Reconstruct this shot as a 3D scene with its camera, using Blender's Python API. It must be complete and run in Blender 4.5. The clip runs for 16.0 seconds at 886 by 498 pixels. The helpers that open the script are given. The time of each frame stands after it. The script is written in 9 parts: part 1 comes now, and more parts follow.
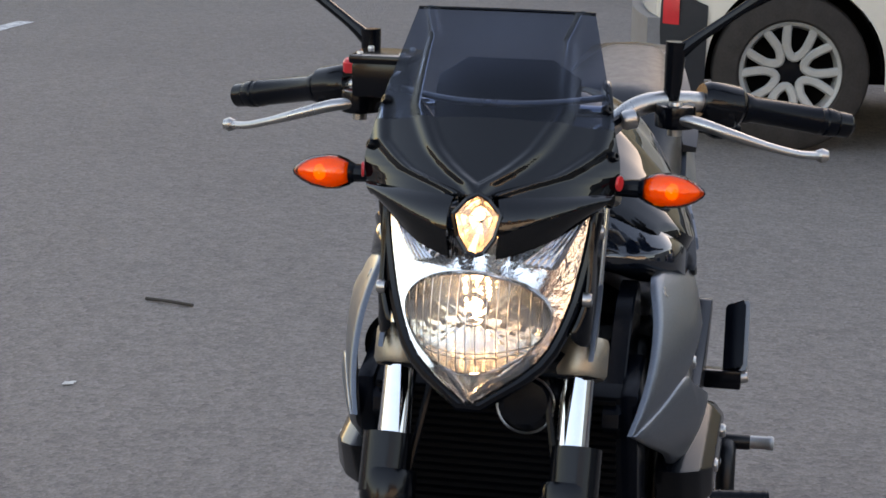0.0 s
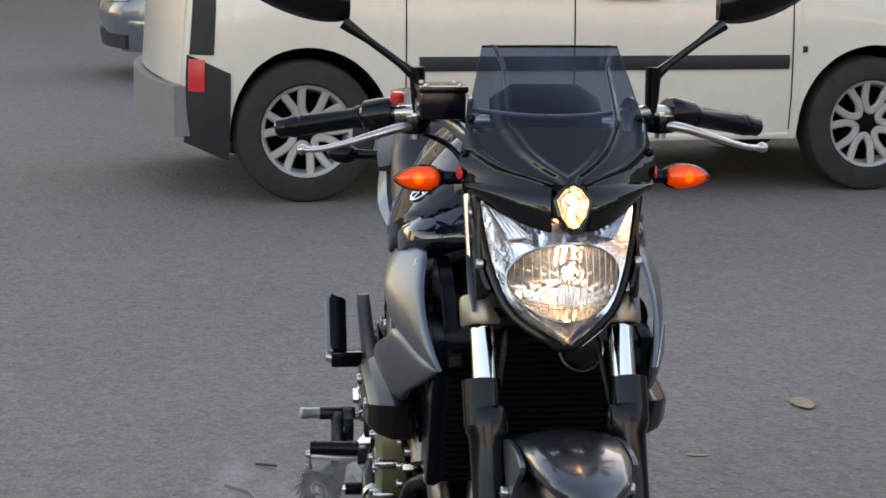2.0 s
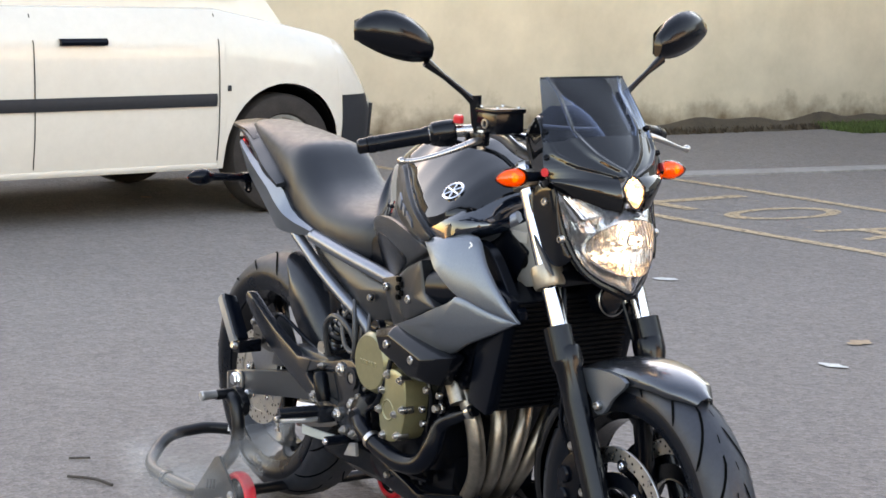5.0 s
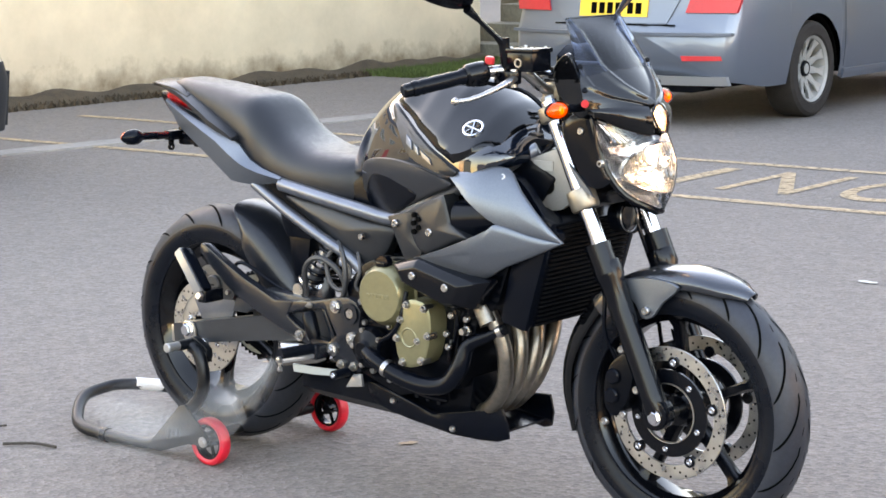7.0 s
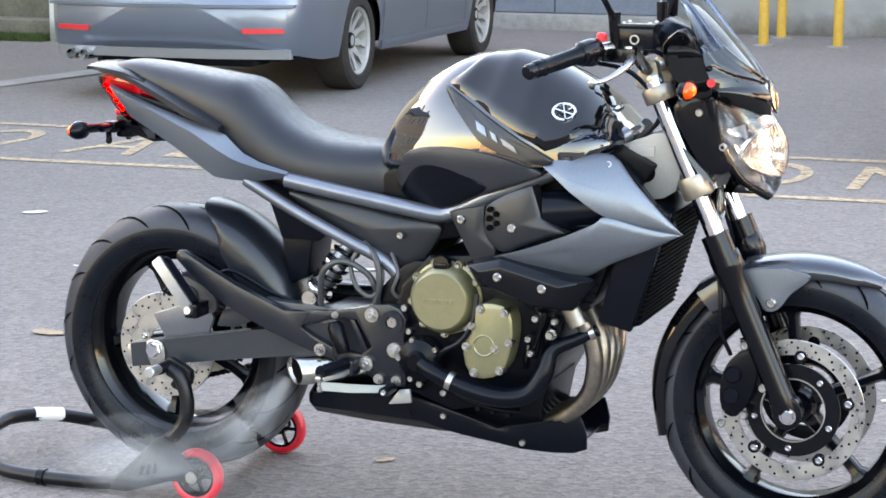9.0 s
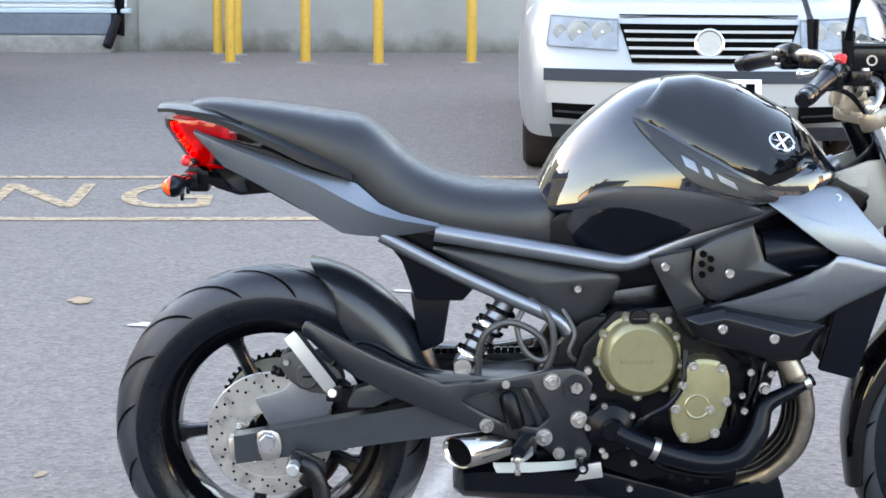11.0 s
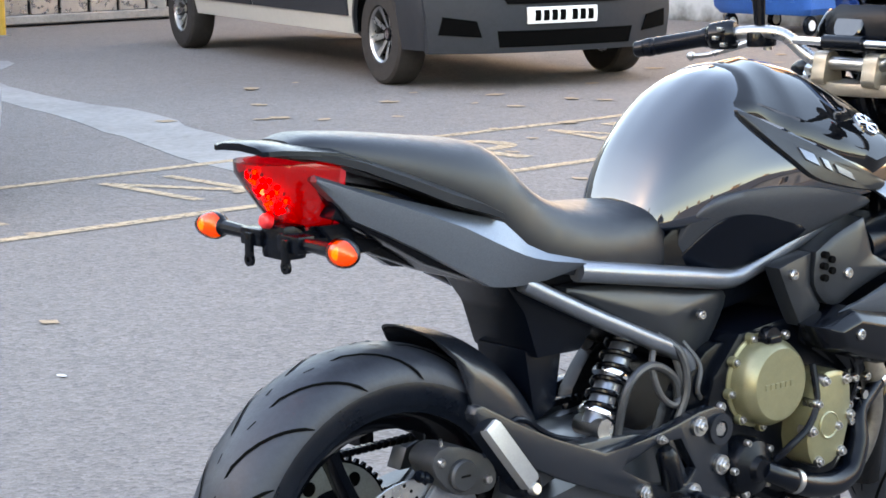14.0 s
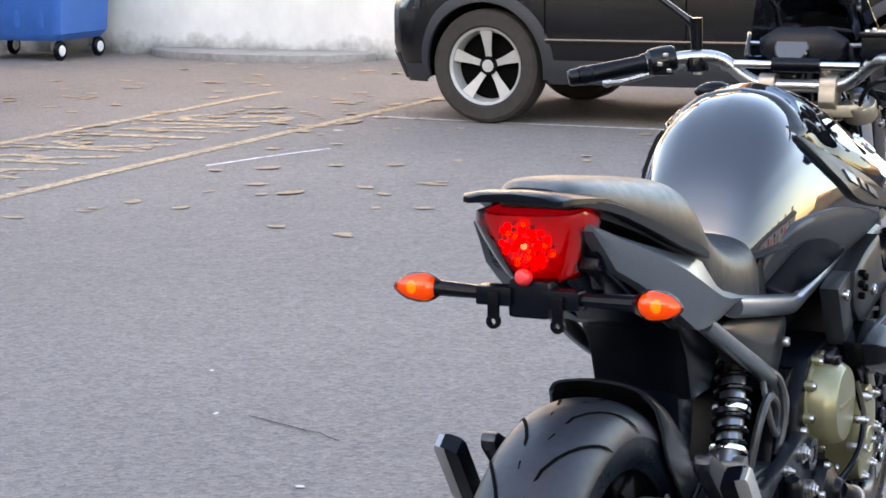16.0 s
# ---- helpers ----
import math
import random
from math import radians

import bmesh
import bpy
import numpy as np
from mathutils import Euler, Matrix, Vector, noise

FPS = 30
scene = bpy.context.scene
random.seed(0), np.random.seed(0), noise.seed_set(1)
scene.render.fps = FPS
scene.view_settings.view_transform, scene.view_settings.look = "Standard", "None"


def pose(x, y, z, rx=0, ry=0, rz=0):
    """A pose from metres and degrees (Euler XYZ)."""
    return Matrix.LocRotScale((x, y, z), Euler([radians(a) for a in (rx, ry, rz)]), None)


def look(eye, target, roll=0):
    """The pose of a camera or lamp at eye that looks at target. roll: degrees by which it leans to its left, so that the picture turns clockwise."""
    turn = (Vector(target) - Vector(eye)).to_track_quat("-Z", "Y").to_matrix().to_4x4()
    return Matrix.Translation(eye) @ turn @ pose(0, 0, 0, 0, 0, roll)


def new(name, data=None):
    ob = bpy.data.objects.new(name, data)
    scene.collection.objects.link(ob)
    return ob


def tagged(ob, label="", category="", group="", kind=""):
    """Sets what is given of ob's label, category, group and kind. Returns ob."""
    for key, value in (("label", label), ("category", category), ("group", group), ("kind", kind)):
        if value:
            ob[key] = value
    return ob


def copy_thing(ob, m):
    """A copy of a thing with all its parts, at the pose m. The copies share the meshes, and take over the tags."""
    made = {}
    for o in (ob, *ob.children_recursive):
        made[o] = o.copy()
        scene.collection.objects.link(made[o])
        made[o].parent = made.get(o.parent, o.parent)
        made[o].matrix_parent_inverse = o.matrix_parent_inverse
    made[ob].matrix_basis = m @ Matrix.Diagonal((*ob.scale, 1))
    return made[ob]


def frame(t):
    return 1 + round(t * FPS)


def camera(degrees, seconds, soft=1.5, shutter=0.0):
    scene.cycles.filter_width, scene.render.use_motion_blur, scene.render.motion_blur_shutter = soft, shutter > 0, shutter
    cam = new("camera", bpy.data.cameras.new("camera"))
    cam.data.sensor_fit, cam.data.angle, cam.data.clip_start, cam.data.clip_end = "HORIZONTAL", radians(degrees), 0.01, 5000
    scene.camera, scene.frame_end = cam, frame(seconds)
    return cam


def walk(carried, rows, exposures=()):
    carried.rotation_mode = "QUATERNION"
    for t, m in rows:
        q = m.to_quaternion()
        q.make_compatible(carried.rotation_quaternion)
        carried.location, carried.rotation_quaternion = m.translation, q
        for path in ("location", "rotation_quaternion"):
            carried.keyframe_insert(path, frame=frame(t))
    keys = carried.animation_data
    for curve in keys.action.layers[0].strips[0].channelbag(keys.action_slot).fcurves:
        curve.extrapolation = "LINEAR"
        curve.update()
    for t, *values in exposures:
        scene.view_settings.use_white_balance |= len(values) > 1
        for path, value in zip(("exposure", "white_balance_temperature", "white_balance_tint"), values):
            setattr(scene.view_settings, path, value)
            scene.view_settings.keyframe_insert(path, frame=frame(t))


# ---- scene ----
# The camera and its walk round the motorcycle
cam = camera(24.11, 16.0, soft=1.6)
PATH = [
    (0, (3.5542, 0.4163, 1.4065), (1.6413, 0.0240, 0.9742), 1.12),
    (0.5, (3.7287, 0.1508, 1.4200), (1.7747, -0.0761, 1.0589), 0.81),
    (1, (3.9069, -0.0703, 1.4200), (1.9389, -0.1189, 1.0672), 0.16),
    (1.5, (4.0622, -0.3298, 1.3795), (2.0960, -0.2108, 1.0333), 0.12),
    (2, (4.2631, -0.6046, 1.3920), (2.3131, -0.3224, 1.0489), 0.78),
    (2.5, (4.4055, -0.8959, 1.3849), (2.4792, -0.4661, 1.0612), 0.53),
    (3, (4.4762, -1.2177, 1.3766), (2.5902, -0.6467, 1.0345), 0.72),
    (3.5, (4.5612, -1.5148, 1.3640), (2.7133, -0.8281, 1.0270), -0.36),
    (4, (4.6029, -1.8502, 1.3474), (2.8133, -1.0229, 1.0112), -0.17),
    (4.2, (4.6258, -1.9891, 1.3622), (2.8597, -1.1058, 1.0452), 0.67),
    (6.3, (4.2586, -3.4151, 1.4221), (2.8378, -2.0427, 1.1095), -0.17),
    (6.5, (4.1894, -3.5268, 1.4107), (2.8066, -2.1151, 1.1028), 0.09),
    (7, (3.9317, -3.7843, 1.3912), (2.6575, -2.2763, 1.0714), -0.71),
    (7.5, (3.5727, -4.0130, 1.3552), (2.4487, -2.3915, 1.0275), 0.75),
    (8, (3.1407, -4.1653, 1.3984), (2.1559, -2.4587, 1.0557), 0.57),
    (8.5, (2.7219, -4.2517, 1.3947), (1.8808, -2.4682, 1.0604), -0.25),
    (9, (2.2342, -4.2289, 1.3787), (1.5387, -2.3868, 1.0283), 0.13),
    (9.5, (1.7637, -4.2388, 1.3709), (1.2104, -2.3455, 1.0401), 0.02),
    (10, (1.2858, -4.1513, 1.3819), (0.8520, -2.2324, 1.0222), -0.62),
    (10.2, (1.0858, -4.1578, 1.3777), (0.7196, -2.2216, 1.0354), -0.49),
    (12.3, (-0.7450, -3.4313, 1.3332), (-0.1280, -1.5578, 1.0021), -0.16),
    (12.5, (-0.8999, -3.3364, 1.3373), (-0.2086, -1.4900, 1.0012), -0.58),
    (13, (-1.2182, -3.0679, 1.3213), (-0.3008, -1.3242, 0.9780), -0.49),
    (13.5, (-1.5669, -2.7707, 1.3216), (-0.4768, -1.1298, 0.9760), -0.70),
    (14, (-1.8368, -2.4429, 1.3059), (-0.5905, -0.9153, 0.9695), -0.88),
    (14.5, (-2.1234, -2.1603, 1.3185), (-0.7158, -0.7793, 0.9845), -0.18),
    (15, (-2.3458, -1.8051, 1.3248), (-0.7967, -0.5885, 0.9779), 0.14),
    (15.5, (-2.4987, -1.4137, 1.3387), (-0.8302, -0.3640, 1.0010), 0.19),
    (16, (-2.6302, -1.0581, 1.3305), (-0.8504, -0.2064, 1.0035), -0.72),
]
walk(cam, [(t, look(eye, target, roll)) for t, eye, target, roll in PATH],
     exposures=[(0.0, 2.4, 9300, 26), (4.2, 2.89, 9600, 26), (6.3, 3.64, 9800, 26), (8.0, 3.7, 9300, 25), (9.5, 3.85, 8900, 24),
                (13.0, 3.7, 8600, 22), (14.5, 3.7, 8700, 23), (16.0, 3.32, 8400, 24)])

# ---- light: a clear evening sky; the low western sun is behind the houses, so that the yard lies in shade ----
world = bpy.data.worlds.new("evening_sky")
scene.world = world
world.use_nodes = True
wn = world.node_tree.nodes
sky = wn.new("ShaderNodeTexSky")
sky.sky_type, sky.sun_disc = "NISHITA", False
sky.sun_elevation, sky.sun_rotation = radians(14), radians(284)
sky.air_density, sky.dust_density, sky.ozone_density = 1.2, 0.7, 2.0
world.node_tree.links.new(sky.outputs["Color"], wn["Background"].inputs["Color"])
wn["Background"].inputs["Strength"].default_value = 0.15
sun = new("sun", bpy.data.lights.new("sun", "SUN"))
sun.data.energy, sun.data.angle, sun.data.color = 2.5, radians(0.5), (1.0, 0.80, 0.56)
sun.matrix_world = look((-9.41, 2.35, 2.42), (0, 0, 0))

# ---- materials ----


def material(name, color, rough=0.5, metal=0.0, coat=0.0, spec=0.5):
    m = bpy.data.materials.new(name)
    m.use_nodes = True
    b = m.node_tree.nodes["Principled BSDF"]
    b.inputs["Base Color"].default_value = (*color, 1)
    b.inputs["Roughness"].default_value = rough
    b.inputs["Metallic"].default_value = metal
    b.inputs["Coat Weight"].default_value = coat
    b.inputs["Coat Roughness"].default_value = 0.04
    b.inputs["Specular IOR Level"].default_value = spec
    return m


def node(m, kind, **values):
    n = m.node_tree.nodes.new(kind)
    for key, value in values.items():
        n.inputs[key].default_value = value
    return n


def vary(m, scale, amount, bump=0.0, rough=0.0, fine=9.0, distance=0.002):
    """Two scales of variation in colour, roughness and relief, in object space."""
    nodes, link = m.node_tree.nodes, m.node_tree.links.new
    b = nodes["Principled BSDF"]
    base = b.inputs["Base Color"].default_value[:]
    at = nodes.new("ShaderNodeTexCoord")
    wide = node(m, "ShaderNodeTexNoise", Scale=scale, Detail=5.0, Roughness=0.6)
    grain = node(m, "ShaderNodeTexNoise", Scale=scale * fine, Detail=4.0, Roughness=0.65)
    for n in (wide, grain):
        link(at.outputs["Object"], n.inputs["Vector"])
    both = nodes.new("ShaderNodeMath")
    both.operation = "ADD"
    link(wide.outputs["Fac"], both.inputs[0])
    link(grain.outputs["Fac"], both.inputs[1])
    tone = nodes.new("ShaderNodeMapRange")
    tone.inputs["From Min"].default_value, tone.inputs["From Max"].default_value = 0.65, 1.35
    tone.inputs["To Min"].default_value, tone.inputs["To Max"].default_value = 1 - amount, 1 + amount
    link(both.outputs[0], tone.inputs["Value"])
    mix = nodes.new("ShaderNodeVectorMath")
    mix.operation = "SCALE"
    mix.inputs[0].default_value = base[:3]
    link(tone.outputs["Result"], mix.inputs["Scale"])
    link(mix.outputs["Vector"], b.inputs["Base Color"])
    if rough:
        r = nodes.new("ShaderNodeMapRange")
        was = b.inputs["Roughness"].default_value
        r.inputs["From Min"].default_value, r.inputs["From Max"].default_value = 0.35, 0.65
        r.inputs["To Min"].default_value, r.inputs["To Max"].default_value = max(was - rough, 0.02), was + rough
        link(wide.outputs["Fac"], r.inputs["Value"])
        link(r.outputs["Result"], b.inputs["Roughness"])
    if bump:
        p = node(m, "ShaderNodeBump", Strength=bump, Distance=distance)
        link(grain.outputs["Fac"], p.inputs["Height"])
        link(p.outputs["Normal"], b.inputs["Normal"])
    return m


def glass(name, tint, gloss=0.9, ior=1.5):
    """A thin pane: what is behind shows through, tinted, under a clear gloss."""
    m = bpy.data.materials.new(name)
    m.use_nodes = True
    nodes, link = m.node_tree.nodes, m.node_tree.links.new
    nodes.remove(nodes["Principled BSDF"])
    t, g, f, x = (nodes.new(k) for k in ("ShaderNodeBsdfTransparent", "ShaderNodeBsdfGlossy", "ShaderNodeFresnel", "ShaderNodeMixShader"))
    t.inputs["Color"].default_value = (*tint, 1)
    g.inputs["Color"].default_value, g.inputs["Roughness"].default_value = (gloss, gloss, gloss, 1), 0.03
    f.inputs["IOR"].default_value = ior
    link(f.outputs[0], x.inputs[0])
    link(t.outputs[0], x.inputs[1])
    link(g.outputs[0], x.inputs[2])
    link(x.outputs[0], nodes["Material Output"].inputs["Surface"])
    return m


def lens(name, color, rough=0.12, glow=0.0):
    m = material(name, color, rough, 0.0, 0.6)
    b = m.node_tree.nodes["Principled BSDF"]
    b.inputs["Subsurface Weight"].default_value = 0.25
    b.inputs["Subsurface Radius"].default_value = (0.02, 0.008, 0.003)
    b.inputs["Subsurface Scale"].default_value = 0.5
    if glow:
        b.inputs["Emission Color"].default_value = (*color, 1)
        b.inputs["Emission Strength"].default_value = glow
    link, nodes = m.node_tree.links.new, m.node_tree.nodes
    at = nodes.new("ShaderNodeTexCoord")
    v = node(m, "ShaderNodeTexVoronoi", Scale=140.0)
    p = node(m, "ShaderNodeBump", Strength=0.35, Distance=0.002)
    link(at.outputs["Object"], v.inputs["Vector"])
    link(v.outputs["Distance"], p.inputs["Height"])
    link(p.outputs["Normal"], b.inputs["Normal"])
    return m


def glowing(name, color, strength):
    m = material(name, color)
    b = m.node_tree.nodes["Principled BSDF"]
    b.inputs["Emission Color"].default_value = (*color, 1)
    b.inputs["Emission Strength"].default_value = strength
    return m


def asphalt():
    m = material("asphalt", (0.11, 0.108, 0.112), 0.88)
    nodes, link = m.node_tree.nodes, m.node_tree.links.new
    b = nodes["Principled BSDF"]
    at = nodes.new("ShaderNodeTexCoord")
    wide = node(m, "ShaderNodeTexNoise", Scale=0.35, Detail=6.0, Roughness=0.62)
    mid = node(m, "ShaderNodeTexNoise", Scale=9.0, Detail=6.0, Roughness=0.7)
    stones = node(m, "ShaderNodeTexVoronoi", Scale=62.0)
    grit = node(m, "ShaderNodeTexNoise", Scale=130.0, Detail=5.0, Roughness=0.7)
    for n in (wide, mid, stones, grit):
        link(at.outputs["Object"], n.inputs["Vector"])
    ramp = nodes.new("ShaderNodeValToRGB")
    e = ramp.color_ramp.elements
    e[0].position, e[0].color = 0.25, (0.104, 0.0890, 0.0800, 1)
    e[1].position, e[1].color = 0.75, (0.186, 0.160, 0.1430, 1)
    add = nodes.new("ShaderNodeMath")
    add.operation = "MULTIPLY_ADD"
    add.inputs[1].default_value, add.inputs[2].default_value = 0.45, 0.27
    link(wide.outputs["Fac"], add.inputs[0])
    add2 = nodes.new("ShaderNodeMath")
    add2.operation = "MULTIPLY_ADD"
    add2.inputs[1].default_value = 0.45
    link(mid.outputs["Fac"], add2.inputs[0])
    off = nodes.new("ShaderNodeMath")
    off.operation = "ADD"
    off.inputs[1].default_value = -0.22
    link(add.outputs[0], off.inputs[0])
    link(off.outputs[0], add2.inputs[2])
    link(add2.outputs[0], ramp.inputs["Fac"])
    pale = nodes.new("ShaderNodeMapRange")
    pale.inputs["From Min"].default_value, pale.inputs["From Max"].default_value = 0.0, 1.0
    pale.inputs["To Min"].default_value, pale.inputs["To Max"].default_value = 0.72, 1.33
    link(stones.outputs["Color"], pale.inputs["Value"])
    gritty = nodes.new("ShaderNodeMapRange")
    gritty.inputs["From Min"].default_value, gritty.inputs["From Max"].default_value = 0.3, 0.72
    gritty.inputs["To Min"].default_value, gritty.inputs["To Max"].default_value = 0.66, 1.36
    link(grit.outputs["Fac"], gritty.inputs["Value"])
    both = nodes.new("ShaderNodeMath")
    both.operation = "MULTIPLY"
    link(pale.outputs["Result"], both.inputs[0])
    link(gritty.outputs["Result"], both.inputs[1])
    scale = nodes.new("ShaderNodeVectorMath")
    scale.operation = "SCALE"
    link(ramp.outputs["Color"], scale.inputs[0])
    link(both.outputs[0], scale.inputs["Scale"])
    link(scale.outputs["Vector"], b.inputs["Base Color"])
    p = node(m, "ShaderNodeBump", Strength=0.9, Distance=0.005)
    link(stones.outputs["Distance"], p.inputs["Height"])
    link(p.outputs["Normal"], b.inputs["Normal"])
    return m


def worn_paint(name, color, cover):
    """Road paint worn through to the asphalt below in patches."""
    m = material(name, color, 0.75)
    nodes, link = m.node_tree.nodes, m.node_tree.links.new
    at = nodes.new("ShaderNodeTexCoord")
    n1 = node(m, "ShaderNodeTexNoise", Scale=22.0, Detail=8.0, Roughness=0.7)
    link(at.outputs["Object"], n1.inputs["Vector"])
    r = nodes.new("ShaderNodeMapRange")
    r.inputs["From Min"].default_value, r.inputs["From Max"].default_value = 0.44 - cover * 0.3, 0.86 - cover * 0.3
    link(n1.outputs["Fac"], r.inputs["Value"])
    link(r.outputs["Result"], nodes["Principled BSDF"].inputs["Alpha"])
    return m


def plaster(name, color, foot_color, height):
    """Old render: mottled, turning unevenly to a second colour towards the foot of the wall."""
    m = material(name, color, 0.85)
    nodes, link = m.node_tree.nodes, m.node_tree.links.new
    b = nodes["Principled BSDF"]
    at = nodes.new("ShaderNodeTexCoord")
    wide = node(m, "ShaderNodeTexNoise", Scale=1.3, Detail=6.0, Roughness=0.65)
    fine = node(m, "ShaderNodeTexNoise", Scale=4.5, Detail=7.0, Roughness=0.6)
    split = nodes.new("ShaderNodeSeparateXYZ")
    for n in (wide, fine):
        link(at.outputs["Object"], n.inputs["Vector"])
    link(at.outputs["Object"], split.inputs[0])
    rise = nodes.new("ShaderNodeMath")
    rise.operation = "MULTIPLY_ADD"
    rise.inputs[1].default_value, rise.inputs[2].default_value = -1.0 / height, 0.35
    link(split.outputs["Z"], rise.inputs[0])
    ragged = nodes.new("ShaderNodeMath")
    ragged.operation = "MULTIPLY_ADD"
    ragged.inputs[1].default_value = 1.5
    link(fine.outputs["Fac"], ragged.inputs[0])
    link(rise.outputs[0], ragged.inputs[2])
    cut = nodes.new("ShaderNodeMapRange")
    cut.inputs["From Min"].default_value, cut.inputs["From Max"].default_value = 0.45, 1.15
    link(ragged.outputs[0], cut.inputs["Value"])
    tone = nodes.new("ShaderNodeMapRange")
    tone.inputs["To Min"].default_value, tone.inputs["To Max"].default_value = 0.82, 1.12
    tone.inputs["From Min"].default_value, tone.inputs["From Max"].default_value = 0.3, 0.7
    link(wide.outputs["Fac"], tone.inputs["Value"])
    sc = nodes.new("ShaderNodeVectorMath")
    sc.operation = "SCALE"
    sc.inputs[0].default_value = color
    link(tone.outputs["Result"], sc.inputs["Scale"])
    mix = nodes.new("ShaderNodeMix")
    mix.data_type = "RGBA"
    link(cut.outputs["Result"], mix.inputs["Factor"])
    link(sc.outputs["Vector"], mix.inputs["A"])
    mix.inputs["B"].default_value = (*foot_color, 1)
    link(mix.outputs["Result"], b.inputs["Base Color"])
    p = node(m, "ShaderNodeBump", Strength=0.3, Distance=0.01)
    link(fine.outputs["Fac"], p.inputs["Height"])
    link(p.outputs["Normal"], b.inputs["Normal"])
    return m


ASPHALT = asphalt()
CONCRETE = vary(material("concrete", (0.23, 0.215, 0.20), 0.85), 2.0, 0.3, 0.5)
YELLOW_PAINT = worn_paint("worn_yellow_paint", (0.42, 0.295, 0.175), 0.82)
WHITE_PAINT = worn_paint("worn_white_paint", (0.6, 0.6, 0.6), 0.75)
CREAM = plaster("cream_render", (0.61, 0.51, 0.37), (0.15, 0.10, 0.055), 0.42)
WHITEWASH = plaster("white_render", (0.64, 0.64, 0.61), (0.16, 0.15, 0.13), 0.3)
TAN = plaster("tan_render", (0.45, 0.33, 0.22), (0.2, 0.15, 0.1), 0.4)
SILL_BLUE = vary(material("pale_blue_sill_paint", (0.42, 0.50, 0.56), 0.45), 8.0, 0.12)
SLATE = vary(material("slate_paint", (0.12, 0.14, 0.17), 0.6), 3.0, 0.2, 0.2)
MOSS = vary(material("grass_green", (0.055, 0.085, 0.018), 0.9), 6.0, 0.4)
SOIL = vary(material("leaf_litter", (0.055, 0.038, 0.022), 0.95), 9.0, 0.5, 0.6)
STONE = vary(material("weathered_stone", (0.14, 0.13, 0.1), 0.9), 5.0, 0.4, 0.6)
GLOSS = vary(material("gloss_black_paint", (0.0025, 0.0028, 0.0035), 0.02, 0.0, 0.0, 0.45), 3.0, 0.15)
# the gloss black again, its blue sky sheen put into the tank's colour
GLOSS_BRIGHT = vary(material("bright_gloss_black", (0.0036, 0.0066, 0.0130), 0.02, 0.0, 0.9, 0.6), 3.0, 0.15)
GUARD_PAINT = vary(material("gunmetal_gloss_paint", (0.050, 0.056, 0.066), 0.24, 0.75, 0.5), 400.0, 0.12, 0.0, 0.0, 2.0)
GUNMETAL = vary(material("gunmetal_paint", (0.132, 0.152, 0.178), 0.36, 0.8, 0.1), 400.0, 0.15, 0.0, 0.0, 2.0)
SATIN = vary(material("satin_black", (0.0016, 0.0023, 0.0040), 0.18, 0.0, 0.0, 0.25), 20.0, 0.2, 0.04)
ARM_PAINT = vary(material("swingarm_satin_grey", (0.024, 0.029, 0.036), 0.32, 0.3, 0.0, 0.5), 40.0, 0.15, 0.08)
HANGER = vary(material("hanger_satin_black", (0.0070, 0.0090, 0.0130), 0.27, 0.0, 0.0, 0.45), 40.0, 0.2, 0.1)
PANEL = vary(material("satin_grey_plastic", (0.0105, 0.0125, 0.0155), 0.34, 0.0, 0.0, 0.42), 60.0, 0.15, 0.08)
CASTING = vary(material("grey_brake_casting", (0.05, 0.052, 0.056), 0.42, 0.5), 60.0, 0.25, 0.15)
HEAD_PAINT = vary(material("pale_frame_paint", (0.24, 0.235, 0.225), 0.42, 0.4), 30.0, 0.12)
PALE_STEEL = vary(material("pale_sprocket_steel", (0.34, 0.36, 0.33), 0.4, 0.6), 40.0, 0.2)
MATTE = vary(material("matte_black_plastic", (0.0016, 0.0028, 0.0056), 0.24, 0.0, 0.0, 0.15), 30.0, 0.25, 0.15)
DARK = vary(material("dark_castings", (0.0014, 0.0022, 0.0040), 0.26, 0.0, 0.0, 0.14), 25.0, 0.3, 0.2)
VINYL = vary(material("seat_vinyl", (0.006, 0.0075, 0.0105), 0.38, 0.0, 0.0, 0.42), 60.0, 0.15, 0.35, 0.05, 8.0, 0.0008)
CARBON = vary(material("textured_grey_plastic", (0.028, 0.031, 0.037), 0.36, 0.3, 0.0, 0.5), 420.0, 0.35, 0.5, 0.0, 2.0, 0.0006)
FLASH_GREY = vary(material("flash_dark_grey", (0.012, 0.013, 0.015), 0.3, 0.0, 0.0, 0.4), 60.0, 0.2, 0.1)
KNEE = vary(material("knee_rubber", (0.05, 0.05, 0.053), 0.45, 0.2), 80.0, 0.15, 0.3, 0.0, 6.0, 0.0008)
RUBBER = vary(material("tyre_rubber", (0.0030, 0.0046, 0.0080), 0.30, 0.0, 0.0, 0.17), 12.0, 0.3, 0.2, 0.08)
CAR_TYRE = vary(material("dusty_car_tyre", (0.030, 0.026, 0.024), 0.85, 0.0, 0.0, 0.2), 14.0, 0.3, 0.2)
FIN = vary(material("radiator_fin_black", (0.0025, 0.0025, 0.003), 0.7, 0.0, 0.0, 0.06), 40.0, 0.3)
# flat black for floors and liners, and for the dark in holes and grooves
GROOVE = material("flat_black", (0.0015, 0.0015, 0.0015), 0.9, 0.0, 0.0, 0.05)
CHROME = vary(material("chrome", (0.66, 0.67, 0.69), 0.09, 1.0), 8.0, 0.05)
ALLOY = vary(material("cast_alloy", (0.42, 0.41, 0.40), 0.32, 1.0), 20.0, 0.15, 0.1, 0.08)
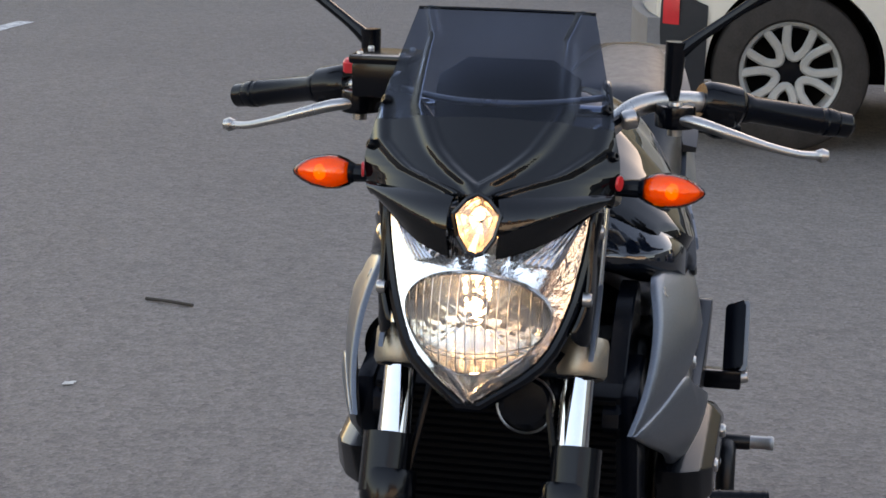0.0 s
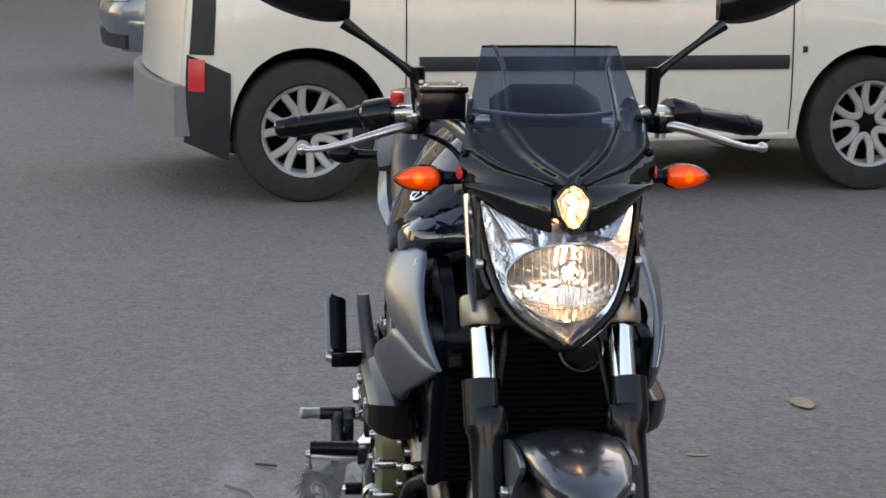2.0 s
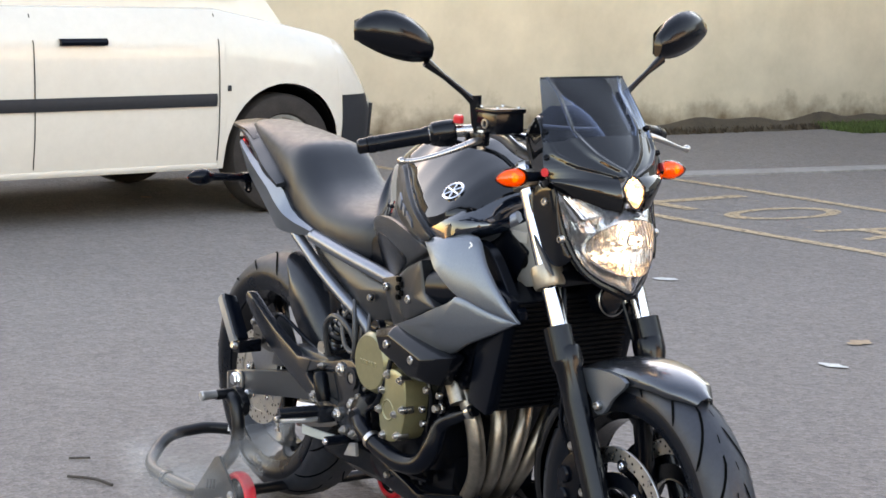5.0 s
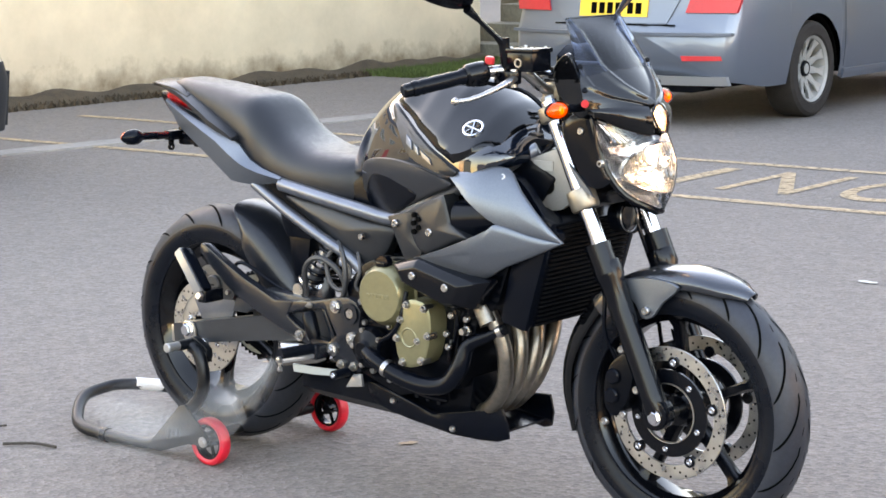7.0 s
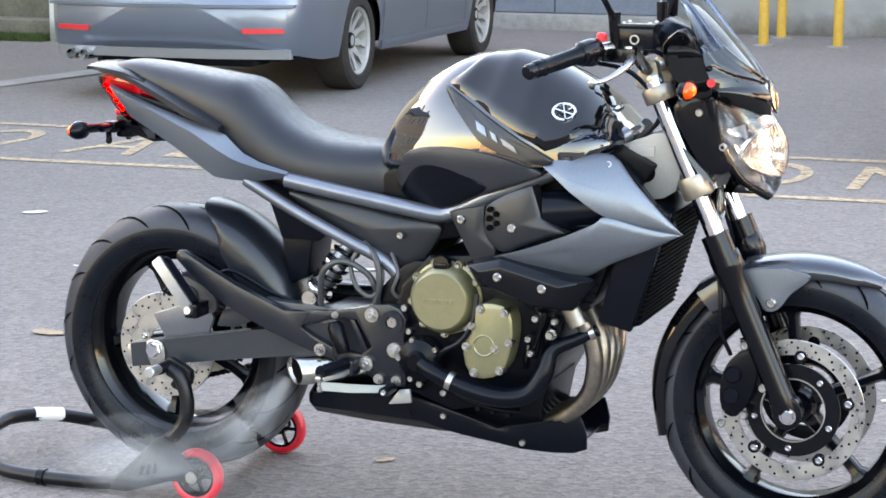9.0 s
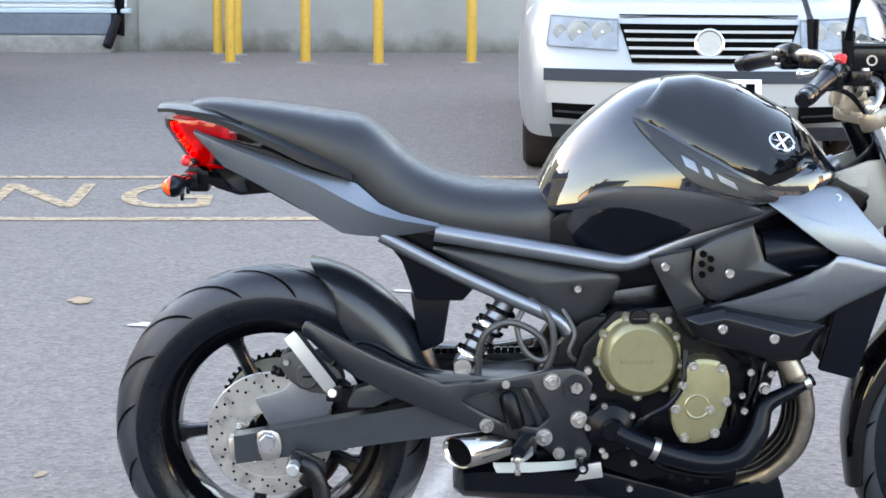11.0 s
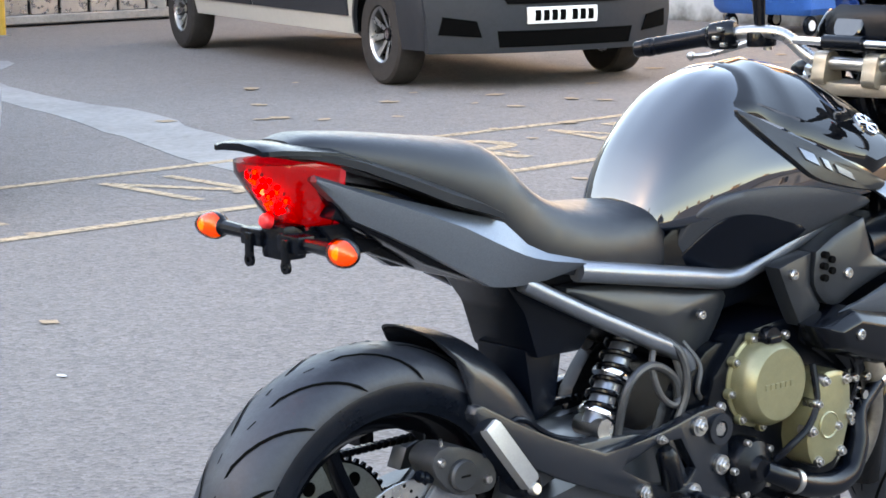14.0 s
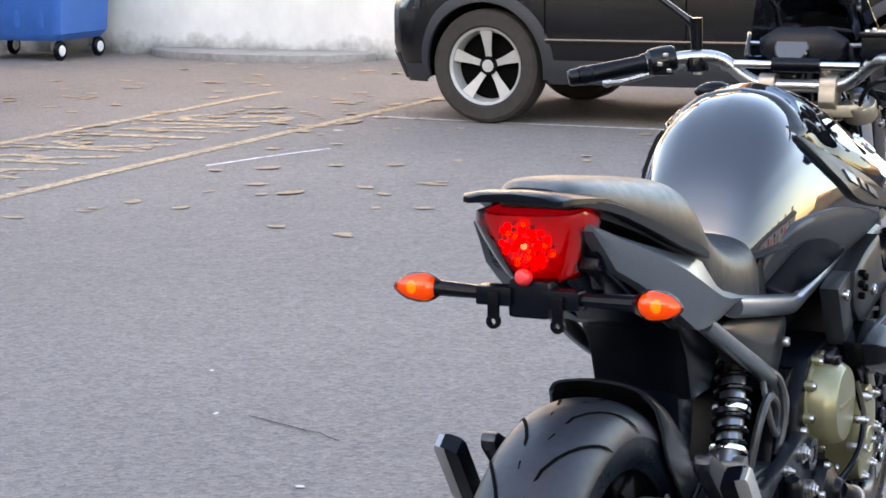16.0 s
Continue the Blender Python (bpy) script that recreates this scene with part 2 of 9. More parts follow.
BRONZE = vary(material("clamp_anodised", (0.30, 0.26, 0.21), 0.4, 0.8), 20.0, 0.1)
TUBE = vary(material("frame_grey_paint", (0.15, 0.166, 0.195), 0.32, 0.75, 0.2), 30.0, 0.12)
HEADER = vary(material("heat_tinted_steel", (0.25, 0.225, 0.195), 0.4, 1.0), 9.0, 0.3, 0.05, 0.08)
OLIVE = vary(material("olive_gold_cover", (0.20, 0.185, 0.105), 0.34, 0.55, 0.2), 60.0, 0.12, 0.1)
DISC = vary(material("brake_disc_steel", (0.44, 0.44, 0.435), 0.33, 1.0), 30.0, 0.12, 0.0, 0.1)
WHITE_PLASTIC = vary(material("white_sticker", (0.75, 0.75, 0.75), 0.5), 10.0, 0.06)
ORANGE = lens("amber_lens", (0.90, 0.14, 0.006), 0.12, 0.04)
RED = lens("red_lens", (0.16, 0.002, 0.003), 0.08)
RED_PLASTIC = vary(material("red_plastic", (0.55, 0.02, 0.025), 0.35), 20.0, 0.1)
RED_RUBBER = vary(material("red_polyurethane", (0.62, 0.012, 0.03), 0.4), 14.0, 0.15, 0.1)
STAND_PAINT = vary(material("stand_powder_coat", (0.003, 0.0038, 0.0055), 0.32, 0.0, 0.0, 0.3), 40.0, 0.25, 0.2)
CLEAR = glass("clear_lens", (0.97, 0.97, 0.97))
SMOKED = glass("smoked_screen", (0.41, 0.46, 0.54), 0.9, 1.36)
MIRROR = material("mirror_chrome", (0.9, 0.9, 0.9), 0.03, 1.0)
REFLECTOR = vary(material("pressed_reflector", (0.78, 0.79, 0.82), 0.06, 0.97), 25.0, 0.04, 0.2, 0.04, 2.0, 0.004)
FILAMENT = glowing("headlamp_bulb", (1.0, 0.74, 0.46), 4.8)
FILAMENT_SMALL = glowing("position_bulb", (1.0, 0.55, 0.24), 3.4)
# facets that emit by themselves, painted in as the tail bulb's glints
FACET_GLOW = glowing("red_facet_glow", (1.0, 0.06, 0.10), 1.6)
TAIL_GLINT = glowing("tail_facet_glint", (1.0, 0.46, 0.14), 2.8)
CAR_WHITE = vary(material("van_cream_paint", (0.55, 0.515, 0.455), 0.25, 0.0, 0.5), 2.0, 0.05)
CAR_SILVER = vary(material("silver_paint", (0.33, 0.34, 0.352), 0.34, 0.4, 0.5), 300.0, 0.06)
CAR_BLUE = vary(material("blue_silver_paint", (0.125, 0.15, 0.19), 0.3, 0.5, 0.5), 300.0, 0.06)
CAR_GREY = vary(material("panel_van_white", (0.40, 0.38, 0.335), 0.35, 0.0, 0.4), 2.0, 0.06)
CAR_BLACK = vary(material("suv_black_paint", (0.004, 0.004, 0.005), 0.2, 0.0, 0.15, 0.3), 200.0, 0.1)
CAR_NAVY = vary(material("blue_grey_paint", (0.10, 0.12, 0.15), 0.25, 0.3, 0.9), 200.0, 0.1)
BUMPER = vary(material("bumper_plastic", (0.020, 0.022, 0.026), 0.5, 0.0, 0.0, 0.2), 30.0, 0.15, 0.2)
PALE_PLASTIC = vary(material("pale_grey_plastic", (0.13, 0.135, 0.145), 0.45), 20.0, 0.2, 0.1)
WINDOW = material("car_window", (0.012, 0.014, 0.016), 0.04, 0.0, 0.5)
PLATE_WHITE = vary(material("plate_white", (0.78, 0.78, 0.76), 0.4), 8.0, 0.05)
PLATE_YELLOW = vary(material("plate_yellow", (0.8, 0.5, 0.04), 0.4), 8.0, 0.05)
LAMP_FACE = vary(material("lamp_reflector", (0.24, 0.245, 0.245), 0.2, 0.6, 0.6), 14.0, 0.45, 0.4)
POST_YELLOW = vary(material("yellow_post_paint", (0.52, 0.29, 0.035), 0.5), 6.0, 0.15)
BIN_BLUE = vary(material("bin_blue_plastic", (0.015, 0.12, 0.42), 0.4), 5.0, 0.15, 0.1)
LEAF = vary(material("dry_leaf", (0.30, 0.205, 0.125), 0.85), 25.0, 0.4, 0.3)
PAPER = vary(material("pale_litter", (0.45, 0.44, 0.41), 0.85), 30.0, 0.2)
IRON = vary(material("cast_iron", (0.10, 0.085, 0.075), 0.7, 0.4), 15.0, 0.35, 0.3)
RED_GLASS = glass("red_lamp_cover", (0.75, 0.012, 0.018))
AMBER_GLASS = glass("amber_cover", (1.0, 0.62, 0.2))
AMBER_BULB = glowing("indicator_bulb_glow", (1.0, 0.26, 0.02), 0.15)
BOWL = vary(material("lamp_bowl_reflector", (0.80, 0.76, 0.70), 0.14, 0.95), 60.0, 0.08, 0.3, 0.06, 3.0, 0.003)
TAIL_CENTRE = glowing("tail_centre_bulb", (1.0, 0.75, 0.35), 9.0)
HUBCAP = vary(material("hubcap_silver", (0.31, 0.305, 0.29), 0.5, 0.2), 20.0, 0.12)
GRIT = vary(material("grey_grit", (0.21, 0.205, 0.195), 0.9), 40.0, 0.3)
WORN_TREAD = vary(material("worn_tread_rubber", (0.015, 0.0185, 0.026), 0.46, 0.0, 0.0, 0.4), 10.0, 0.3, 0.25, 0.08)
RIM_BLACK = vary(material("gloss_rim_black", (0.0012, 0.0016, 0.0026), 0.09, 0.0, 0.0, 0.35), 20.0, 0.2, 0.03)
PEDAL = vary(material("pale_pedal_paint", (0.34, 0.375, 0.37), 0.4, 0.2), 30.0, 0.1)
BARE = vary(material("bare_lever_alloy", (0.36, 0.365, 0.37), 0.38, 0.7), 30.0, 0.1)
TWIG = vary(material("dark_twig_bark", (0.035, 0.028, 0.022), 0.9), 60.0, 0.3)
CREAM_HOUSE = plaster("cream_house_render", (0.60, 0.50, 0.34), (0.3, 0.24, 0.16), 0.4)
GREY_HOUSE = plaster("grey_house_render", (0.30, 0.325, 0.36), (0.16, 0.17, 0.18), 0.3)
BRICK_HOUSE = vary(material("dark_brick_wall", (0.10, 0.055, 0.04), 0.9), 3.0, 0.3, 0.3)
ROOF = vary(material("roof_slate", (0.09, 0.097, 0.11), 0.7), 4.0, 0.3, 0.3)
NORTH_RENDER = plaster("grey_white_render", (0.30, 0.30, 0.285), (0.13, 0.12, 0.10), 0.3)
# the reflector itself emits faintly, for the bulb's light on it
TAIL_CORE = lens("lit_red_reflector", (0.30, 0.003, 0.010), 0.1, 0.07)
TIP_STEEL = vary(material("stainless_tip", (0.5, 0.48, 0.45), 0.18, 1.0), 20.0, 0.15)

# ---- making meshes ----
SEATED = {}          # where each thing's own frame lies
FRAME = [Matrix()]   # the frame that new meshes are laid into


def thing(name, label, category, at, group="", kind=""):
    ob = new(name)
    ob.empty_display_size = 0.1
    m = at if isinstance(at, Matrix) else Matrix.Translation(at)
    ob.matrix_world = m
    SEATED[ob] = m
    return tagged(ob, label, category, group, kind)


def mesh(name, bm, mat, sharp=32, turn=True):
    if turn:
        bm.transform(FRAME[0])
    bmesh.ops.recalc_face_normals(bm, faces=bm.faces)
    me = bpy.data.meshes.new(name)
    bm.to_mesh(me)
    bm.free()
    me.materials.append(mat)
    for p in me.polygons:
        p.use_smooth = True
    me.set_sharp_from_angle(angle=radians(sharp))
    return me


def part(name, bm, mat, parent, label="", sharp=32):
    ob = new(name, mesh(name, bm, mat, sharp))
    ob.parent = parent
    ob.matrix_parent_inverse = SEATED.get(parent, Matrix()).inverted()
    return tagged(ob, label)


def solid(name, bm, mat, label, category="", group="", kind="", sharp=32):
    return tagged(new(name, mesh(name, bm, mat, sharp)), label, category, group, kind)


def flip(bm):
    other = bm.copy()
    for v in other.verts:
        v.co.y = -v.co.y
    bmesh.ops.reverse_faces(other, faces=other.faces)
    return other


def both(name, bm, mat, parent, label="", sharp=32):
    """The part on the right side and its mirror image on the left."""
    left = flip(bm)
    return part(name, bm, mat, parent, label, sharp), part(name, left, mat, parent, label, sharp)


def join(*bms):
    out = bms[0]
    for b in bms[1:]:
        me = bpy.data.meshes.new("t")
        b.to_mesh(me)
        b.free()
        out.from_mesh(me)
        bpy.data.meshes.remove(me)
    return out


def loft(rings, closed=True, caps=True):
    bm = bmesh.new()
    rows = [[bm.verts.new(p) for p in ring] for ring in rings]
    n = len(rows[0])
    for a, b in zip(rows, rows[1:]):
        for i in range(n if closed else n - 1):
            j = (i + 1) % n
            bm.faces.new((a[i], a[j], b[j], b[i]))
    if caps and closed:
        for row in (rows[0], rows[-1]):
            bm.faces.new(row)
    return bm


def curve(pts, per=6):
    """A smooth line through the points."""
    p = [Vector(q) for q in pts]
    p = [2 * p[0] - p[1], *p, 2 * p[-1] - p[-2]]
    out = []
    for a, b, c, d in zip(p, p[1:], p[2:], p[3:]):
        for k in range(per):
            t = k / per
            out.append(0.5 * (2 * b + (c - a) * t + (2 * a - 5 * b + 4 * c - d) * t * t + (3 * b - a - 3 * c + d) * t ** 3))
    return [*out, p[-2]]


def tube(pts, r, n=10, per=5, flat=1.0):
    """A pipe through the points; r is one radius or one for each point."""
    line = curve(pts, per) if per > 1 else [Vector(q) for q in pts]
    radii = list(r) if isinstance(r, (list, tuple)) else [r] * len(pts)
    rings, up = [], None
    for i, q in enumerate(line):
        way = (line[min(i + 1, len(line) - 1)] - line[max(i - 1, 0)]).normalized()
        if up is None:
            up = way.orthogonal() if abs(way.z) > 0.9 else (Vector((0, 0, 1)) - way * way.z)
        up = (up - way * up.dot(way)).normalized()
        side = way.cross(up)
        s = i / (len(line) - 1) * (len(radii) - 1)
        k = min(int(s), len(radii) - 2)
        rad = radii[k] + (radii[k + 1] - radii[k]) * (s - k)
        rings.append([q + rad * (math.cos(a) * side + math.sin(a) * flat * up) for a in (2 * math.pi * j / n for j in range(n))])
    return loft(rings)


def lathe(profile, at, axis=(0, 1, 0), n=40, closed=False):
    """Turns (radius, height along the axis) about an axis through a point."""
    axis = Vector(axis).normalized()
    u = axis.orthogonal().normalized()
    w = axis.cross(u)
    at = Vector(at)
    rings = [[at + axis * h + r * (math.cos(a) * u + math.sin(a) * w) for r, h in profile] for a in (2 * math.pi * j / n for j in range(n))]
    bm = bmesh.new()
    rows = [[bm.verts.new(p) for p in ring] for ring in rings]
    m = len(profile)
    for i in range(n):
        a, b = rows[i], rows[(i + 1) % n]
        for k in range(m if closed else m - 1):
            bm.faces.new((a[k], a[(k + 1) % m], b[(k + 1) % m], b[k]))
    if not closed:
        for k in (0, m - 1):
            if profile[k][0] > 1e-6:
                bm.faces.new([row[k] for row in rows])
    bmesh.ops.remove_doubles(bm, verts=bm.verts, dist=1e-5)
    return bm


def prism(outline, w0, w1, plane="xz", bevel=0.004, seg=2):
    """A flat outline drawn out between two depths, its edges rounded."""
    put = {"xz": lambda u, v, w: (u, w, v), "yz": lambda u, v, w: (w, u, v), "xy": lambda u, v, w: (u, v, w)}[plane]
    bm = loft([[Vector(put(u, v, w)) for u, v in outline] for w in (w0, w1)])
    if bevel:
        bmesh.ops.recalc_face_normals(bm, faces=bm.faces)
        bmesh.ops.bevel(bm, geom=list(bm.edges), offset=bevel, segments=seg, affect="EDGES", profile=0.6, clamp_overlap=True)
    return bm


def block(a, b, bevel=0.004, seg=2):
    return prism([(a[0], a[2]), (b[0], a[2]), (b[0], b[2]), (a[0], b[2])], a[1], b[1], "xz", bevel, seg)


def smooth_outline(pts, per=4, sharp=()):
    """A closed outline rounded through its points, with corners kept where named."""
    n, out = len(pts), []
    for i in range(n):
        a, b, c, d = (Vector((*pts[(i + k) % n], 0)) for k in (-1, 0, 1, 2))
        if i in sharp:
            a = b - (c - b)
        if (i + 1) % n in sharp:
            d = c + (c - b)
        for k in range(per):
            t = k / per
            q = 0.5 * (2 * b + (c - a) * t + (2 * a - 5 * b + 4 * c - d) * t * t + (3 * b - a - 3 * c + d) * t ** 3)
            out.append((q.x, q.y))
    return out


def panel(outline, depth, t=0.006, crown=0.0, rings=(1.0, 0.97, 0.8, 0.55, 0.25)):
    """A skin over an outline in x and z: depth(x, z) gives its y, outwards to the right; it bulges by crown and is t thick."""
    cx = sum(p[0] for p in outline) / len(outline)
    cz = sum(p[1] for p in outline) / len(outline)
    rows = [[Vector((x, depth(x, z) + t, z)) for x, z in outline]]
    for k, s in enumerate(rings):
        row = []
        for x, z in outline:
            u, v = cx + (x - cx) * s, cz + (z - cz) * s
            row.append(Vector((u, depth(u, v) - crown * (1 - s * s) - (0.0 if k == 0 else min(t, 0.002)), v)))
        rows.append(row)
    bm = loft(rows, caps=False)
    bm.verts.ensure_lookup_table()
    n = len(outline)
    last = [bm.verts[(len(rows) - 1) * n + i] for i in range(n)]
    back = [bm.verts[i] for i in range(n)]
    mid = bm.verts.new((cx, depth(cx, cz) - crown - min(t, 0.002), cz))
    for i in range(n):
        bm.faces.new((last[i], last[(i + 1) % n], mid))
    rear = bm.verts.new((cx, depth(cx, cz) + t, cz))
    for i in range(n):
        bm.faces.new((back[(i + 1) % n], back[i], rear))
    return bm


def bolt(at, way=(0, -1, 0), r=0.009, h=0.006):
    """A domed screw head with a hex recess."""
    return lathe([(0.0, h * 0.45), (r * 0.45, h * 0.45), (r * 0.48, h), (r * 0.8, h), (r, h * 0.55), (r, -0.004), (0, -0.004)], at, way, 12)


def nut(at, way=(0, -1, 0), r=0.012, h=0.012):
    return join(lathe([(0, h), (r * 0.9, h), (r, h * 0.8), (r, -0.004), (0, -0.004)], at, way, 6),
                lathe([(0, 0.003), (r * 1.25, 0.003), (r * 1.25, -0.004), (0, -0.004)], at, way, 20))


def ease(x, table):
    """Reads a table of (x, value) pairs, straight between them."""
    if x <= table[0][0]:
        return table[0][1]
    for (a, p), (b, q) in zip(table, table[1:]):
        if x <= b:
            return p + (q - p) * (x - a) / (b - a)
    return table[-1][1]


def lettering(text, size, width, at, turn, mat, name, parent, depth=0.0):
    """Letters of the built-in font, laid flat as one mesh, scaled to a width."""
    cu = bpy.data.curves.new("t", "FONT")
    cu.body, cu.size, cu.extrude, cu.align_x, cu.align_y = text, size, depth, "CENTER", "CENTER"
    ob = bpy.data.objects.new("t", cu)
    me = bpy.data.meshes.new_from_object(ob)
    bpy.data.objects.remove(ob)
    bm = bmesh.new()
    bm.from_mesh(me)
    bpy.data.meshes.remove(me)
    xs = [v.co.x for v in bm.verts]
    k = width / (max(xs) - min(xs))
    for v in bm.verts:
        v.co.x *= k
    bm.transform(Matrix.Translation(at) @ turn)
    return part(name, bm, mat, parent) if parent else bm

# ---- the yard: ground, markings, walls ----


def slope(x):
    return 0.042 * x


def strip(points, width, z, mat, name, label):
    """A painted line along points on the ground."""
    bm = bmesh.new()
    rows = []
    line = [Vector((*p, z)) for p in points]
    for i, q in enumerate(line):
        way = (line[min(i + 1, len(line) - 1)] - line[max(i - 1, 0)]).normalized()
        side = Vector((-way.y, way.x, 0)) * width / 2
        rows.append((bm.verts.new(q + side), bm.verts.new(q - side)))
    for (a, b), (c, d) in zip(rows, rows[1:]):
        bm.faces.new((a, b, d, c))
    return solid(name, bm, mat, label, "road marking", kind="structure")


def slab(name, outline, z0, z1, mat, label, category, bevel=0.0, kind="structure"):
    return solid(name, prism(outline, z0, z1, "xy", bevel), mat, label, category, kind=kind)


ground = bmesh.new()
bmesh.ops.create_grid(ground, x_segments=60, y_segments=60, size=160)
solid("ground", ground, ASPHALT, "worn grey asphalt of an open parking yard", "ground", kind="structure")

for base in (4.762, 6.096):
    strip([(x, base + slope(x) + 0.02 * noise.noise((x * 0.7, base, 0))) for x in np.arange(-7.5, 10.6, 0.3)], 0.085, 0.0045, YELLOW_PAINT,
          "yellow_line", "faded yellow bay line worn into the asphalt")
LETTERS = [("L", -4.55), ("O", -3.95), ("A", -3.15), ("D", -2.58), ("I", -2.05), ("N", -1.52), ("G", -0.93), ("O", 0.22), ("N", 0.85), ("L", 1.42), ("Y", 2.05),
           ("N", 3.2), ("P", 5.15), ("A", 5.95), ("R", 6.52), ("K", 7.12), ("I", 7.65), ("N", 8.15), ("G", 8.7)]
for ch, x in LETTERS:
    bm = lettering(ch, 1.14, 0.1 if ch == "I" else 0.42, (x, 5.43 + slope(x), 0.0045), Matrix.Rotation(0.042, 4, "Z"), YELLOW_PAINT, "", None)
    solid("painted_letter", bm, YELLOW_PAINT, "faded yellow letter painted on the asphalt", "road marking", kind="structure")
for a in (-22.7, -17.8, -13.0, -8.1):
    strip([(a, -4.55), (a + 1.5, -4.56), (a + 2.9, -4.57)], 0.11, 0.004, WHITE_PAINT, "lane_dash", "white dashed lane line on the road")
strip([(9.12, 5.05), (9.03, 4.1), (8.97, 3.0), (8.8, 0.5)], 0.05, 0.004, WHITE_PAINT, "bay_line", "thin white bay line beside the black car")
strip([(6.55, 4.7), (7.0, 4.6), (7.45, 4.46)], 0.035, 0.004, WHITE_PAINT, "chalk_scrape", "pale scrape across the asphalt")

# the pale concrete patch that leads to the gate
patch = smooth_outline([(4.0, 4.96), (4.14, 5.22), (4.24, 5.86), (4.45, 6.9), (4.62, 7.8), (4.85, 8.6), (5.0, 10.2), (5.4, 11.8), (6.3, 13.2), (5.0, 13.5), (4.75, 10.8), (4.3, 8.6), (4.0, 7.3), (3.66, 5.9), (3.63, 5.2), (3.85, 4.95)], 4)
patch = [(x + 0.06 * noise.noise((x * 5, y * 5, 1)), y + 0.06 * noise.noise((x * 3, y * 3, 5))) for x, y in patch]
slab("concrete_patch", patch, -0.02, 0.003, CONCRETE, "pale concrete strip patched into the asphalt", "ground")
slab("edging", [(-6.25, 3.2), (-6.02, 3.2), (-5.25, 9.2), (-5.5, 9.2)], -0.02, 0.012, CONCRETE, "flush pale concrete edging across the yard", "kerb")
# the iron cover set into the ground
cover = thing("drain_cover", "square rusty iron drain cover set flush in asphalt", "drain cover", (3.82, 4.58, 0.0))
part("plate", prism([(3.50, 4.28), (4.12, 4.27), (4.13, 4.88), (3.52, 4.89)], -0.02, 0.005, "xy", 0.001, 1), IRON, cover)
for k in range(9):
    part("rib", block((3.53, 4.31 + 0.066 * k, 0.003), (4.11, 4.335 + 0.066 * k, 0.009), 0.002, 1), IRON, cover)

# the cream wall with steps behind its end
wall = lambda name, a, b, mat, label: solid(name, block(a, b, 0.02, 2), mat, label, "wall", kind="structure")
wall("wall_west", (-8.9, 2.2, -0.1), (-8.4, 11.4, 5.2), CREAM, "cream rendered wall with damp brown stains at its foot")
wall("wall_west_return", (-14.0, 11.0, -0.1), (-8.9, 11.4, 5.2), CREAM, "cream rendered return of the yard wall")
wall("wall_steps", (-9.6, 13.2, -0.1), (-7.0, 13.6, 4.5), STONE, "dark weathered stone wall behind the steps")
for k in range(5):
    solid("stone_step", block((-8.75 + 0.0 * k, 11.45 + 0.34 * k, -0.05), (-7.25, 11.45 + 0.34 * (k + 1) + 0.02, 0.17 * (k + 1)), 0.015, 2), STONE,
          "weathered grey stone step edged with moss", "step", "steps up beside the wall", "structure")
wall("stair_cheek", (-7.25, 11.3, -0.1), (-7.0, 13.2, 1.1), WHITEWASH, "white rendered cheek wall beside the steps")

# the long building at the back of the yard
wall("wall_north", (-7.0, 14.55, -0.1), (-2.4, 14.95, 5.5), NORTH_RENDER, "white rendered back wall of the yard building")
wall("wall_north_white", (-2.4, 14.5, -0.1), (4.6, 14.9, 5.5), NORTH_RENDER, "white rendered wall beside the yellow posts")
wall("plinth", (-6.9, 14.30, -0.05), (-2.62, 14.55, 0.15), CONCRETE, "mossy concrete plinth under the slate panels")
for k in range(4):
    solid("slate_panel", block((-6.85 + 1.06 * k, 14.36, 0.155), (-5.80 + 1.06 * k, 14.54, 0.335), 0.006, 1), SLATE, "dark slate-grey cladding panel on the plinth", "panel", "cladding panels", "structure")
for k in range(3):
    frame_ = thing("shop_window", "white framed window with a pale blue sill", "window", (-6.0 + 1.4 * k, 14.5, 0.36), "windows of the yard building", "structure")
    part("window_frame", block((-6.6 + 1.4 * k, 14.46, 0.385), (-5.3 + 1.4 * k, 14.54, 2.1), 0.012, 1), WHITE_PLASTIC, frame_)
    part("pane", block((-6.5 + 1.4 * k, 14.44, 0.50), (-5.4 + 1.4 * k, 14.459, 2.0), 0.003, 1), WINDOW, frame_)
    part("window_sill", block((-6.65 + 1.4 * k, 14.38, 0.34), (-5.255 + 1.4 * k, 14.5, 0.383), 0.008, 1), SILL_BLUE, frame_)
    part("window_rail", block((-6.6 + 1.4 * k, 14.425, 0.43), (-5.3 + 1.4 * k, 14.458, 0.475), 0.006, 1), SILL_BLUE, frame_)
solid("white_pilaster", block((-4.25, 14.345, 0.337), (-3.76, 14.44, 2.6), 0.006, 1), WHITE_PLASTIC, "white painted pilaster between the shop windows", "pilaster", kind="structure")
solid("red_strip", block((-4.07, 14.325, 0.34), (-3.90, 14.344, 2.5), 0.003, 1), RED_PLASTIC, "red painted strip on the white pilaster", "panel", kind="structure")
pipe = thing("downpipe", "dark rainwater downpipe with a kicked-out shoe", "drainpipe", (-2.55, 14.4, 0.0))
part("pipe", tube([(-2.55, 14.42, 4.5), (-2.55, 14.42, 0.5), (-2.57, 14.40, 0.30), (-2.64, 14.25, 0.06)], 0.045, 10), DARK, pipe)
for z in (0.8, 2.4):
    part("bracket", block((-2.61, 14.40, z), (-2.49, 14.5, z + 0.04), 0.004, 1), DARK, pipe)
post = None
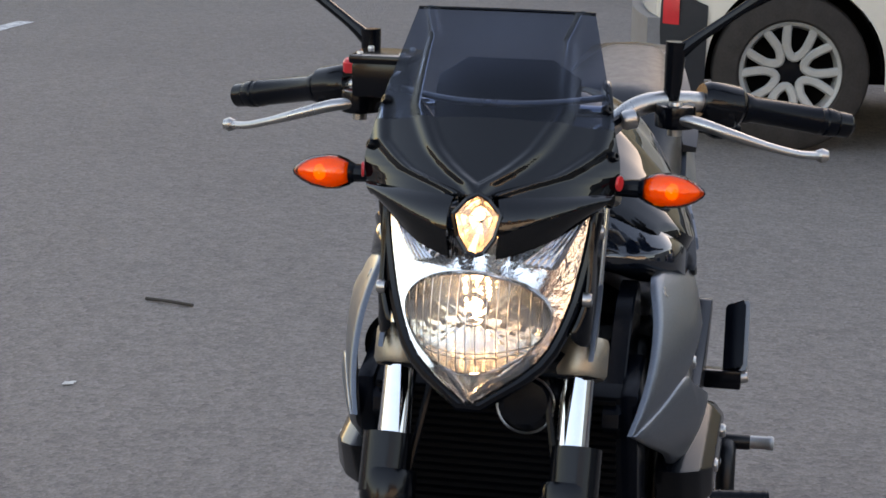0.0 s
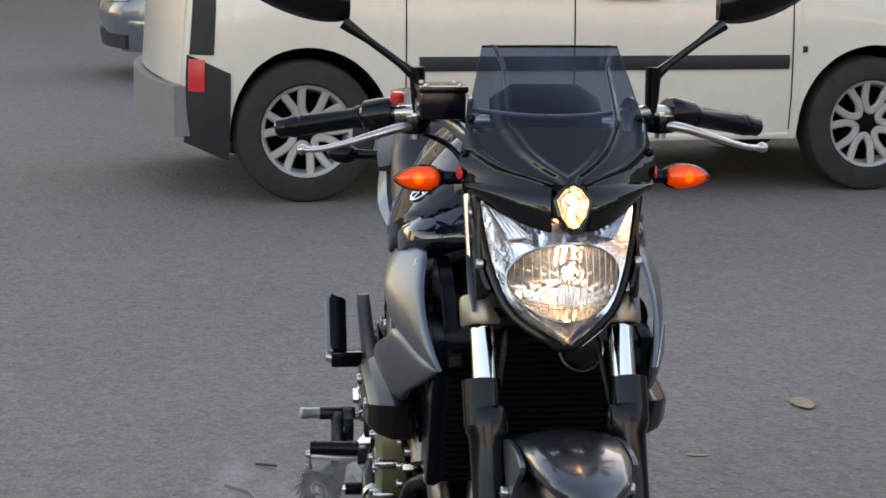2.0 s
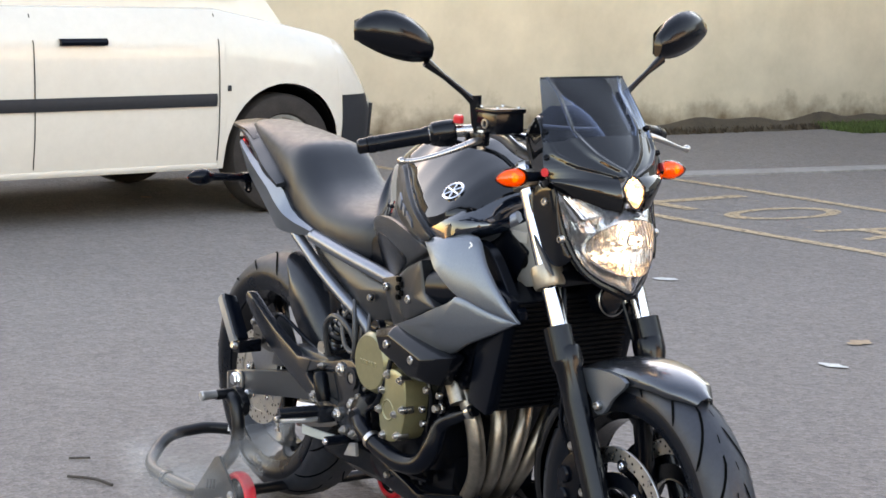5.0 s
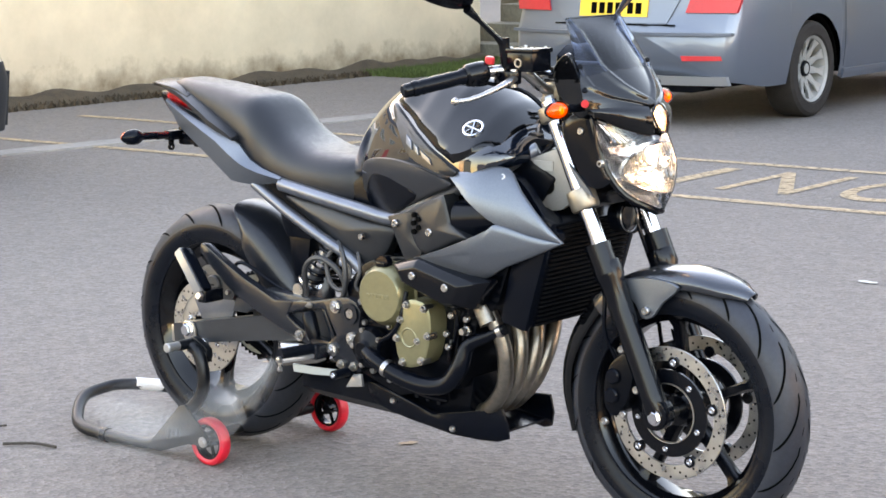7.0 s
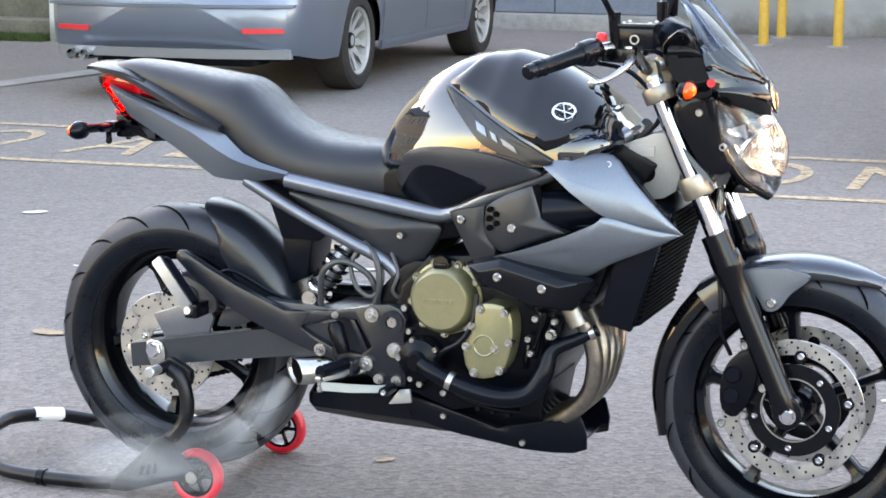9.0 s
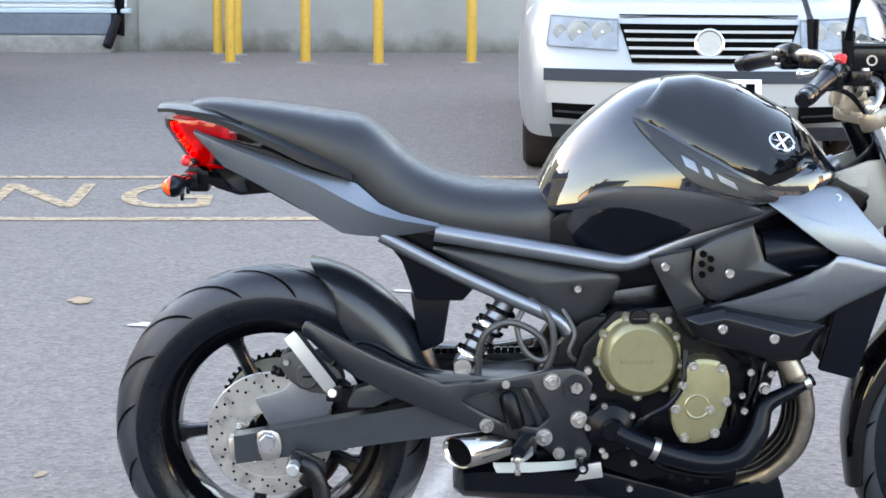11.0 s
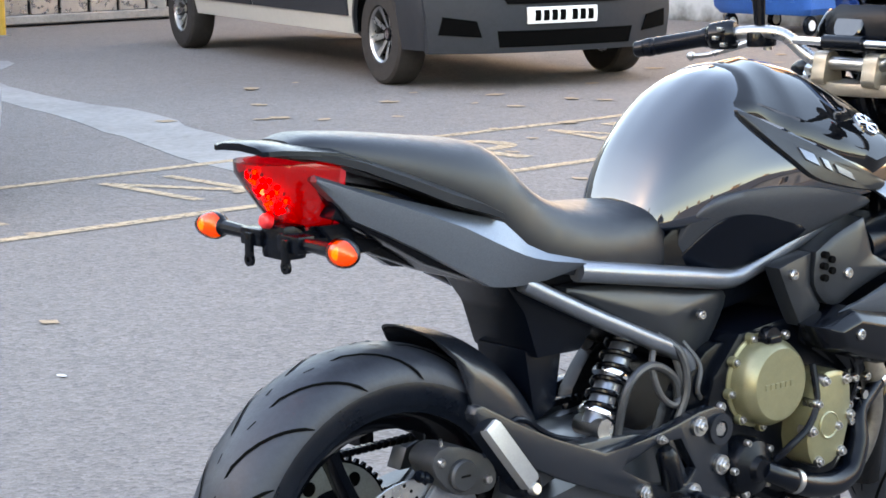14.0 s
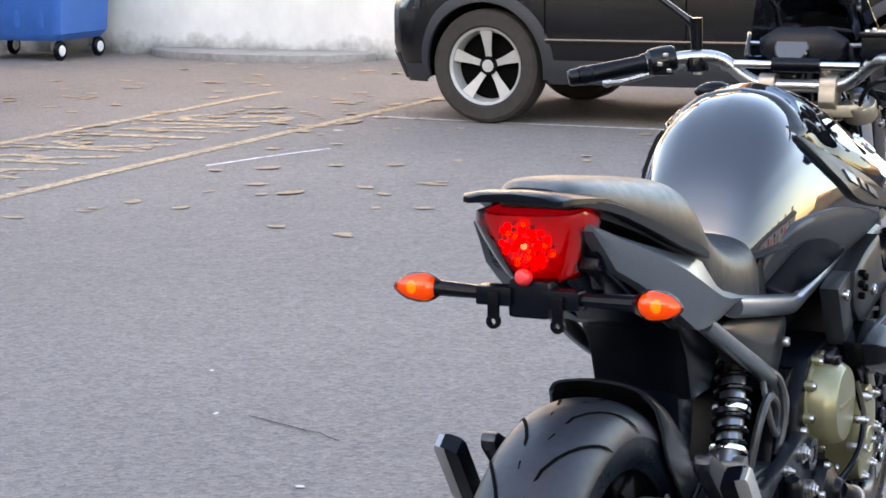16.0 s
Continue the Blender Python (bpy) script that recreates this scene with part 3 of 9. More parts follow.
for x, y in ((-1.66, 14.2), (-1.45, 13.2), (-1.48, 14.1), (-0.83, 13.26), (-0.22, 13.13), (0.55, 13.3), (6.9, 16.4), (7.8, 16.2)):
    if post is None:
        post = thing("bollard", "slim yellow-painted steel post in the yard", "bollard", (x, y, 0), "yellow posts")
        part("post", lathe([(0, 1.15), (0.03, 1.15), (0.042, 1.13), (0.042, -0.05), (0, -0.05)], (x, y, 0), (0, 0, 1), 20), POST_YELLOW, post)
        part("foot_plate", lathe([(0, 0.012), (0.085, 0.012), (0.09, 0.008), (0.09, -0.01), (0, -0.01)], (x, y, 0), (0, 0, 1), 20), CONCRETE, post)
    else:
        copy_thing(post, Matrix.Translation((x, y, 0)))
wall("wall_gate", (4.6, 17.6, -0.1), (14.2, 18.0, 4.0), SLATE, "dark wall behind the yard gate")
gate = thing("gate", "grey metal roller gate with a low rail", "gate", (8.5, 17.3, 0), kind="structure")
for k in range(14):
    part("slat", block((6.6 + 0.36 * k, 17.38, 0.12), (6.93 + 0.36 * k, 17.44, 2.6), 0.01, 1), ALLOY, gate)
part("rail", block((6.4, 17.3, 0.03), (11.8, 17.5, 0.12), 0.01, 1), CONCRETE, gate)
wall("wall_north_side", (4.3, 14.9, -0.1), (4.6, 17.8, 5.0), NORTH_RENDER, "white rendered side wall by the gate")
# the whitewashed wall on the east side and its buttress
wall("wall_east", (13.6, 5.0, -0.1), (14.1, 17.8, 4.6), WHITEWASH, "whitewashed wall darker along its foot")
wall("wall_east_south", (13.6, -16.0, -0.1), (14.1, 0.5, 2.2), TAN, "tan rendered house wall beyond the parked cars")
wall("wall_east_middle", (13.6, 0.5, -0.1), (14.1, 5.0, 3.6), WHITEWASH, "whitewashed wall darker along its foot")
solid("buttress_foot", prism(smooth_outline([(13.05, 7.6), (13.6, 7.4), (13.7, 9.5), (13.3, 9.4), (13.0, 8.6)], 4), -0.05, 0.07, "xy", 0.02), CONCRETE, "pale concrete footing at the foot of the white wall", "footing", kind="structure")
# the unseen houses round the yard, set for its shade and reflections


def terrace(at, bays, eaves, ridge, mat, label, storeys=3, wide=5.2, depth=7.0):
    """A row of houses along local x, its front on y = 0 facing -y."""
    FRAME[0] = at
    t = thing("terraced_house", label, "house", at, "houses round the yard")
    half = bays * wide / 2
    part("house_wall", block((-half, 0.0, -0.1), (half, depth, eaves), 0.02, 1), mat, t)
    roof = loft([[Vector((x, y, z)) for y, z in ((-0.35, eaves - 0.05), (-0.35, eaves + 0.08), (depth / 2, ridge), (depth + 0.35, eaves + 0.08), (depth + 0.35, eaves - 0.05))] for x in (-half - 0.2, half + 0.2)])
    part("roof", roof, ROOF, t, "dark slate roof")
    high = eaves / storeys
    for b in range(bays):
        x0 = -half + wide * b
        part("chimney", block((x0 + 0.2, depth / 2 - 0.4, ridge - 0.6), (x0 + 1.2, depth / 2 + 0.4, ridge + 0.9), 0.02, 1), TAN, t)
        for k in range(storeys):
            for x in (x0 + 1.5, x0 + 3.7):
                z = high * k + high * 0.32
                if k == 0 and x < x0 + 2:
                    part("house_door", block((x - 0.5, -0.03, 0.0), (x + 0.5, 0.05, 2.1), 0.01, 1), RED_PLASTIC if b % 2 else SLATE, t)
                    continue
                pane = part("house_window", block((x - 0.6, -0.02, z), (x + 0.6, 0.05, z + high * 0.5), 0.01, 1), WHITE_PLASTIC, t)
                for u in (-0.54, 0.03):
                    part("pane", block((x + u, -0.028, z + 0.07), (x + u + 0.51, 0.02, z + high * 0.5 - 0.07), 0.003, 1), WINDOW, pane)
                part("sill", block((x - 0.68, -0.12, z - 0.08), (x + 0.68, 0.0, z - 0.004), 0.01, 1), CONCRETE, pane)
    FRAME[0] = Matrix()
    return t


def at_front(x, y, heading):
    return Matrix.Translation((x, y, 0)) @ Matrix.Rotation(radians(heading), 4, "Z")


# height and length chosen so that this row keeps the low sun off the yard
terrace(at_front(-24.4, 9.8, 90), 9, 9.6, 12.4, TAN, "tall row of tan rendered houses out of view, added to block the sun")
# unseen row added to keep the golden horizon out of the tank's reflection
terrace(at_front(8, -46, 180), 9, 3.6, 6.2, GREY_HOUSE, "added row of low grey rendered houses hiding the horizon from the tank", 1)
terrace(at_front(-30, -34, 215), 3, 6.0, 8.4, CREAM_HOUSE, "cream rendered houses at the bend of the road", 2)
terrace(at_front(27.0, -16.0, -90), 1, 7.0, 9.6, CREAM_HOUSE, "cream rendered houses beyond the yard wall in evening sun")
# unseen dark mass added so that the cowl mirrors something black
terrace(at_front(19.0, 13.5, -90), 3, 8.5, 11.5, BRICK_HOUSE, "added dark brick houses for a dark reflection in the cowl")

# leaf litter, moss and grass along the foot of the cream wall
rng = random.Random(4)


def tufts(name, count, x0, x1, y0, y1, h, mat, label, category, wide=0.01):
    verts, faces = [], []
    for _ in range(count):
        x, y = rng.uniform(x0, x1), rng.uniform(y0, y1)
        a, hh, w = rng.uniform(0, 6.28), h * rng.uniform(0.4, 1.2), wide * rng.uniform(0.5, 1.4)
        dx, dy = math.cos(a) * w, math.sin(a) * w
        lx, ly = rng.uniform(-0.6, 0.6) * hh, rng.uniform(-0.6, 0.6) * hh
        i = len(verts)
        verts += [(x - dx, y - dy, -0.005), (x + dx, y + dy, -0.005), (x + lx, y + ly, hh)]
        faces.append((i, i + 1, i + 2))
    me = bpy.data.meshes.new(name)
    me.from_pydata(verts, [], faces)
    me.materials.append(mat)
    return tagged(new(name, me), label, category, kind="stuff")


tufts("grass", 9000, -8.4, -7.7, 9.6, 11.5, 0.06, MOSS, "short green grass along the foot of the wall", "grass")
tufts("grass", 4000, -8.9, -7.3, 11.25, 11.5, 0.07, MOSS, "green moss and grass below the steps", "grass")
tufts("leaf_litter", 5000, -8.42, -8.15, 2.4, 11.3, 0.05, SOIL, "brown dead leaves drifted along the wall foot", "leaves", 0.03)
banked = bmesh.new()
rows = []
for k in range(120):
    y = 2.3 + 9.1 * k / 119
    w, h = 0.25 + 0.14 * noise.noise((0, y * 1.7, 0)), 0.07 + 0.05 * noise.noise((3, y * 2.3, 0))
    rows.append([Vector((-8.45, y, max(h, 0.02) * 1.4)), Vector((-8.4 + w * 0.35, y, max(h, 0.02))), Vector((-8.4 + w, y, -0.01))])
banked = loft(rows, closed=False, caps=False)
solid("soil_bank", banked, SOIL, "ragged bank of soil and dead leaves at the wall foot", "soil", kind="structure")

# ---- the motorcycle: forward is +x, its right side is -y ----
bike = thing("motorcycle", "gloss black and gunmetal naked motorcycle on a rear stand, headlamp lit", "motorcycle", (0.72, 0, 0.0))
FRONT, REAR = Vector((1.44, 0, 0.30)), Vector((0, 0, 0.328))


def tyre_profile(radius, rim, half):
    out = []
    for k in range(15):
        a = math.pi * (k / 14 - 0.5)
        out.append((rim + 0.012 + (radius - rim - 0.012) * max(math.cos(a), 0.0) ** 0.62, half * math.sin(a) ** 1 if abs(a) < 1.57 else half * math.copysign(1, a)))
    return [(rim - 0.006, -half * 0.86), (rim + 0.004, -half * 0.9), *out, (rim + 0.004, half * 0.9), (rim - 0.006, half * 0.86)]


def tyre_surface(radius, rim, half, s):
    a = math.pi * s / 2
    return rim + 0.012 + (radius - rim - 0.012) * max(math.cos(a), 0.0) ** 0.62, half * math.sin(a)


def tyre_grooves(centre, radius, rim, half, count, lead):
    """Curved black strips over the shoulders of the tread, for the dark in its sipes."""
    bms = []
    for k in range(count):
        for side in (-1, 1):
            for start, end, swing in ((0.08, 0.84, 0.58),):
                pts = []
                a0 = 2 * math.pi * (k + (0.5 if side > 0 else 0) + (0.5 if swing < 0.5 else 0)) / count
                for j in range(9):
                    s = start + (end - start) * j / 8
                    r, h = tyre_surface(radius, rim, half, s * side)
                    a = a0 + lead * swing * math.sqrt(j / 8)
                    out = Vector((math.cos(a), 0, math.sin(a)))
                    n = (out * math.cos(s * 1.3) + Vector((0, side * math.sin(s * 1.3), 0))).normalized()
                    pts.append((centre + out * r + Vector((0, h, 0)) + n * 0.0024, n, a))
                rows = []
                for j, (q, n, a) in enumerate(pts):
                    way = (pts[min(j + 1, 8)][0] - pts[max(j - 1, 0)][0]).normalized()
                    w = n.cross(way) * 0.0027 * (0.35 if j in (0, 8) else 1.0)
                    rows.append([q - w, q + w])
                bms.append(loft(rows, closed=False, caps=False))
    return join(*bms)


def wheel(name, centre, radius, rim, half, spokes, turn, parent, well):
    whole = part(name, lathe([(0, 0.045), (0.034, 0.045), (0.038, 0.03), (0.045, 0.0), (0.038, -0.03), (0.034, -0.045), (0, -0.045)], centre, (0, 1, 0), 28), SATIN, parent)
    tyre = part("tyre", lathe(tyre_profile(radius, rim, half), centre, (0, 1, 0), 72, True), RUBBER, whole, "worn black sports tyre", 60)
    band = [tyre_surface(radius, rim, half, 0.86 * j / 10) for j in range(-10, 11)]
    part("tread_band", lathe([(r + 0.0012, h) for r, h in band] + [(r - 0.003, h) for r, h in reversed(band)], centre, (0, 1, 0), 96, True), WORN_TREAD, tyre, "greyed worn tread rubber", 60)
    part("tread", tyre_grooves(centre, radius, rim, half, 16, -1.0), GROOVE, whole)["kind"] = "stuff"
    h = half * 0.86
    barrel = [(rim + 0.006, -h - 0.002), (rim + 0.009, -h), (rim + 0.008, -h + 0.006), (rim - well * 0.25, -h + 0.012), (rim - well * 0.6, -h * 0.5), (rim - well * 0.72, 0), (rim - well * 0.6, h * 0.5), (rim - well * 0.25, h - 0.012),
              (rim + 0.008, h - 0.006), (rim + 0.009, h), (rim + 0.006, h + 0.002), (rim - 0.002, h - 0.002), (rim - well * 0.45, h - 0.014), (rim - well * 0.9, h * 0.5), (rim - well, 0), (rim - well * 0.9, -h * 0.5), (rim - well * 0.45, -h + 0.014), (rim - 0.002, -h + 0.002)]
    part("rim", lathe(barrel, centre, (0, 1, 0), 72, True), RIM_BLACK, whole, "gloss black cast rim")
    for k in range(spokes):
        a = turn + 2 * math.pi * k / spokes
        out, side = Vector((math.cos(a), 0, math.sin(a))), Vector((-math.sin(a), 0, math.cos(a)))
        rings = []
        for s, w, d in ((0.03, 0.019, 0.028), (0.08, 0.0135, 0.022), (rim * 0.62, 0.0115, 0.018), (rim - well - 0.012, 0.013, 0.02), (rim - well * 0.8, 0.024, 0.028)):
            c = centre + out * s
            rings.append([c + side * w * x + Vector((0, d * y, 0)) for x, y in ((-1, -0.5), (-0.55, -1), (0.55, -1), (1, -0.5), (1, 0.5), (0.55, 1), (-0.55, 1), (-1, 0.5))])
        part("spoke", loft(rings), SATIN, whole)
    return whole


def drilled_disc(centre, y, r_out, r_in, rows, parent, mat=DISC, waves=0):
    side = -1 if y < 0 else 1
    profile = [(r_in, y - 0.0025), (r_out - 0.001, y - 0.0025), (r_out, y - 0.0015), (r_out, y + 0.0015), (r_out - 0.001, y + 0.0025), (r_in, y + 0.0025)]
    disc = part("brake_disc", lathe(profile, centre, (0, 1, 0), 72, True), mat, parent, "drilled steel brake disc")
    # black discs laid on the steel as the dark in its drilled holes
    holes = []
    for k in range(rows):
        for j, f in enumerate((0.18, 0.5, 0.82)):
            a = 2 * math.pi * (k + j / 3) / rows
            r = r_in + (r_out - r_in) * f
            c = centre + Vector((math.cos(a) * r, 0, math.sin(a) * r))
            holes.append(lathe([(0, 0.0029), (0.0029, 0.0029), (0.0029, -0.0029), (0, -0.0029)], c + Vector((0, y, 0)), (0, 1, 0), 8))
    part("drilling", join(*holes), GROOVE, disc)["kind"] = "stuff"
    return disc


front = wheel("front_wheel", FRONT, 0.299, 0.222, 0.060, 5, 0.42, bike, 0.026)
for y in (-0.072, 0.072):
    disc = drilled_disc(FRONT, y, 0.149, 0.117, 22, front)
    carrier = lathe([(0.060, y * 1.0 - 0.002), (0.118, y - 0.002), (0.118, y + 0.002), (0.060, y + 0.002)], FRONT, (0, 1, 0), 48, True)
    carrier_arms = []
    for k in range(5):
        a = 0.2 + 2 * math.pi * k / 5
        c = FRONT + Vector((math.cos(a) * 0.116, y, math.sin(a) * 0.116))
        carrier_arms.append(lathe([(0, 0.006), (0.013, 0.006), (0.013, -0.006), (0, -0.006)], c, (0, 1, 0), 16))
        part("button", bolt(c + Vector((0, math.copysign(0.005, y), 0)), (0, math.copysign(1, y), 0), 0.008, 0.004), CHROME, front)
    part("disc_carrier", join(lathe([(0.066, y - 0.003), (0.098, y - 0.003), (0.098, y + 0.003), (0.066, y + 0.003)], FRONT, (0, 1, 0), 48, True), *carrier_arms), SATIN, front)
    part("hub_ring", lathe([(0.0655, y - 0.005), (0.068, y - 0.005), (0.068, y + 0.005), (0.0655, y + 0.005)], FRONT, (0, 1, 0), 40, True), ALLOY, front)
    for k in range(5):
        a = 0.85 + 2 * math.pi * k / 5
        part("disc_bolt", bolt(FRONT + Vector((math.cos(a) * 0.082, math.copysign(0.075, y), math.sin(a) * 0.082)), (0, math.copysign(1, y), 0), 0.007, 0.004), CHROME, front)
rear = wheel("rear_wheel", REAR, 0.312, 0.224, 0.080, 5, 0.75, bike, 0.042)
drilled_disc(REAR, -0.098, 0.122, 0.088, 18, rear)
part("disc_carrier", lathe([(0.045, -0.099), (0.09, -0.099), (0.09, -0.095), (0.045, -0.095)], REAR, (0, 1, 0), 48, True), DISC, rear)
for k in range(5):
    a = 0.4 + 2 * math.pi * k / 5
    part("disc_bolt", bolt(REAR + Vector((math.cos(a) * 0.062, -0.099, math.sin(a) * 0.062)), (0, -1, 0), 0.007, 0.004), CHROME, rear)
teeth = []
for k in range(46):
    a = 2 * math.pi * k / 46
    teeth += [(math.cos(a - 0.045) * 0.112, math.sin(a - 0.045) * 0.112), (math.cos(a - 0.02) * 0.119, math.sin(a - 0.02) * 0.119),
              (math.cos(a + 0.02) * 0.119, math.sin(a + 0.02) * 0.119), (math.cos(a + 0.045) * 0.112, math.sin(a + 0.045) * 0.112)]
part("sprocket", prism([(x, z + REAR.z) for x, z in teeth], 0.094, 0.100, "xz", 0), DARK, rear)
part("sprocket_ring", lathe([(0.066, 0.0925), (0.108, 0.0925), (0.108, 0.1015), (0.066, 0.1015)], REAR, (0, 1, 0), 48, True), PALE_STEEL, rear, "pale steel sprocket face")
for k in range(6):
    a = 2 * math.pi * k / 6
    part("sprocket_slot", lathe([(0, 0.006), (0.012, 0.006), (0.012, -0.006), (0, -0.006)], REAR + Vector((math.cos(a) * 0.087, 0.097, math.sin(a) * 0.087)), (0, 1, 0), 16), GROOVE, rear)
chain = []
for k in range(44):
    s = k / 43
    for z in (0.118, -0.118):
        x = 0.58 * s
        zz = REAR.z + z * (1 - s) + (z * 0.32 + 0.09) * s
        chain.append(block((x - 0.006, 0.09, zz - 0.006), (x + 0.006, 0.104, zz + 0.006), 0.002, 1))
part("drive_chain", join(*chain), DARK, bike, "oily drive chain")["kind"] = "stuff"

# axles and swinging arm
both("swingarm", loft([[Vector((x, y, z)) for x, y, z in ring] for ring in (
    [(-0.066, -0.155, 0.336), (-0.066, -0.112, 0.336), (-0.062, -0.112, 0.282), (-0.062, -0.155, 0.282)],
    [(0.20, -0.158, 0.383), (0.20, -0.115, 0.383), (0.21, -0.115, 0.323), (0.21, -0.158, 0.323)],
    [(0.36, -0.158, 0.412), (0.36, -0.100, 0.412), (0.37, -0.100, 0.345), (0.37, -0.158, 0.345)],
    [(0.54, -0.14, 0.44), (0.54, -0.08, 0.44), (0.54, -0.08, 0.36), (0.54, -0.14, 0.36)])]), ARM_PAINT, bike, "satin dark grey box-section swingarm", 25)
both("swingarm_brace", prism([(0.150, 0.392), (0.165, 0.428), (0.267, 0.462), (0.417, 0.455), (0.52, 0.44), (0.52, 0.42), (0.40, 0.43), (0.285, 0.432), (0.20, 0.392)], -0.148, -0.112, "xz", 0.004), ARM_PAINT, bike)
part("swingarm_bridge", block((0.36, -0.11, 0.35), (0.52, 0.11, 0.43), 0.015), ARM_PAINT, bike)
both("chain_adjuster", block((-0.076, -0.153, 0.287), (-0.064, -0.114, 0.332), 0.003), ALLOY, bike, "bare alloy end block")
part("axle_plate", prism(smooth_outline([(-0.02, 0.345), (0.02, 0.345), (0.024, 0.30), (-0.01, 0.292)], 3), -0.164, -0.157, "xz", 0.002), ALLOY, bike)
both("rear_axle_nut", nut((0, -0.164, 0.328), r=0.016, h=0.013), CHROME, bike)
part("axle", lathe([(0, 0.15), (0.012, 0.15), (0.012, -0.15), (0, -0.15)], REAR, (0, 1, 0), 16), ALLOY, bike)
both("stand_spool", lathe([(0, 0.045), (0.013, 0.045), (0.013, 0.035), (0.008, 0.03), (0.008, 0.012), (0.013, 0.006), (0.013, -0.004), (0, -0.004)], (0.053, -0.158, 0.298), (0, -1, 0), 18), ALLOY, bike)
# rear brake
part("caliper_bracket", prism([(0.0, 0.345), (0.11, 0.36), (0.125, 0.40), (0.10, 0.46), (0.06, 0.455), (0.03, 0.42), (-0.03, 0.40)], -0.112, -0.102, "xz", 0.003), TUBE, bike)
caliper = part("rear_caliper", prism(smooth_outline([(0.02, 0.475), (0.05, 0.50), (0.12, 0.475), (0.145, 0.44), (0.13, 0.415), (0.06, 0.425)], 3), -0.135, -0.075, "xz", 0.008), CASTING, bike, "grey rear brake caliper")
part("piston_cap", lathe([(0, 0.012), (0.022, 0.012), (0.025, 0.008), (0.025, 0), (0, 0)], (0.075, -0.134, 0.452), (0, -1, 0), 20), CASTING, caliper)
part("cap_slot", block((0.066, -0.1475, 0.4505), (0.084, -0.145, 0.4535), 0.0008, 1), GROOVE, caliper)
part("bleed_nipple", lathe([(0, 0.022), (0.003, 0.022), (0.004, 0.012), (0.0055, 0.010), (0.0055, 0.0), (0, 0)], (0.052, -0.118, 0.488), (-0.3, -0.2, 1), 12), ALLOY, caliper)
for q in ((0.018, -0.118, 0.455), (0.143, -0.118, 0.432)):
    part("pin_boot", lathe([(0, -0.014), (0.008, -0.014), (0.010, -0.009), (0.008, -0.004), (0.010, 0.001), (0.008, 0.006), (0.006, 0.014), (0, 0.014)], q, (0.9, 0, -0.35), 14), MATTE, caliper, "black rubber pin boot")
for q in ((0.035, -0.136, 0.478), (0.125, -0.136, 0.436)):
    part("caliper_bolt", bolt(q, r=0.007), ALLOY, caliper)
part("brake_line", tube([(0.12, -0.13, 0.47), (0.18, -0.14, 0.52), (0.28, -0.12, 0.47), (0.40, -0.12, 0.44)], 0.005, 8), MATTE, bike)

# hugger over the rear tyre
rings = []
for k in range(15):
    deg = 63 * (k / 14) ** 1.25
    a = radians(77.5 - deg)
    tip = min(k / 4, 1.0)
    depth = ease(deg, [(0, 0.003), (3, 0.035), (6, 0.06), (12, 0.085), (19, 0.103), (63, 0.11)])
    w = (0.086 + 0.004 * math.sin(k / 14 * 3)) * (0.80 + 0.20 * tip ** 0.6)
    ring = []
    for y, d in ((-1.02, max(0.056, depth)), (-1.03, max(0.050, depth * 0.6)), (-0.98, 0.040), (-0.84, 0.024), (-0.62, 0.011), (-0.32, 0.002), (0.0, 0.0), (0.32, 0.002), (0.62, 0.011), (0.84, 0.024), (0.98, 0.040), (1.03, max(0.050, depth * 0.6)), (1.02, max(0.056, depth))):
        turn = a - 1.1 * d
        out = Vector((math.cos(turn), 0, math.sin(turn)))
        ring.append(REAR + out * (0.345 - 0.006 * (1 - tip) - d * (0.25 + 0.75 * tip)) + Vector((0, y * w, 0)))
    ring += [p - Vector((math.cos(a), 0, math.sin(a))) * 0.003 + Vector((0, -0.004 if p.y > 0 else 0.004, 0)) for p in reversed(ring)]
    rings.append(ring)
part("hugger", loft(rings), HANGER, bike, "matte black rear tyre hugger", 50)

# forks
TOP, LOW = Vector((1.141, 0, 0.965)), Vector((1.437, 0, 0.30))
way = (LOW - TOP).normalized()


def on_fork(z, y=-0.106):
    s = (TOP.z - z) / (TOP.z - LOW.z)
    p = TOP + (LOW - TOP) * s
    return Vector((p.x, y, p.z))


both("fork_tube", lathe([(0, -0.01), (0.019, -0.01), (0.0195, -0.006), (0.0195, 0.48), (0, 0.48)], on_fork(0.965), way, 24), CHROME, bike, "polished chrome fork tube")
both("fork_cap", lathe([(0, -0.022), (0.013, -0.022), (0.015, -0.018), (0.015, -0.008), (0, -0.008)], on_fork(0.965), way, 6), ALLOY, bike)
both("fork_slider", lathe([(0.0225, -0.012), (0.031, -0.012), (0.033, -0.006), (0.033, 0.022), (0.0285, 0.034), (0.0275, 0.10), (0.0275, 0.30), (0.029, 0.33), (0.026, 0.345), (0, 0.345)], on_fork(0.615), way, 28), SATIN, bike, "satin black fork slider")
both("fork_guard", lathe([(0.0245, 0.0), (0.0295, 0.0), (0.0295, 0.07), (0.0245, 0.07)], on_fork(0.665, -0.112), way, 20, True), SATIN, bike)
both("axle_lug", prism(smooth_outline([(1.405, 0.33), (1.452, 0.335), (1.468, 0.30), (1.45, 0.272), (1.415, 0.275)], 3), -0.126, -0.088, "xz", 0.004), SATIN, bike)
both("front_axle_nut", nut((1.44, -0.128, 0.30), r=0.014, h=0.009), CHROME, bike)
part("front_axle", lathe([(0, 0.12), (0.011, 0.12), (0.011, -0.12), (0, -0.12)], FRONT, (0, 1, 0), 16), ALLOY, bike)
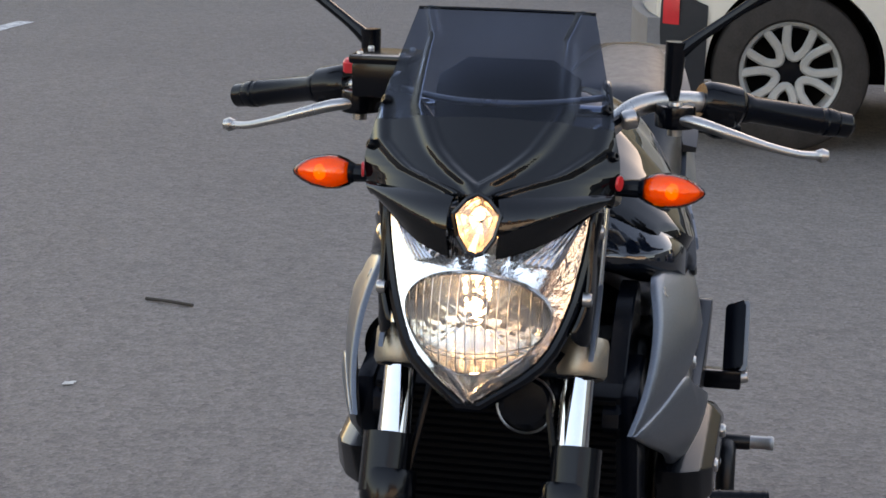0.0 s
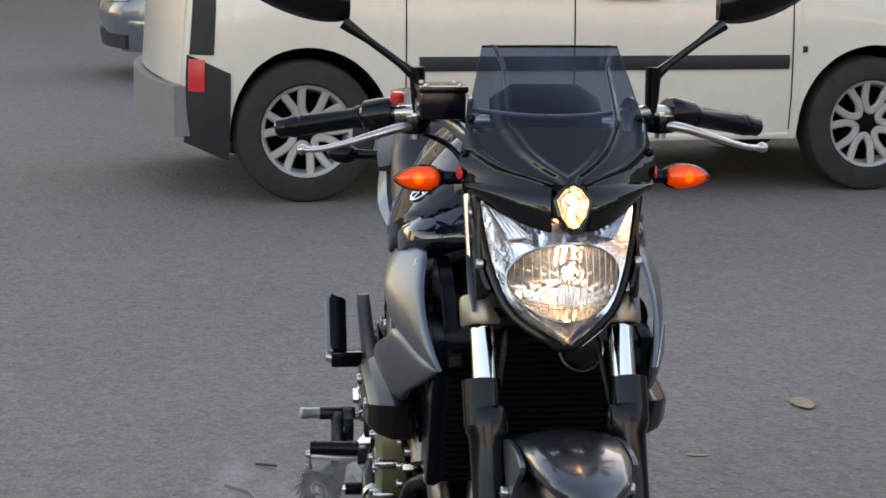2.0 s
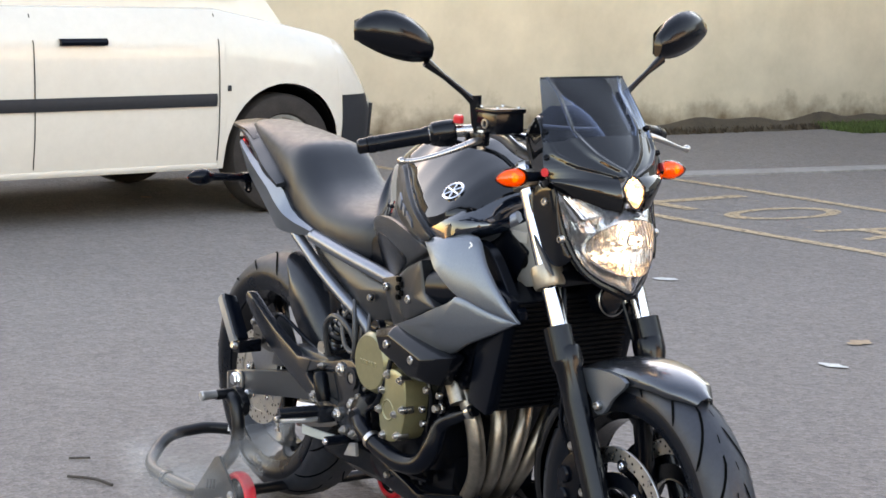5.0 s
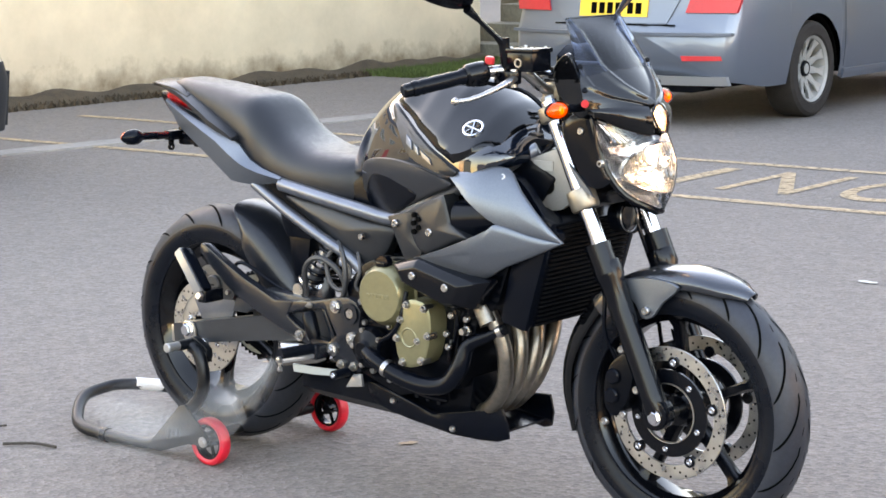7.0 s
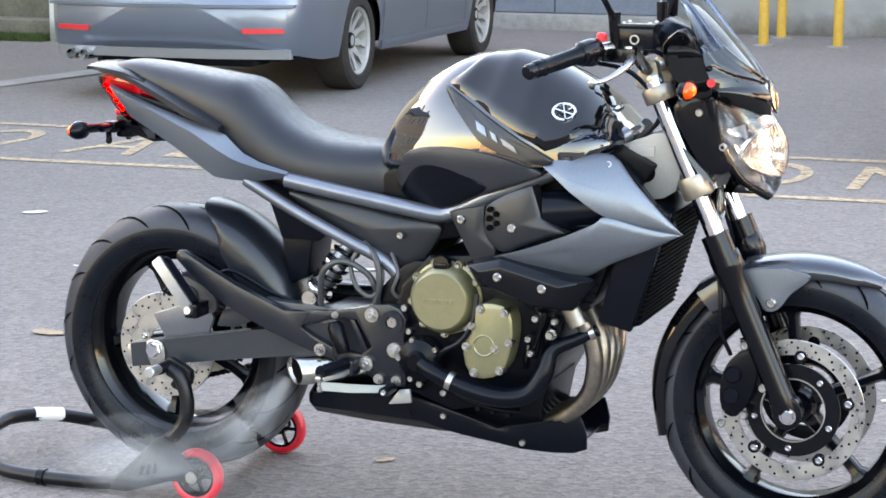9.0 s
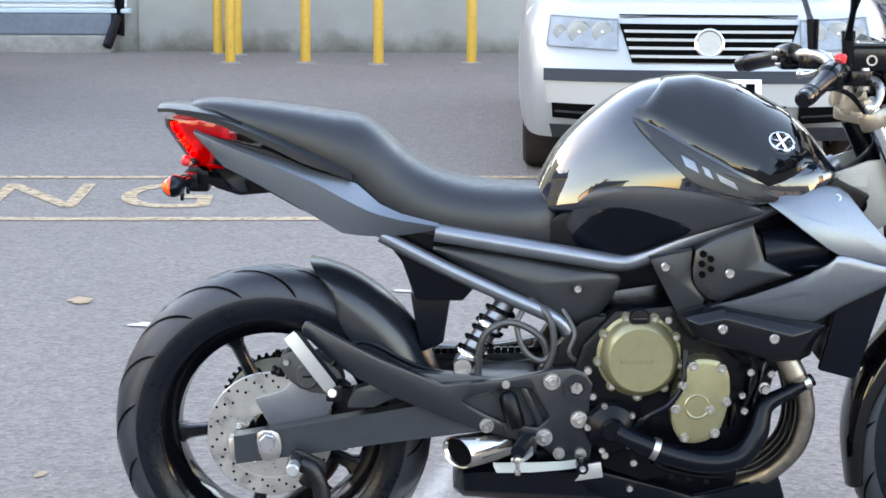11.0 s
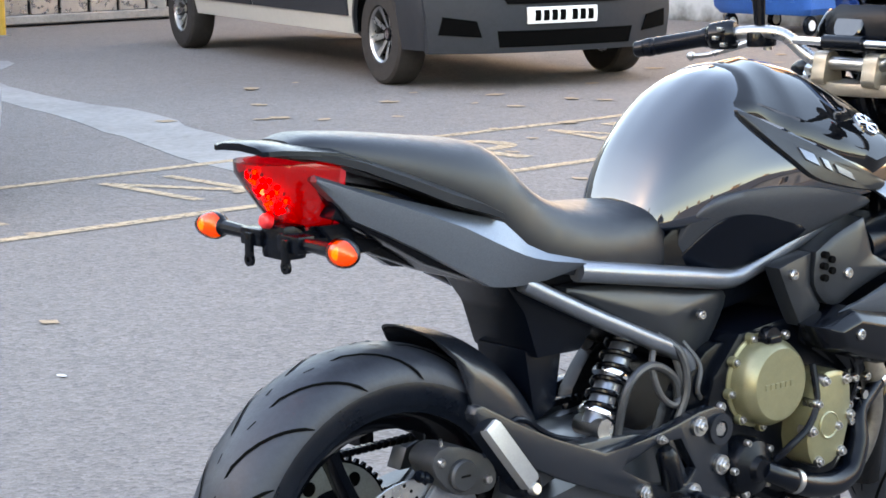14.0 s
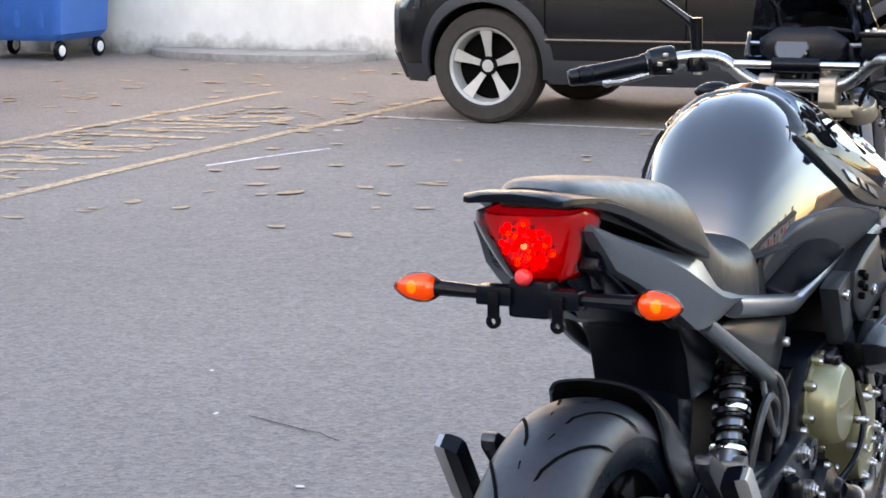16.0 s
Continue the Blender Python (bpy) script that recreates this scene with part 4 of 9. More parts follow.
both("lower_clamp", lathe([(0.021, -0.022), (0.031, -0.022), (0.033, -0.016), (0.033, 0.018), (0.030, 0.024), (0.021, 0.024)], on_fork(0.762), way, 28), BRONZE, bike, "grey anodised fork clamp")
both("upper_clamp", lathe([(0.021, -0.016), (0.030, -0.016), (0.032, -0.012), (0.032, 0.012), (0.030, 0.016), (0.021, 0.016)], on_fork(0.948), way, 28), BRONZE, bike)
part("top_yoke", prism(smooth_outline([(1.125, -0.115), (1.165, -0.12), (1.17, -0.06), (1.165, 0.0), (1.17, 0.06), (1.165, 0.12), (1.125, 0.115), (1.10, 0.05), (1.09, 0.0), (1.10, -0.05)], 3), 0.936, 0.960, "xy", 0.005), BRONZE, bike, "grey cast top yoke")
part("lower_yoke", prism(smooth_outline([(1.215, -0.12), (1.26, -0.12), (1.25, 0.0), (1.26, 0.12), (1.215, 0.12), (1.19, 0.0)], 3), 0.742, 0.775, "xy", 0.006), SATIN, bike)
part("steering_stem", tube([(1.13, 0, 0.94), (1.22, 0, 0.75)], 0.028, 16, 1), SATIN, bike)
both("front_caliper", prism(smooth_outline([(1.315, 0.405), (1.355, 0.43), (1.372, 0.395), (1.362, 0.335), (1.33, 0.285), (1.298, 0.30), (1.295, 0.36)], 3), -0.115, -0.045, "xz", 0.008), DARK, bike, "black two-piston brake caliper")
for zz, xx in ((0.375, 1.322), (0.330, 1.318)):
    both("piston_cap", lathe([(0, 0.010), (0.015, 0.010), (0.018, 0.006), (0.018, -0.002), (0, -0.002)], (xx, -0.115, zz), (0, -1, 0), 18), MATTE, bike)
for q in ((1.345, -0.118, 0.438), (1.385, -0.118, 0.352), (1.30, -0.118, 0.27), (1.345, -0.112, 0.29)):
    both("caliper_bolt", bolt(q, r=0.009), ALLOY, bike)
both("caliper_arm", prism([(1.33, 0.45), (1.40, 0.44), (1.42, 0.37), (1.385, 0.34), (1.36, 0.36)], -0.108, -0.092, "xz", 0.004), SATIN, bike)
both("front_brake_line", tube([(1.31, -0.09, 0.41), (1.29, -0.105, 0.47), (1.285, -0.10, 0.56), (1.24, -0.07, 0.72), (1.18, -0.05, 0.86)], 0.005, 8), MATTE, bike)

# front mudguard: gunmetal nose, black tail
ARC = [(1.141, 0.205), (1.128, 0.30), (1.135, 0.38), (1.165, 0.462), (1.222, 0.54), (1.29, 0.585), (1.36, 0.608), (1.43, 0.617), (1.50, 0.612), (1.565, 0.595), (1.612, 0.573)]


def guard(points, widths, drops, t=0.004):
    line = curve([(x, 0, z) for x, z in points], 3)
    rings = []
    for i, q in enumerate(line):
        s = i / (len(line) - 1) * (len(widths) - 1)
        k = min(int(s), len(widths) - 2)
        w = widths[k] + (widths[k + 1] - widths[k]) * (s - k)
        d = drops[k] + (drops[k + 1] - drops[k]) * (s - k)
        inward = (FRONT - q).normalized()
        ring = [q + inward * dd + Vector((0, y * w, 0)) for y, dd in ((-1.0, d + 0.012), (-1.0, d * 0.4 + 0.012), (-0.93, 0.012), (-0.75, 0.004), (-0.35, 0.0), (0.0, -0.003), (0.35, 0.0), (0.75, 0.004), (0.93, 0.012), (1.0, d * 0.4 + 0.012), (1.0, d + 0.012))]
        ring += [p + inward * t + Vector((0, t if p.y < -0.01 else (-t if p.y > 0.01 else 0), 0)) for p in reversed(ring)]
        rings.append(ring)
    return loft(rings)


part("mudguard_nose", guard(ARC[4:], (0.076, 0.078, 0.078, 0.076, 0.07, 0.055, 0.02), (0.05, 0.06, 0.05, 0.03, 0.022, 0.016, 0.004)), GUARD_PAINT, bike, "gunmetal grey front mudguard", 45)
part("mudguard_tail", guard(ARC[:5], (0.045, 0.062, 0.070, 0.072, 0.072), (0.012, 0.018, 0.022, 0.03, 0.03)), GLOSS, bike, "black rear half of the mudguard", 45)
both("mudguard_bracket", panel(smooth_outline([(1.318, 0.582), (1.40, 0.598), (1.47, 0.585), (1.43, 0.545), (1.405, 0.512), (1.378, 0.508), (1.36, 0.535)], 4), lambda x, z: -0.084 - 0.06 * max(0.56 - z, 0), 0.006, 0.002), GUNMETAL, bike)
both("mudguard_bolt", bolt((1.392, -0.094, 0.526), r=0.010), ALLOY, bike)

# ---- tank, seat, tail ----
TANK = [(0.512, 0.070, 0.775, 0.800), (0.530, 0.092, 0.772, 0.842), (0.56, 0.112, 0.775, 0.893), (0.605, 0.132, 0.78, 0.940), (0.66, 0.150, 0.785, 0.982), (0.72, 0.166, 0.79, 1.010),
        (0.80, 0.184, 0.795, 1.016), (0.88, 0.198, 0.795, 1.001), (0.94, 0.204, 0.80, 0.975), (0.99, 0.204, 0.812, 0.950), (1.03, 0.194, 0.83, 0.921), (1.06, 0.172, 0.842, 0.885), (1.075, 0.14, 0.848, 0.862)]


def tank_row(x):
    return tuple(ease(x, [(r[0], r[k]) for r in TANK]) for k in (1, 2, 3))


# how the flank leans in from its foot to the crown
HEIGHTS = (0.0, 0.2, 0.33, 0.51, 0.63, 0.75, 0.87, 0.96, 1.0)
ROUND = (1.0, 0.968, 0.937, 0.88, 0.825, 0.75, 0.61, 0.39, 0.0)
SHOULDERED = (1.0, 0.985, 0.955, 0.84, 0.725, 0.60, 0.44, 0.25, 0.0)


def flank_at(x):
    """The round flank by the seat turns into a shouldered one under the badge."""
    k = min(max((x - 0.64) / 0.16, 0.0), 1.0)
    k = k * k * (3 - 2 * k)
    return [(p.x, p.z) for p in curve([(a + (b - a) * k, 0, u) for u, a, b in zip(HEIGHTS, ROUND, SHOULDERED)], 3)]


def tank_y(x, z):
    w, low, top = tank_row(x)
    u = min(max((z - low) / max(top - low, 1e-3), 0.0), 0.995)
    return -w * ease(u, [(q, f) for f, q in flank_at(x)])


rings = []
for x, w, low, top in TANK:
    ring = [Vector((x, -w * 0.9, low - 0.012))]
    for f, u in flank_at(x):
        ring.append(Vector((x, -w * f, low + (top - low) * u)))
    ring += [Vector((x, -p.y, p.z)) for p in reversed(ring[:-1])]
    rings.append(ring)
smooth_rings = []
for i in range(len(rings[0])):
    smooth_rings.append(curve([r[i] for r in rings], 3))
tank = part("fuel_tank", loft([list(r) for r in zip(*smooth_rings)]), GLOSS_BRIGHT, bike, "gloss black painted fuel tank", 60)
# the raised upper cover, its grey side flash and the badge
COVER_FOOT = [(0.688, 0.955), (0.74, 0.929), (0.799, 0.899), (0.87, 0.862), (0.936, 0.830), (0.965, 0.838), (0.99, 0.852), (1.02, 0.872), (1.045, 0.868)]
rows = []
for k in range(31):
    x = 0.690 + 0.352 * k / 30
    w, low, top = tank_row(x)
    foot = (max(min(ease(x, COVER_FOOT), top - 0.004), low) - low) / (top - low)
    us = [foot + (1 - foot) * (j / 12) ** 0.8 for j in range(13)]
    line = []
    for j, u in enumerate(us):
        f = ease(u, [(q, g) for g, q in flank_at(x)])
        out = 0.0 if j == 0 else 0.0085
        out *= min(1.0, 0.25 + k / 2.5, 0.1 + (30 - k) / 4)
        s_ = (u - foot) / max(1 - foot, 1e-3)
        line.append(Vector((x + 0.045 * s_ * (1 - k / 30) ** 2, -w * f - out * (0.3 + f), low + (top - low) * u + out * u)))
    rows.append(line + [Vector((p.x, -p.y, p.z)) for p in reversed(line[:-1])])
part("tank_cover", loft(rows, closed=False, caps=False), GLOSS, tank, "raised gloss black tank cover", 45)
FLASH = smooth_outline([(0.690, 0.950), (0.74, 0.925), (0.80, 0.893), (0.87, 0.857), (0.936, 0.824), (0.955, 0.812), (0.931, 0.802), (0.86, 0.815), (0.80, 0.834), (0.756, 0.872), (0.705, 0.924)], 3)
both("tank_flash", panel(FLASH, lambda x, z: tank_y(x, z) - 0.009, 0.012), FLASH_GREY, tank, "dark grey side flash", 50)
for x0, x1 in ((0.775, 0.800), (0.812, 0.826), (0.838, 0.872)):
    both("flash_bar", panel([(x0, 0.886 - 0.5 * (x0 - 0.775)), (x1, 0.886 - 0.5 * (x1 - 0.775)), (x1 + 0.008, 0.864 - 0.42 * (x1 - 0.775)), (x0 + 0.008, 0.866 - 0.42 * (x0 - 0.775))], lambda x, z: tank_y(x, z) - 0.0125, 0.003), TUBE, tank, "grey bars for lettering")
nx = Vector(((tank_y(0.973, 0.897) - tank_y(0.953, 0.897)) / 0.02, -1, (tank_y(0.963, 0.907) - tank_y(0.963, 0.887)) / 0.02)).normalized()
at = Vector((0.963, tank_y(0.963, 0.900), 0.900)) + nx * 0.010
badge = []
badge.append(lathe([(0.0205, -0.008), (0.0255, -0.008), (0.0255, 0.003), (0.023, 0.004), (0.0205, 0.003)], at, nx, 36, True))
u = nx.orthogonal().normalized()
for k in range(6):
    a = k * math.pi / 3
    d = u * math.cos(a) + nx.cross(u) * math.sin(a)
    badge.append(tube([at + nx * 0.002, at + nx * 0.002 + d * 0.021], 0.0024, 6, 1))
both("badge", join(*badge), CHROME, tank, "chrome ring badge")
part("filler_cap", lathe([(0, 0.012), (0.034, 0.012), (0.04, 0.008), (0.042, 0.0), (0, 0)], (0.80, 0, 1.004), (-0.03, 0, 1), 32), DARK, tank, "round black filler cap")
KNEE_LINE = smooth_outline([(0.567, 0.708), (0.580, 0.775), (0.606, 0.804), (0.641, 0.818), (0.719, 0.825), (0.797, 0.819), (0.874, 0.804), (0.930, 0.783), (0.885, 0.762), (0.775, 0.722), (0.686, 0.686), (0.62, 0.676)], 3)


def knee_y(x, z):
    return -(tank_row(x)[0] + 0.004 - 0.36 * max(0.80 - z, 0))


both("knee_panel", panel(KNEE_LINE, knee_y, 0.02, 0.003, (1.0, 0.98, 0.85, 0.6, 0.3)), CARBON, bike, "dark grey textured knee panel", 50)
both("knee_pad", panel(smooth_outline([(0.572, 0.702), (0.600, 0.748), (0.628, 0.775), (0.66, 0.783), (0.70, 0.780), (0.74, 0.769), (0.80, 0.745), (0.74, 0.708), (0.675, 0.684), (0.62, 0.677)], 3), lambda x, z: knee_y(x, z) - 0.004, 0.008, 0.002), MATTE, bike, "matte black knee pad", 50)

SEAT = [(-0.152, 0.042, 0.950, 0.964), (-0.115, 0.060, 0.940, 0.971), (-0.05, 0.078, 0.920, 0.967), (0.04, 0.096, 0.888, 0.957), (0.12, 0.113, 0.850, 0.946), (0.175, 0.121, 0.812, 0.938), (0.21, 0.125, 0.778, 0.918),
        (0.245, 0.125, 0.755, 0.885), (0.29, 0.128, 0.740, 0.850), (0.36, 0.128, 0.728, 0.822), (0.44, 0.124, 0.720, 0.811), (0.50, 0.114, 0.714, 0.808), (0.535, 0.102, 0.712, 0.806), (0.556, 0.086, 0.716, 0.800)]
cols = []
for x, w, low, top in SEAT:
    ring = [Vector((x, -w * 0.96, low - 0.012))]
    for k in range(11):
        a = math.pi / 2 * k / 10
        ring.append(Vector((x, -w * math.cos(a) ** (2 / 3.2), low + (top - low) * math.sin(a) ** (2 / 3.2))))
    ring += [Vector((x, -p.y, p.z)) for p in reversed(ring[:-1])]
    cols.append(ring)
lines = [curve([r[i] for r in cols], 3) for i in range(len(cols[0]))]
part("seat", loft([list(r) for r in zip(*lines)]), VINYL, bike, "matte black stepped vinyl seat", 60)
TAIL = [(-0.142, 0.080, 0.919, 0.086, 0.914, 0.084, 0.909), (-0.112, 0.085, 0.908, 0.095, 0.903, 0.090, 0.878), (-0.085, 0.090, 0.898, 0.101, 0.892, 0.095, 0.849), (-0.03, 0.101, 0.880, 0.114, 0.871, 0.107, 0.823),
        (0.029, 0.110, 0.863, 0.125, 0.848, 0.116, 0.792), (0.09, 0.118, 0.846, 0.134, 0.824, 0.125, 0.758), (0.142, 0.126, 0.832, 0.143, 0.797, 0.132, 0.728), (0.170, 0.129, 0.822, 0.146, 0.783, 0.132, 0.724),
        (0.192, 0.131, 0.803, 0.148, 0.773, 0.130, 0.722), (0.214, 0.132, 0.784, 0.148, 0.765, 0.130, 0.722), (0.254, 0.133, 0.766, 0.147, 0.755, 0.130, 0.724), (0.325, 0.134, 0.748, 0.143, 0.743, 0.132, 0.735)]
both("tail_panel", loft([[Vector(q) for q in ((x, -a + 0.02, b - 0.006), (x, -a, b), (x, -c, d), (x, -(c + e) / 2 - 0.002, (d + f) / 2), (x, -e, f), (x, -e + 0.02, f))] for x, a, b, c, d, e, f in TAIL]), GUNMETAL, bike, "gunmetal grey tail panel", 26)
COVERS = [(-0.178, 0.044, 0.957, 0.072, 0.954, 0.072, 0.946), (-0.148, 0.052, 0.957, 0.083, 0.951, 0.082, 0.942), (-0.10, 0.062, 0.950, 0.094, 0.941, 0.093, 0.930), (-0.066, 0.070, 0.940, 0.102, 0.931, 0.101, 0.919), (0.012, 0.084, 0.911, 0.121, 0.900, 0.120, 0.886),
          (0.067, 0.096, 0.888, 0.134, 0.876, 0.134, 0.861), (0.10, 0.102, 0.874, 0.140, 0.864, 0.139, 0.850), (0.123, 0.108, 0.863, 0.143, 0.855, 0.141, 0.843), (0.160, 0.122, 0.842, 0.144, 0.838, 0.143, 0.830)]
both("tail_cover", loft([[Vector(q) for q in ((x, -a + 0.01, b - 0.010), (x, -a, b), (x, -c, d), (x, -e, f), (x, -e + 0.02, f))] for x, a, b, c, d, e, f in COVERS]), PANEL, bike, "satin black tail cover beside the seat", 30)
both("tail_skirt", prism([(-0.138, 0.912), (-0.086, 0.844), (-0.03, 0.815), (0.06, 0.765), (0.16, 0.725), (0.30, 0.735), (0.20, 0.80), (0.0, 0.88)], -0.083, -0.05, "xz", 0.004), MATTE, bike)
CAP = [(-0.214, 0.957, 0.060), (-0.210, 0.958, 0.070), (-0.192, 0.959, 0.079), (-0.15, 0.955, 0.085), (-0.10, 0.948, 0.090), (-0.05, 0.930, 0.098)]
part("tail_cap", loft([[Vector((x, y * w, z + dz)) for y, dz in ((-1, -0.008), (-0.985, -0.001), (-0.7, 0.004), (0, 0.007), (0.7, 0.004), (0.985, -0.001), (1, -0.008), (0.7, -0.006), (0, -0.004), (-0.7, -0.006))] for x, z, w in CAP]), MATTE, bike, "black cap over the tail lamp")
# tail lamp
lamp_rows = [(0.934, -0.208, 0.068), (0.918, -0.206, 0.072), (0.896, -0.192, 0.066), (0.868, -0.173, 0.055), (0.845, -0.156, 0.043), (0.832, -0.144, 0.031)]


def lamp_ring(z, x, w, grow=0.0):
    back = [Vector((x + 0.5 * (abs(y) ** 2.6) * w, y * (w + grow), z)) for y in (-1, -0.8, -0.5, -0.2, 0.2, 0.5, 0.8, 1)]
    return [Vector((x + 0.125 - (0.94 - z) * 0.55, -w * 1.06 - grow, z)), *back, Vector((x + 0.125 - (0.94 - z) * 0.55, w * 1.06 + grow, z))]


lamp = part("tail_lamp", loft([lamp_ring(z, x + 0.016, w * 0.9) for z, x, w in lamp_rows]), TAIL_CORE, bike, "faceted red tail lamp, lit", 60)
part("lamp_cover", loft([lamp_ring(*r) for r in lamp_rows]), RED_GLASS, lamp, "clear red lamp cover", 60).visible_shadow = False


def lamp_x(z):
    return ease(z, [(r[0], r[1]) for r in reversed(lamp_rows)])


part("centre_bulb", lathe([(0, 0.006), (0.004, 0.004), (0.005, 0.0), (0, -0.002)], (lamp_x(0.890) + 0.014, 0, 0.890), (-1, 0, 0.3), 12), TAIL_CENTRE, lamp, "bright tail bulb")
for ring_, count in ((0.009, 5), (0.018, 9), (0.027, 14), (0.035, 18)):
    for k in range(count):
        a = 2 * math.pi * (k + 0.3 * ring_ * 100) / count
        y, z = ring_ * math.cos(a), 0.890 + ring_ * 0.9 * math.sin(a)
        if abs(y) < ease(z, [(r[0], r[2]) for r in reversed(lamp_rows)]) * 0.75:
            part("lamp_facet", lathe([(0, 0.004), (0.0030, 0.003), (0.0045, 0.0), (0, -0.002)], (lamp_x(z) + 0.014 + 0.4 * y * y / 0.05, y, z), (-1, 0, 0.3), 8), FACET_GLOW if (k * 7 + count) % 5 in (0, 2) else TAIL_GLINT if (k * 7 + count) % 5 == 1 else RED, lamp)
part("lamp_surround", loft([lamp_ring(z, x + 0.012, w + 0.006) for z, x, w in ((0.838, -0.140, 0.038), (0.818, -0.122, 0.038), (0.796, -0.10, 0.05))]), MATTE, bike)
# undertray, plate carrier and rear indicators
part("undertray", prism([(-0.11, 0.852), (-0.02, 0.825), (0.06, 0.782), (0.15, 0.728), (0.195, 0.714), (0.219, 0.708), (0.254, 0.664), (0.281, 0.588), (0.372, 0.587), (0.40, 0.62), (0.46, 0.66), (0.40, 0.72), (0.2, 0.80), (0.0, 0.885), (-0.10, 0.875)], -0.078, 0.078, "xz", 0.006), MATTE, bike, "matte black under-seat tray")
part("mud_flap", prism([(0.27, 0.60), (0.35, 0.60), (0.335, 0.50), (0.29, 0.48)], -0.06, 0.06, "xz", 0.006), MATTE, bike)
part("plate_carrier", join(block((-0.168, -0.074, 0.806), (-0.138, -0.020, 0.832), 0.004), block((-0.168, 0.022, 0.806), (-0.138, 0.074, 0.832), 0.004), block((-0.162, -0.03, 0.790), (-0.12, 0.03, 0.842), 0.008), tube([(-0.150, -0.115, 0.820), (-0.150, 0.115, 0.820)], 0.009, 10, 1)), MATTE, bike)
both("plate_arm", prism([(-0.15, 0.826), (-0.06, 0.816), (0.015, 0.802), (0.005, 0.792), (-0.06, 0.786), (-0.105, 0.800)], -0.040, -0.034, "xz", 0.001, 1), DARK, bike)
part("plate_lamp", lathe([(0, 0.006), (0.008, 0.004), (0.011, 0.0), (0.011, -0.01), (0, -0.01)], (-0.172, 0.004, 0.848), (-1, 0, 0.2), 16), RED_PLASTIC, bike, "small red reflector")
for y in (-0.046, 0.046):
    part("plate_hook", join(block((-0.174, y - 0.008, 0.790), (-0.167, y + 0.008, 0.826), 0.002), lathe([(0.004, -0.003), (0.010, -0.003), (0.010, 0.003), (0.004, 0.003)], (-0.1705, y, 0.786), (1, 0, 0), 16, True)), DARK, bike)


def indicator(at, out, length, r, stalk_from):
    """A leaf-shaped amber lens on a short black stalk."""
    at, out = Vector(at), Vector(out).normalized()
    rings = []
    prof = [(-0.5, 0.34), (-0.42, 0.72), (-0.25, 0.96), (-0.05, 1.0), (0.18, 0.86), (0.36, 0.55), (0.47, 0.24), (0.5, 0.04)]
    body = lathe([(0, -0.5 * length), *[(r * k, s * length) for s, k in prof]], at, out, 24)
    stalk = tube([stalk_from, at - out * length * 0.45], [0.009, 0.011], 10, 1)
    collar = lathe([(0, -0.56 * length), (r * 0.42, -0.56 * length), (r * 0.62, -0.47 * length), (r * 0.66, -0.43 * length), (0, -0.43 * length)], at, out, 20)
    return body, stalk, collar


for at, out, length, r, root in (((1.232, -0.205, 0.966), (0, -1, -0.02), 0.074, 0.0205, (1.232, -0.13, 0.966)), ((1.232, 0.205, 0.966), (0, 1, -0.02), 0.074, 0.0205, (1.232, 0.13, 0.966)),
                                 ((-0.170, -0.186, 0.823), (-0.12, -1, 0), 0.066, 0.021, (-0.152, -0.06, 0.820)), ((-0.160, 0.164, 0.823), (-0.12, 1, 0), 0.066, 0.021, (-0.152, 0.06, 0.820))):
    body, stalk, collar = indicator(at, out, length, r, root)
    ind = part("indicator", join(stalk, collar), MATTE, bike, "black indicator stalk with an amber lens")
    core = body.copy()
    mid = Vector(at)
    for v in core.verts:
        v.co = mid + (v.co - mid) * 0.86
    shell = body.copy()
    fore = 1 if mid.x > 0 else -1
    for v in shell.verts:
        v.co = mid + (v.co - mid) * 1.012
    bmesh.ops.bisect_plane(shell, geom=shell.verts[:] + shell.edges[:] + shell.faces[:], plane_co=mid + Vector((0.002 * fore, 0, 0)), plane_no=(fore, 0, 0), clear_outer=True)
    part("indicator_housing", shell, MATTE, ind, "black back of the indicator", 60)
    part("indicator_lens", body, AMBER_GLASS, ind, "amber indicator lens", 60).visible_shadow = False
    part("indicator_reflector", core, ORANGE, ind, "faceted amber reflector", 60)
    part("indicator_bulb", lathe([(0, 0.007), (0.007, 0.0045), (0.0105, 0.0), (0.007, -0.0045), (0, -0.007)], mid + Vector((0.013 if mid.x > 0 else -0.013, 0, 0.001)), (1, 0, 0), 14), AMBER_BULB, ind, "glowing indicator bulb")

# ---- frame, engine, exhaust ----
UPPER = [(0.318, -0.128, 0.730), (0.459, -0.128, 0.706), (0.589, -0.122, 0.684), (0.660, -0.116, 0.672), (0.705, -0.117, 0.677), (0.787, -0.138, 0.717), (0.897, -0.150, 0.762), (0.98, -0.13, 0.80), (1.08, -0.07, 0.86)]
both("frame_rail", tube(UPPER, 0.0175, 14, 5), TUBE, bike, "grey painted steel frame tube", 60)
both("frame_stay", tube([(0.215, -0.118, 0.722), (0.339, -0.126, 0.660), (0.457, -0.128, 0.606), (0.552, -0.124, 0.560), (0.60, -0.115, 0.50)], 0.014, 12, 4), TUBE, bike, "grey painted seat stay", 60)
both("side_cover", panel(smooth_outline([(0.315, 0.700), (0.45, 0.690), (0.58, 0.664), (0.668, 0.650), (0.662, 0.610), (0.615, 0.552), (0.56, 0.548), (0.50, 0.580), (0.42, 0.628), (0.355, 0.668)], 3), lambda x, z: -0.108, 0.03, 0.016), PANEL, bike, "matte black side cover", 50)
both("cover_bolt", bolt((0.590, -0.133, 0.623), r=0.0085), ALLOY, bike)
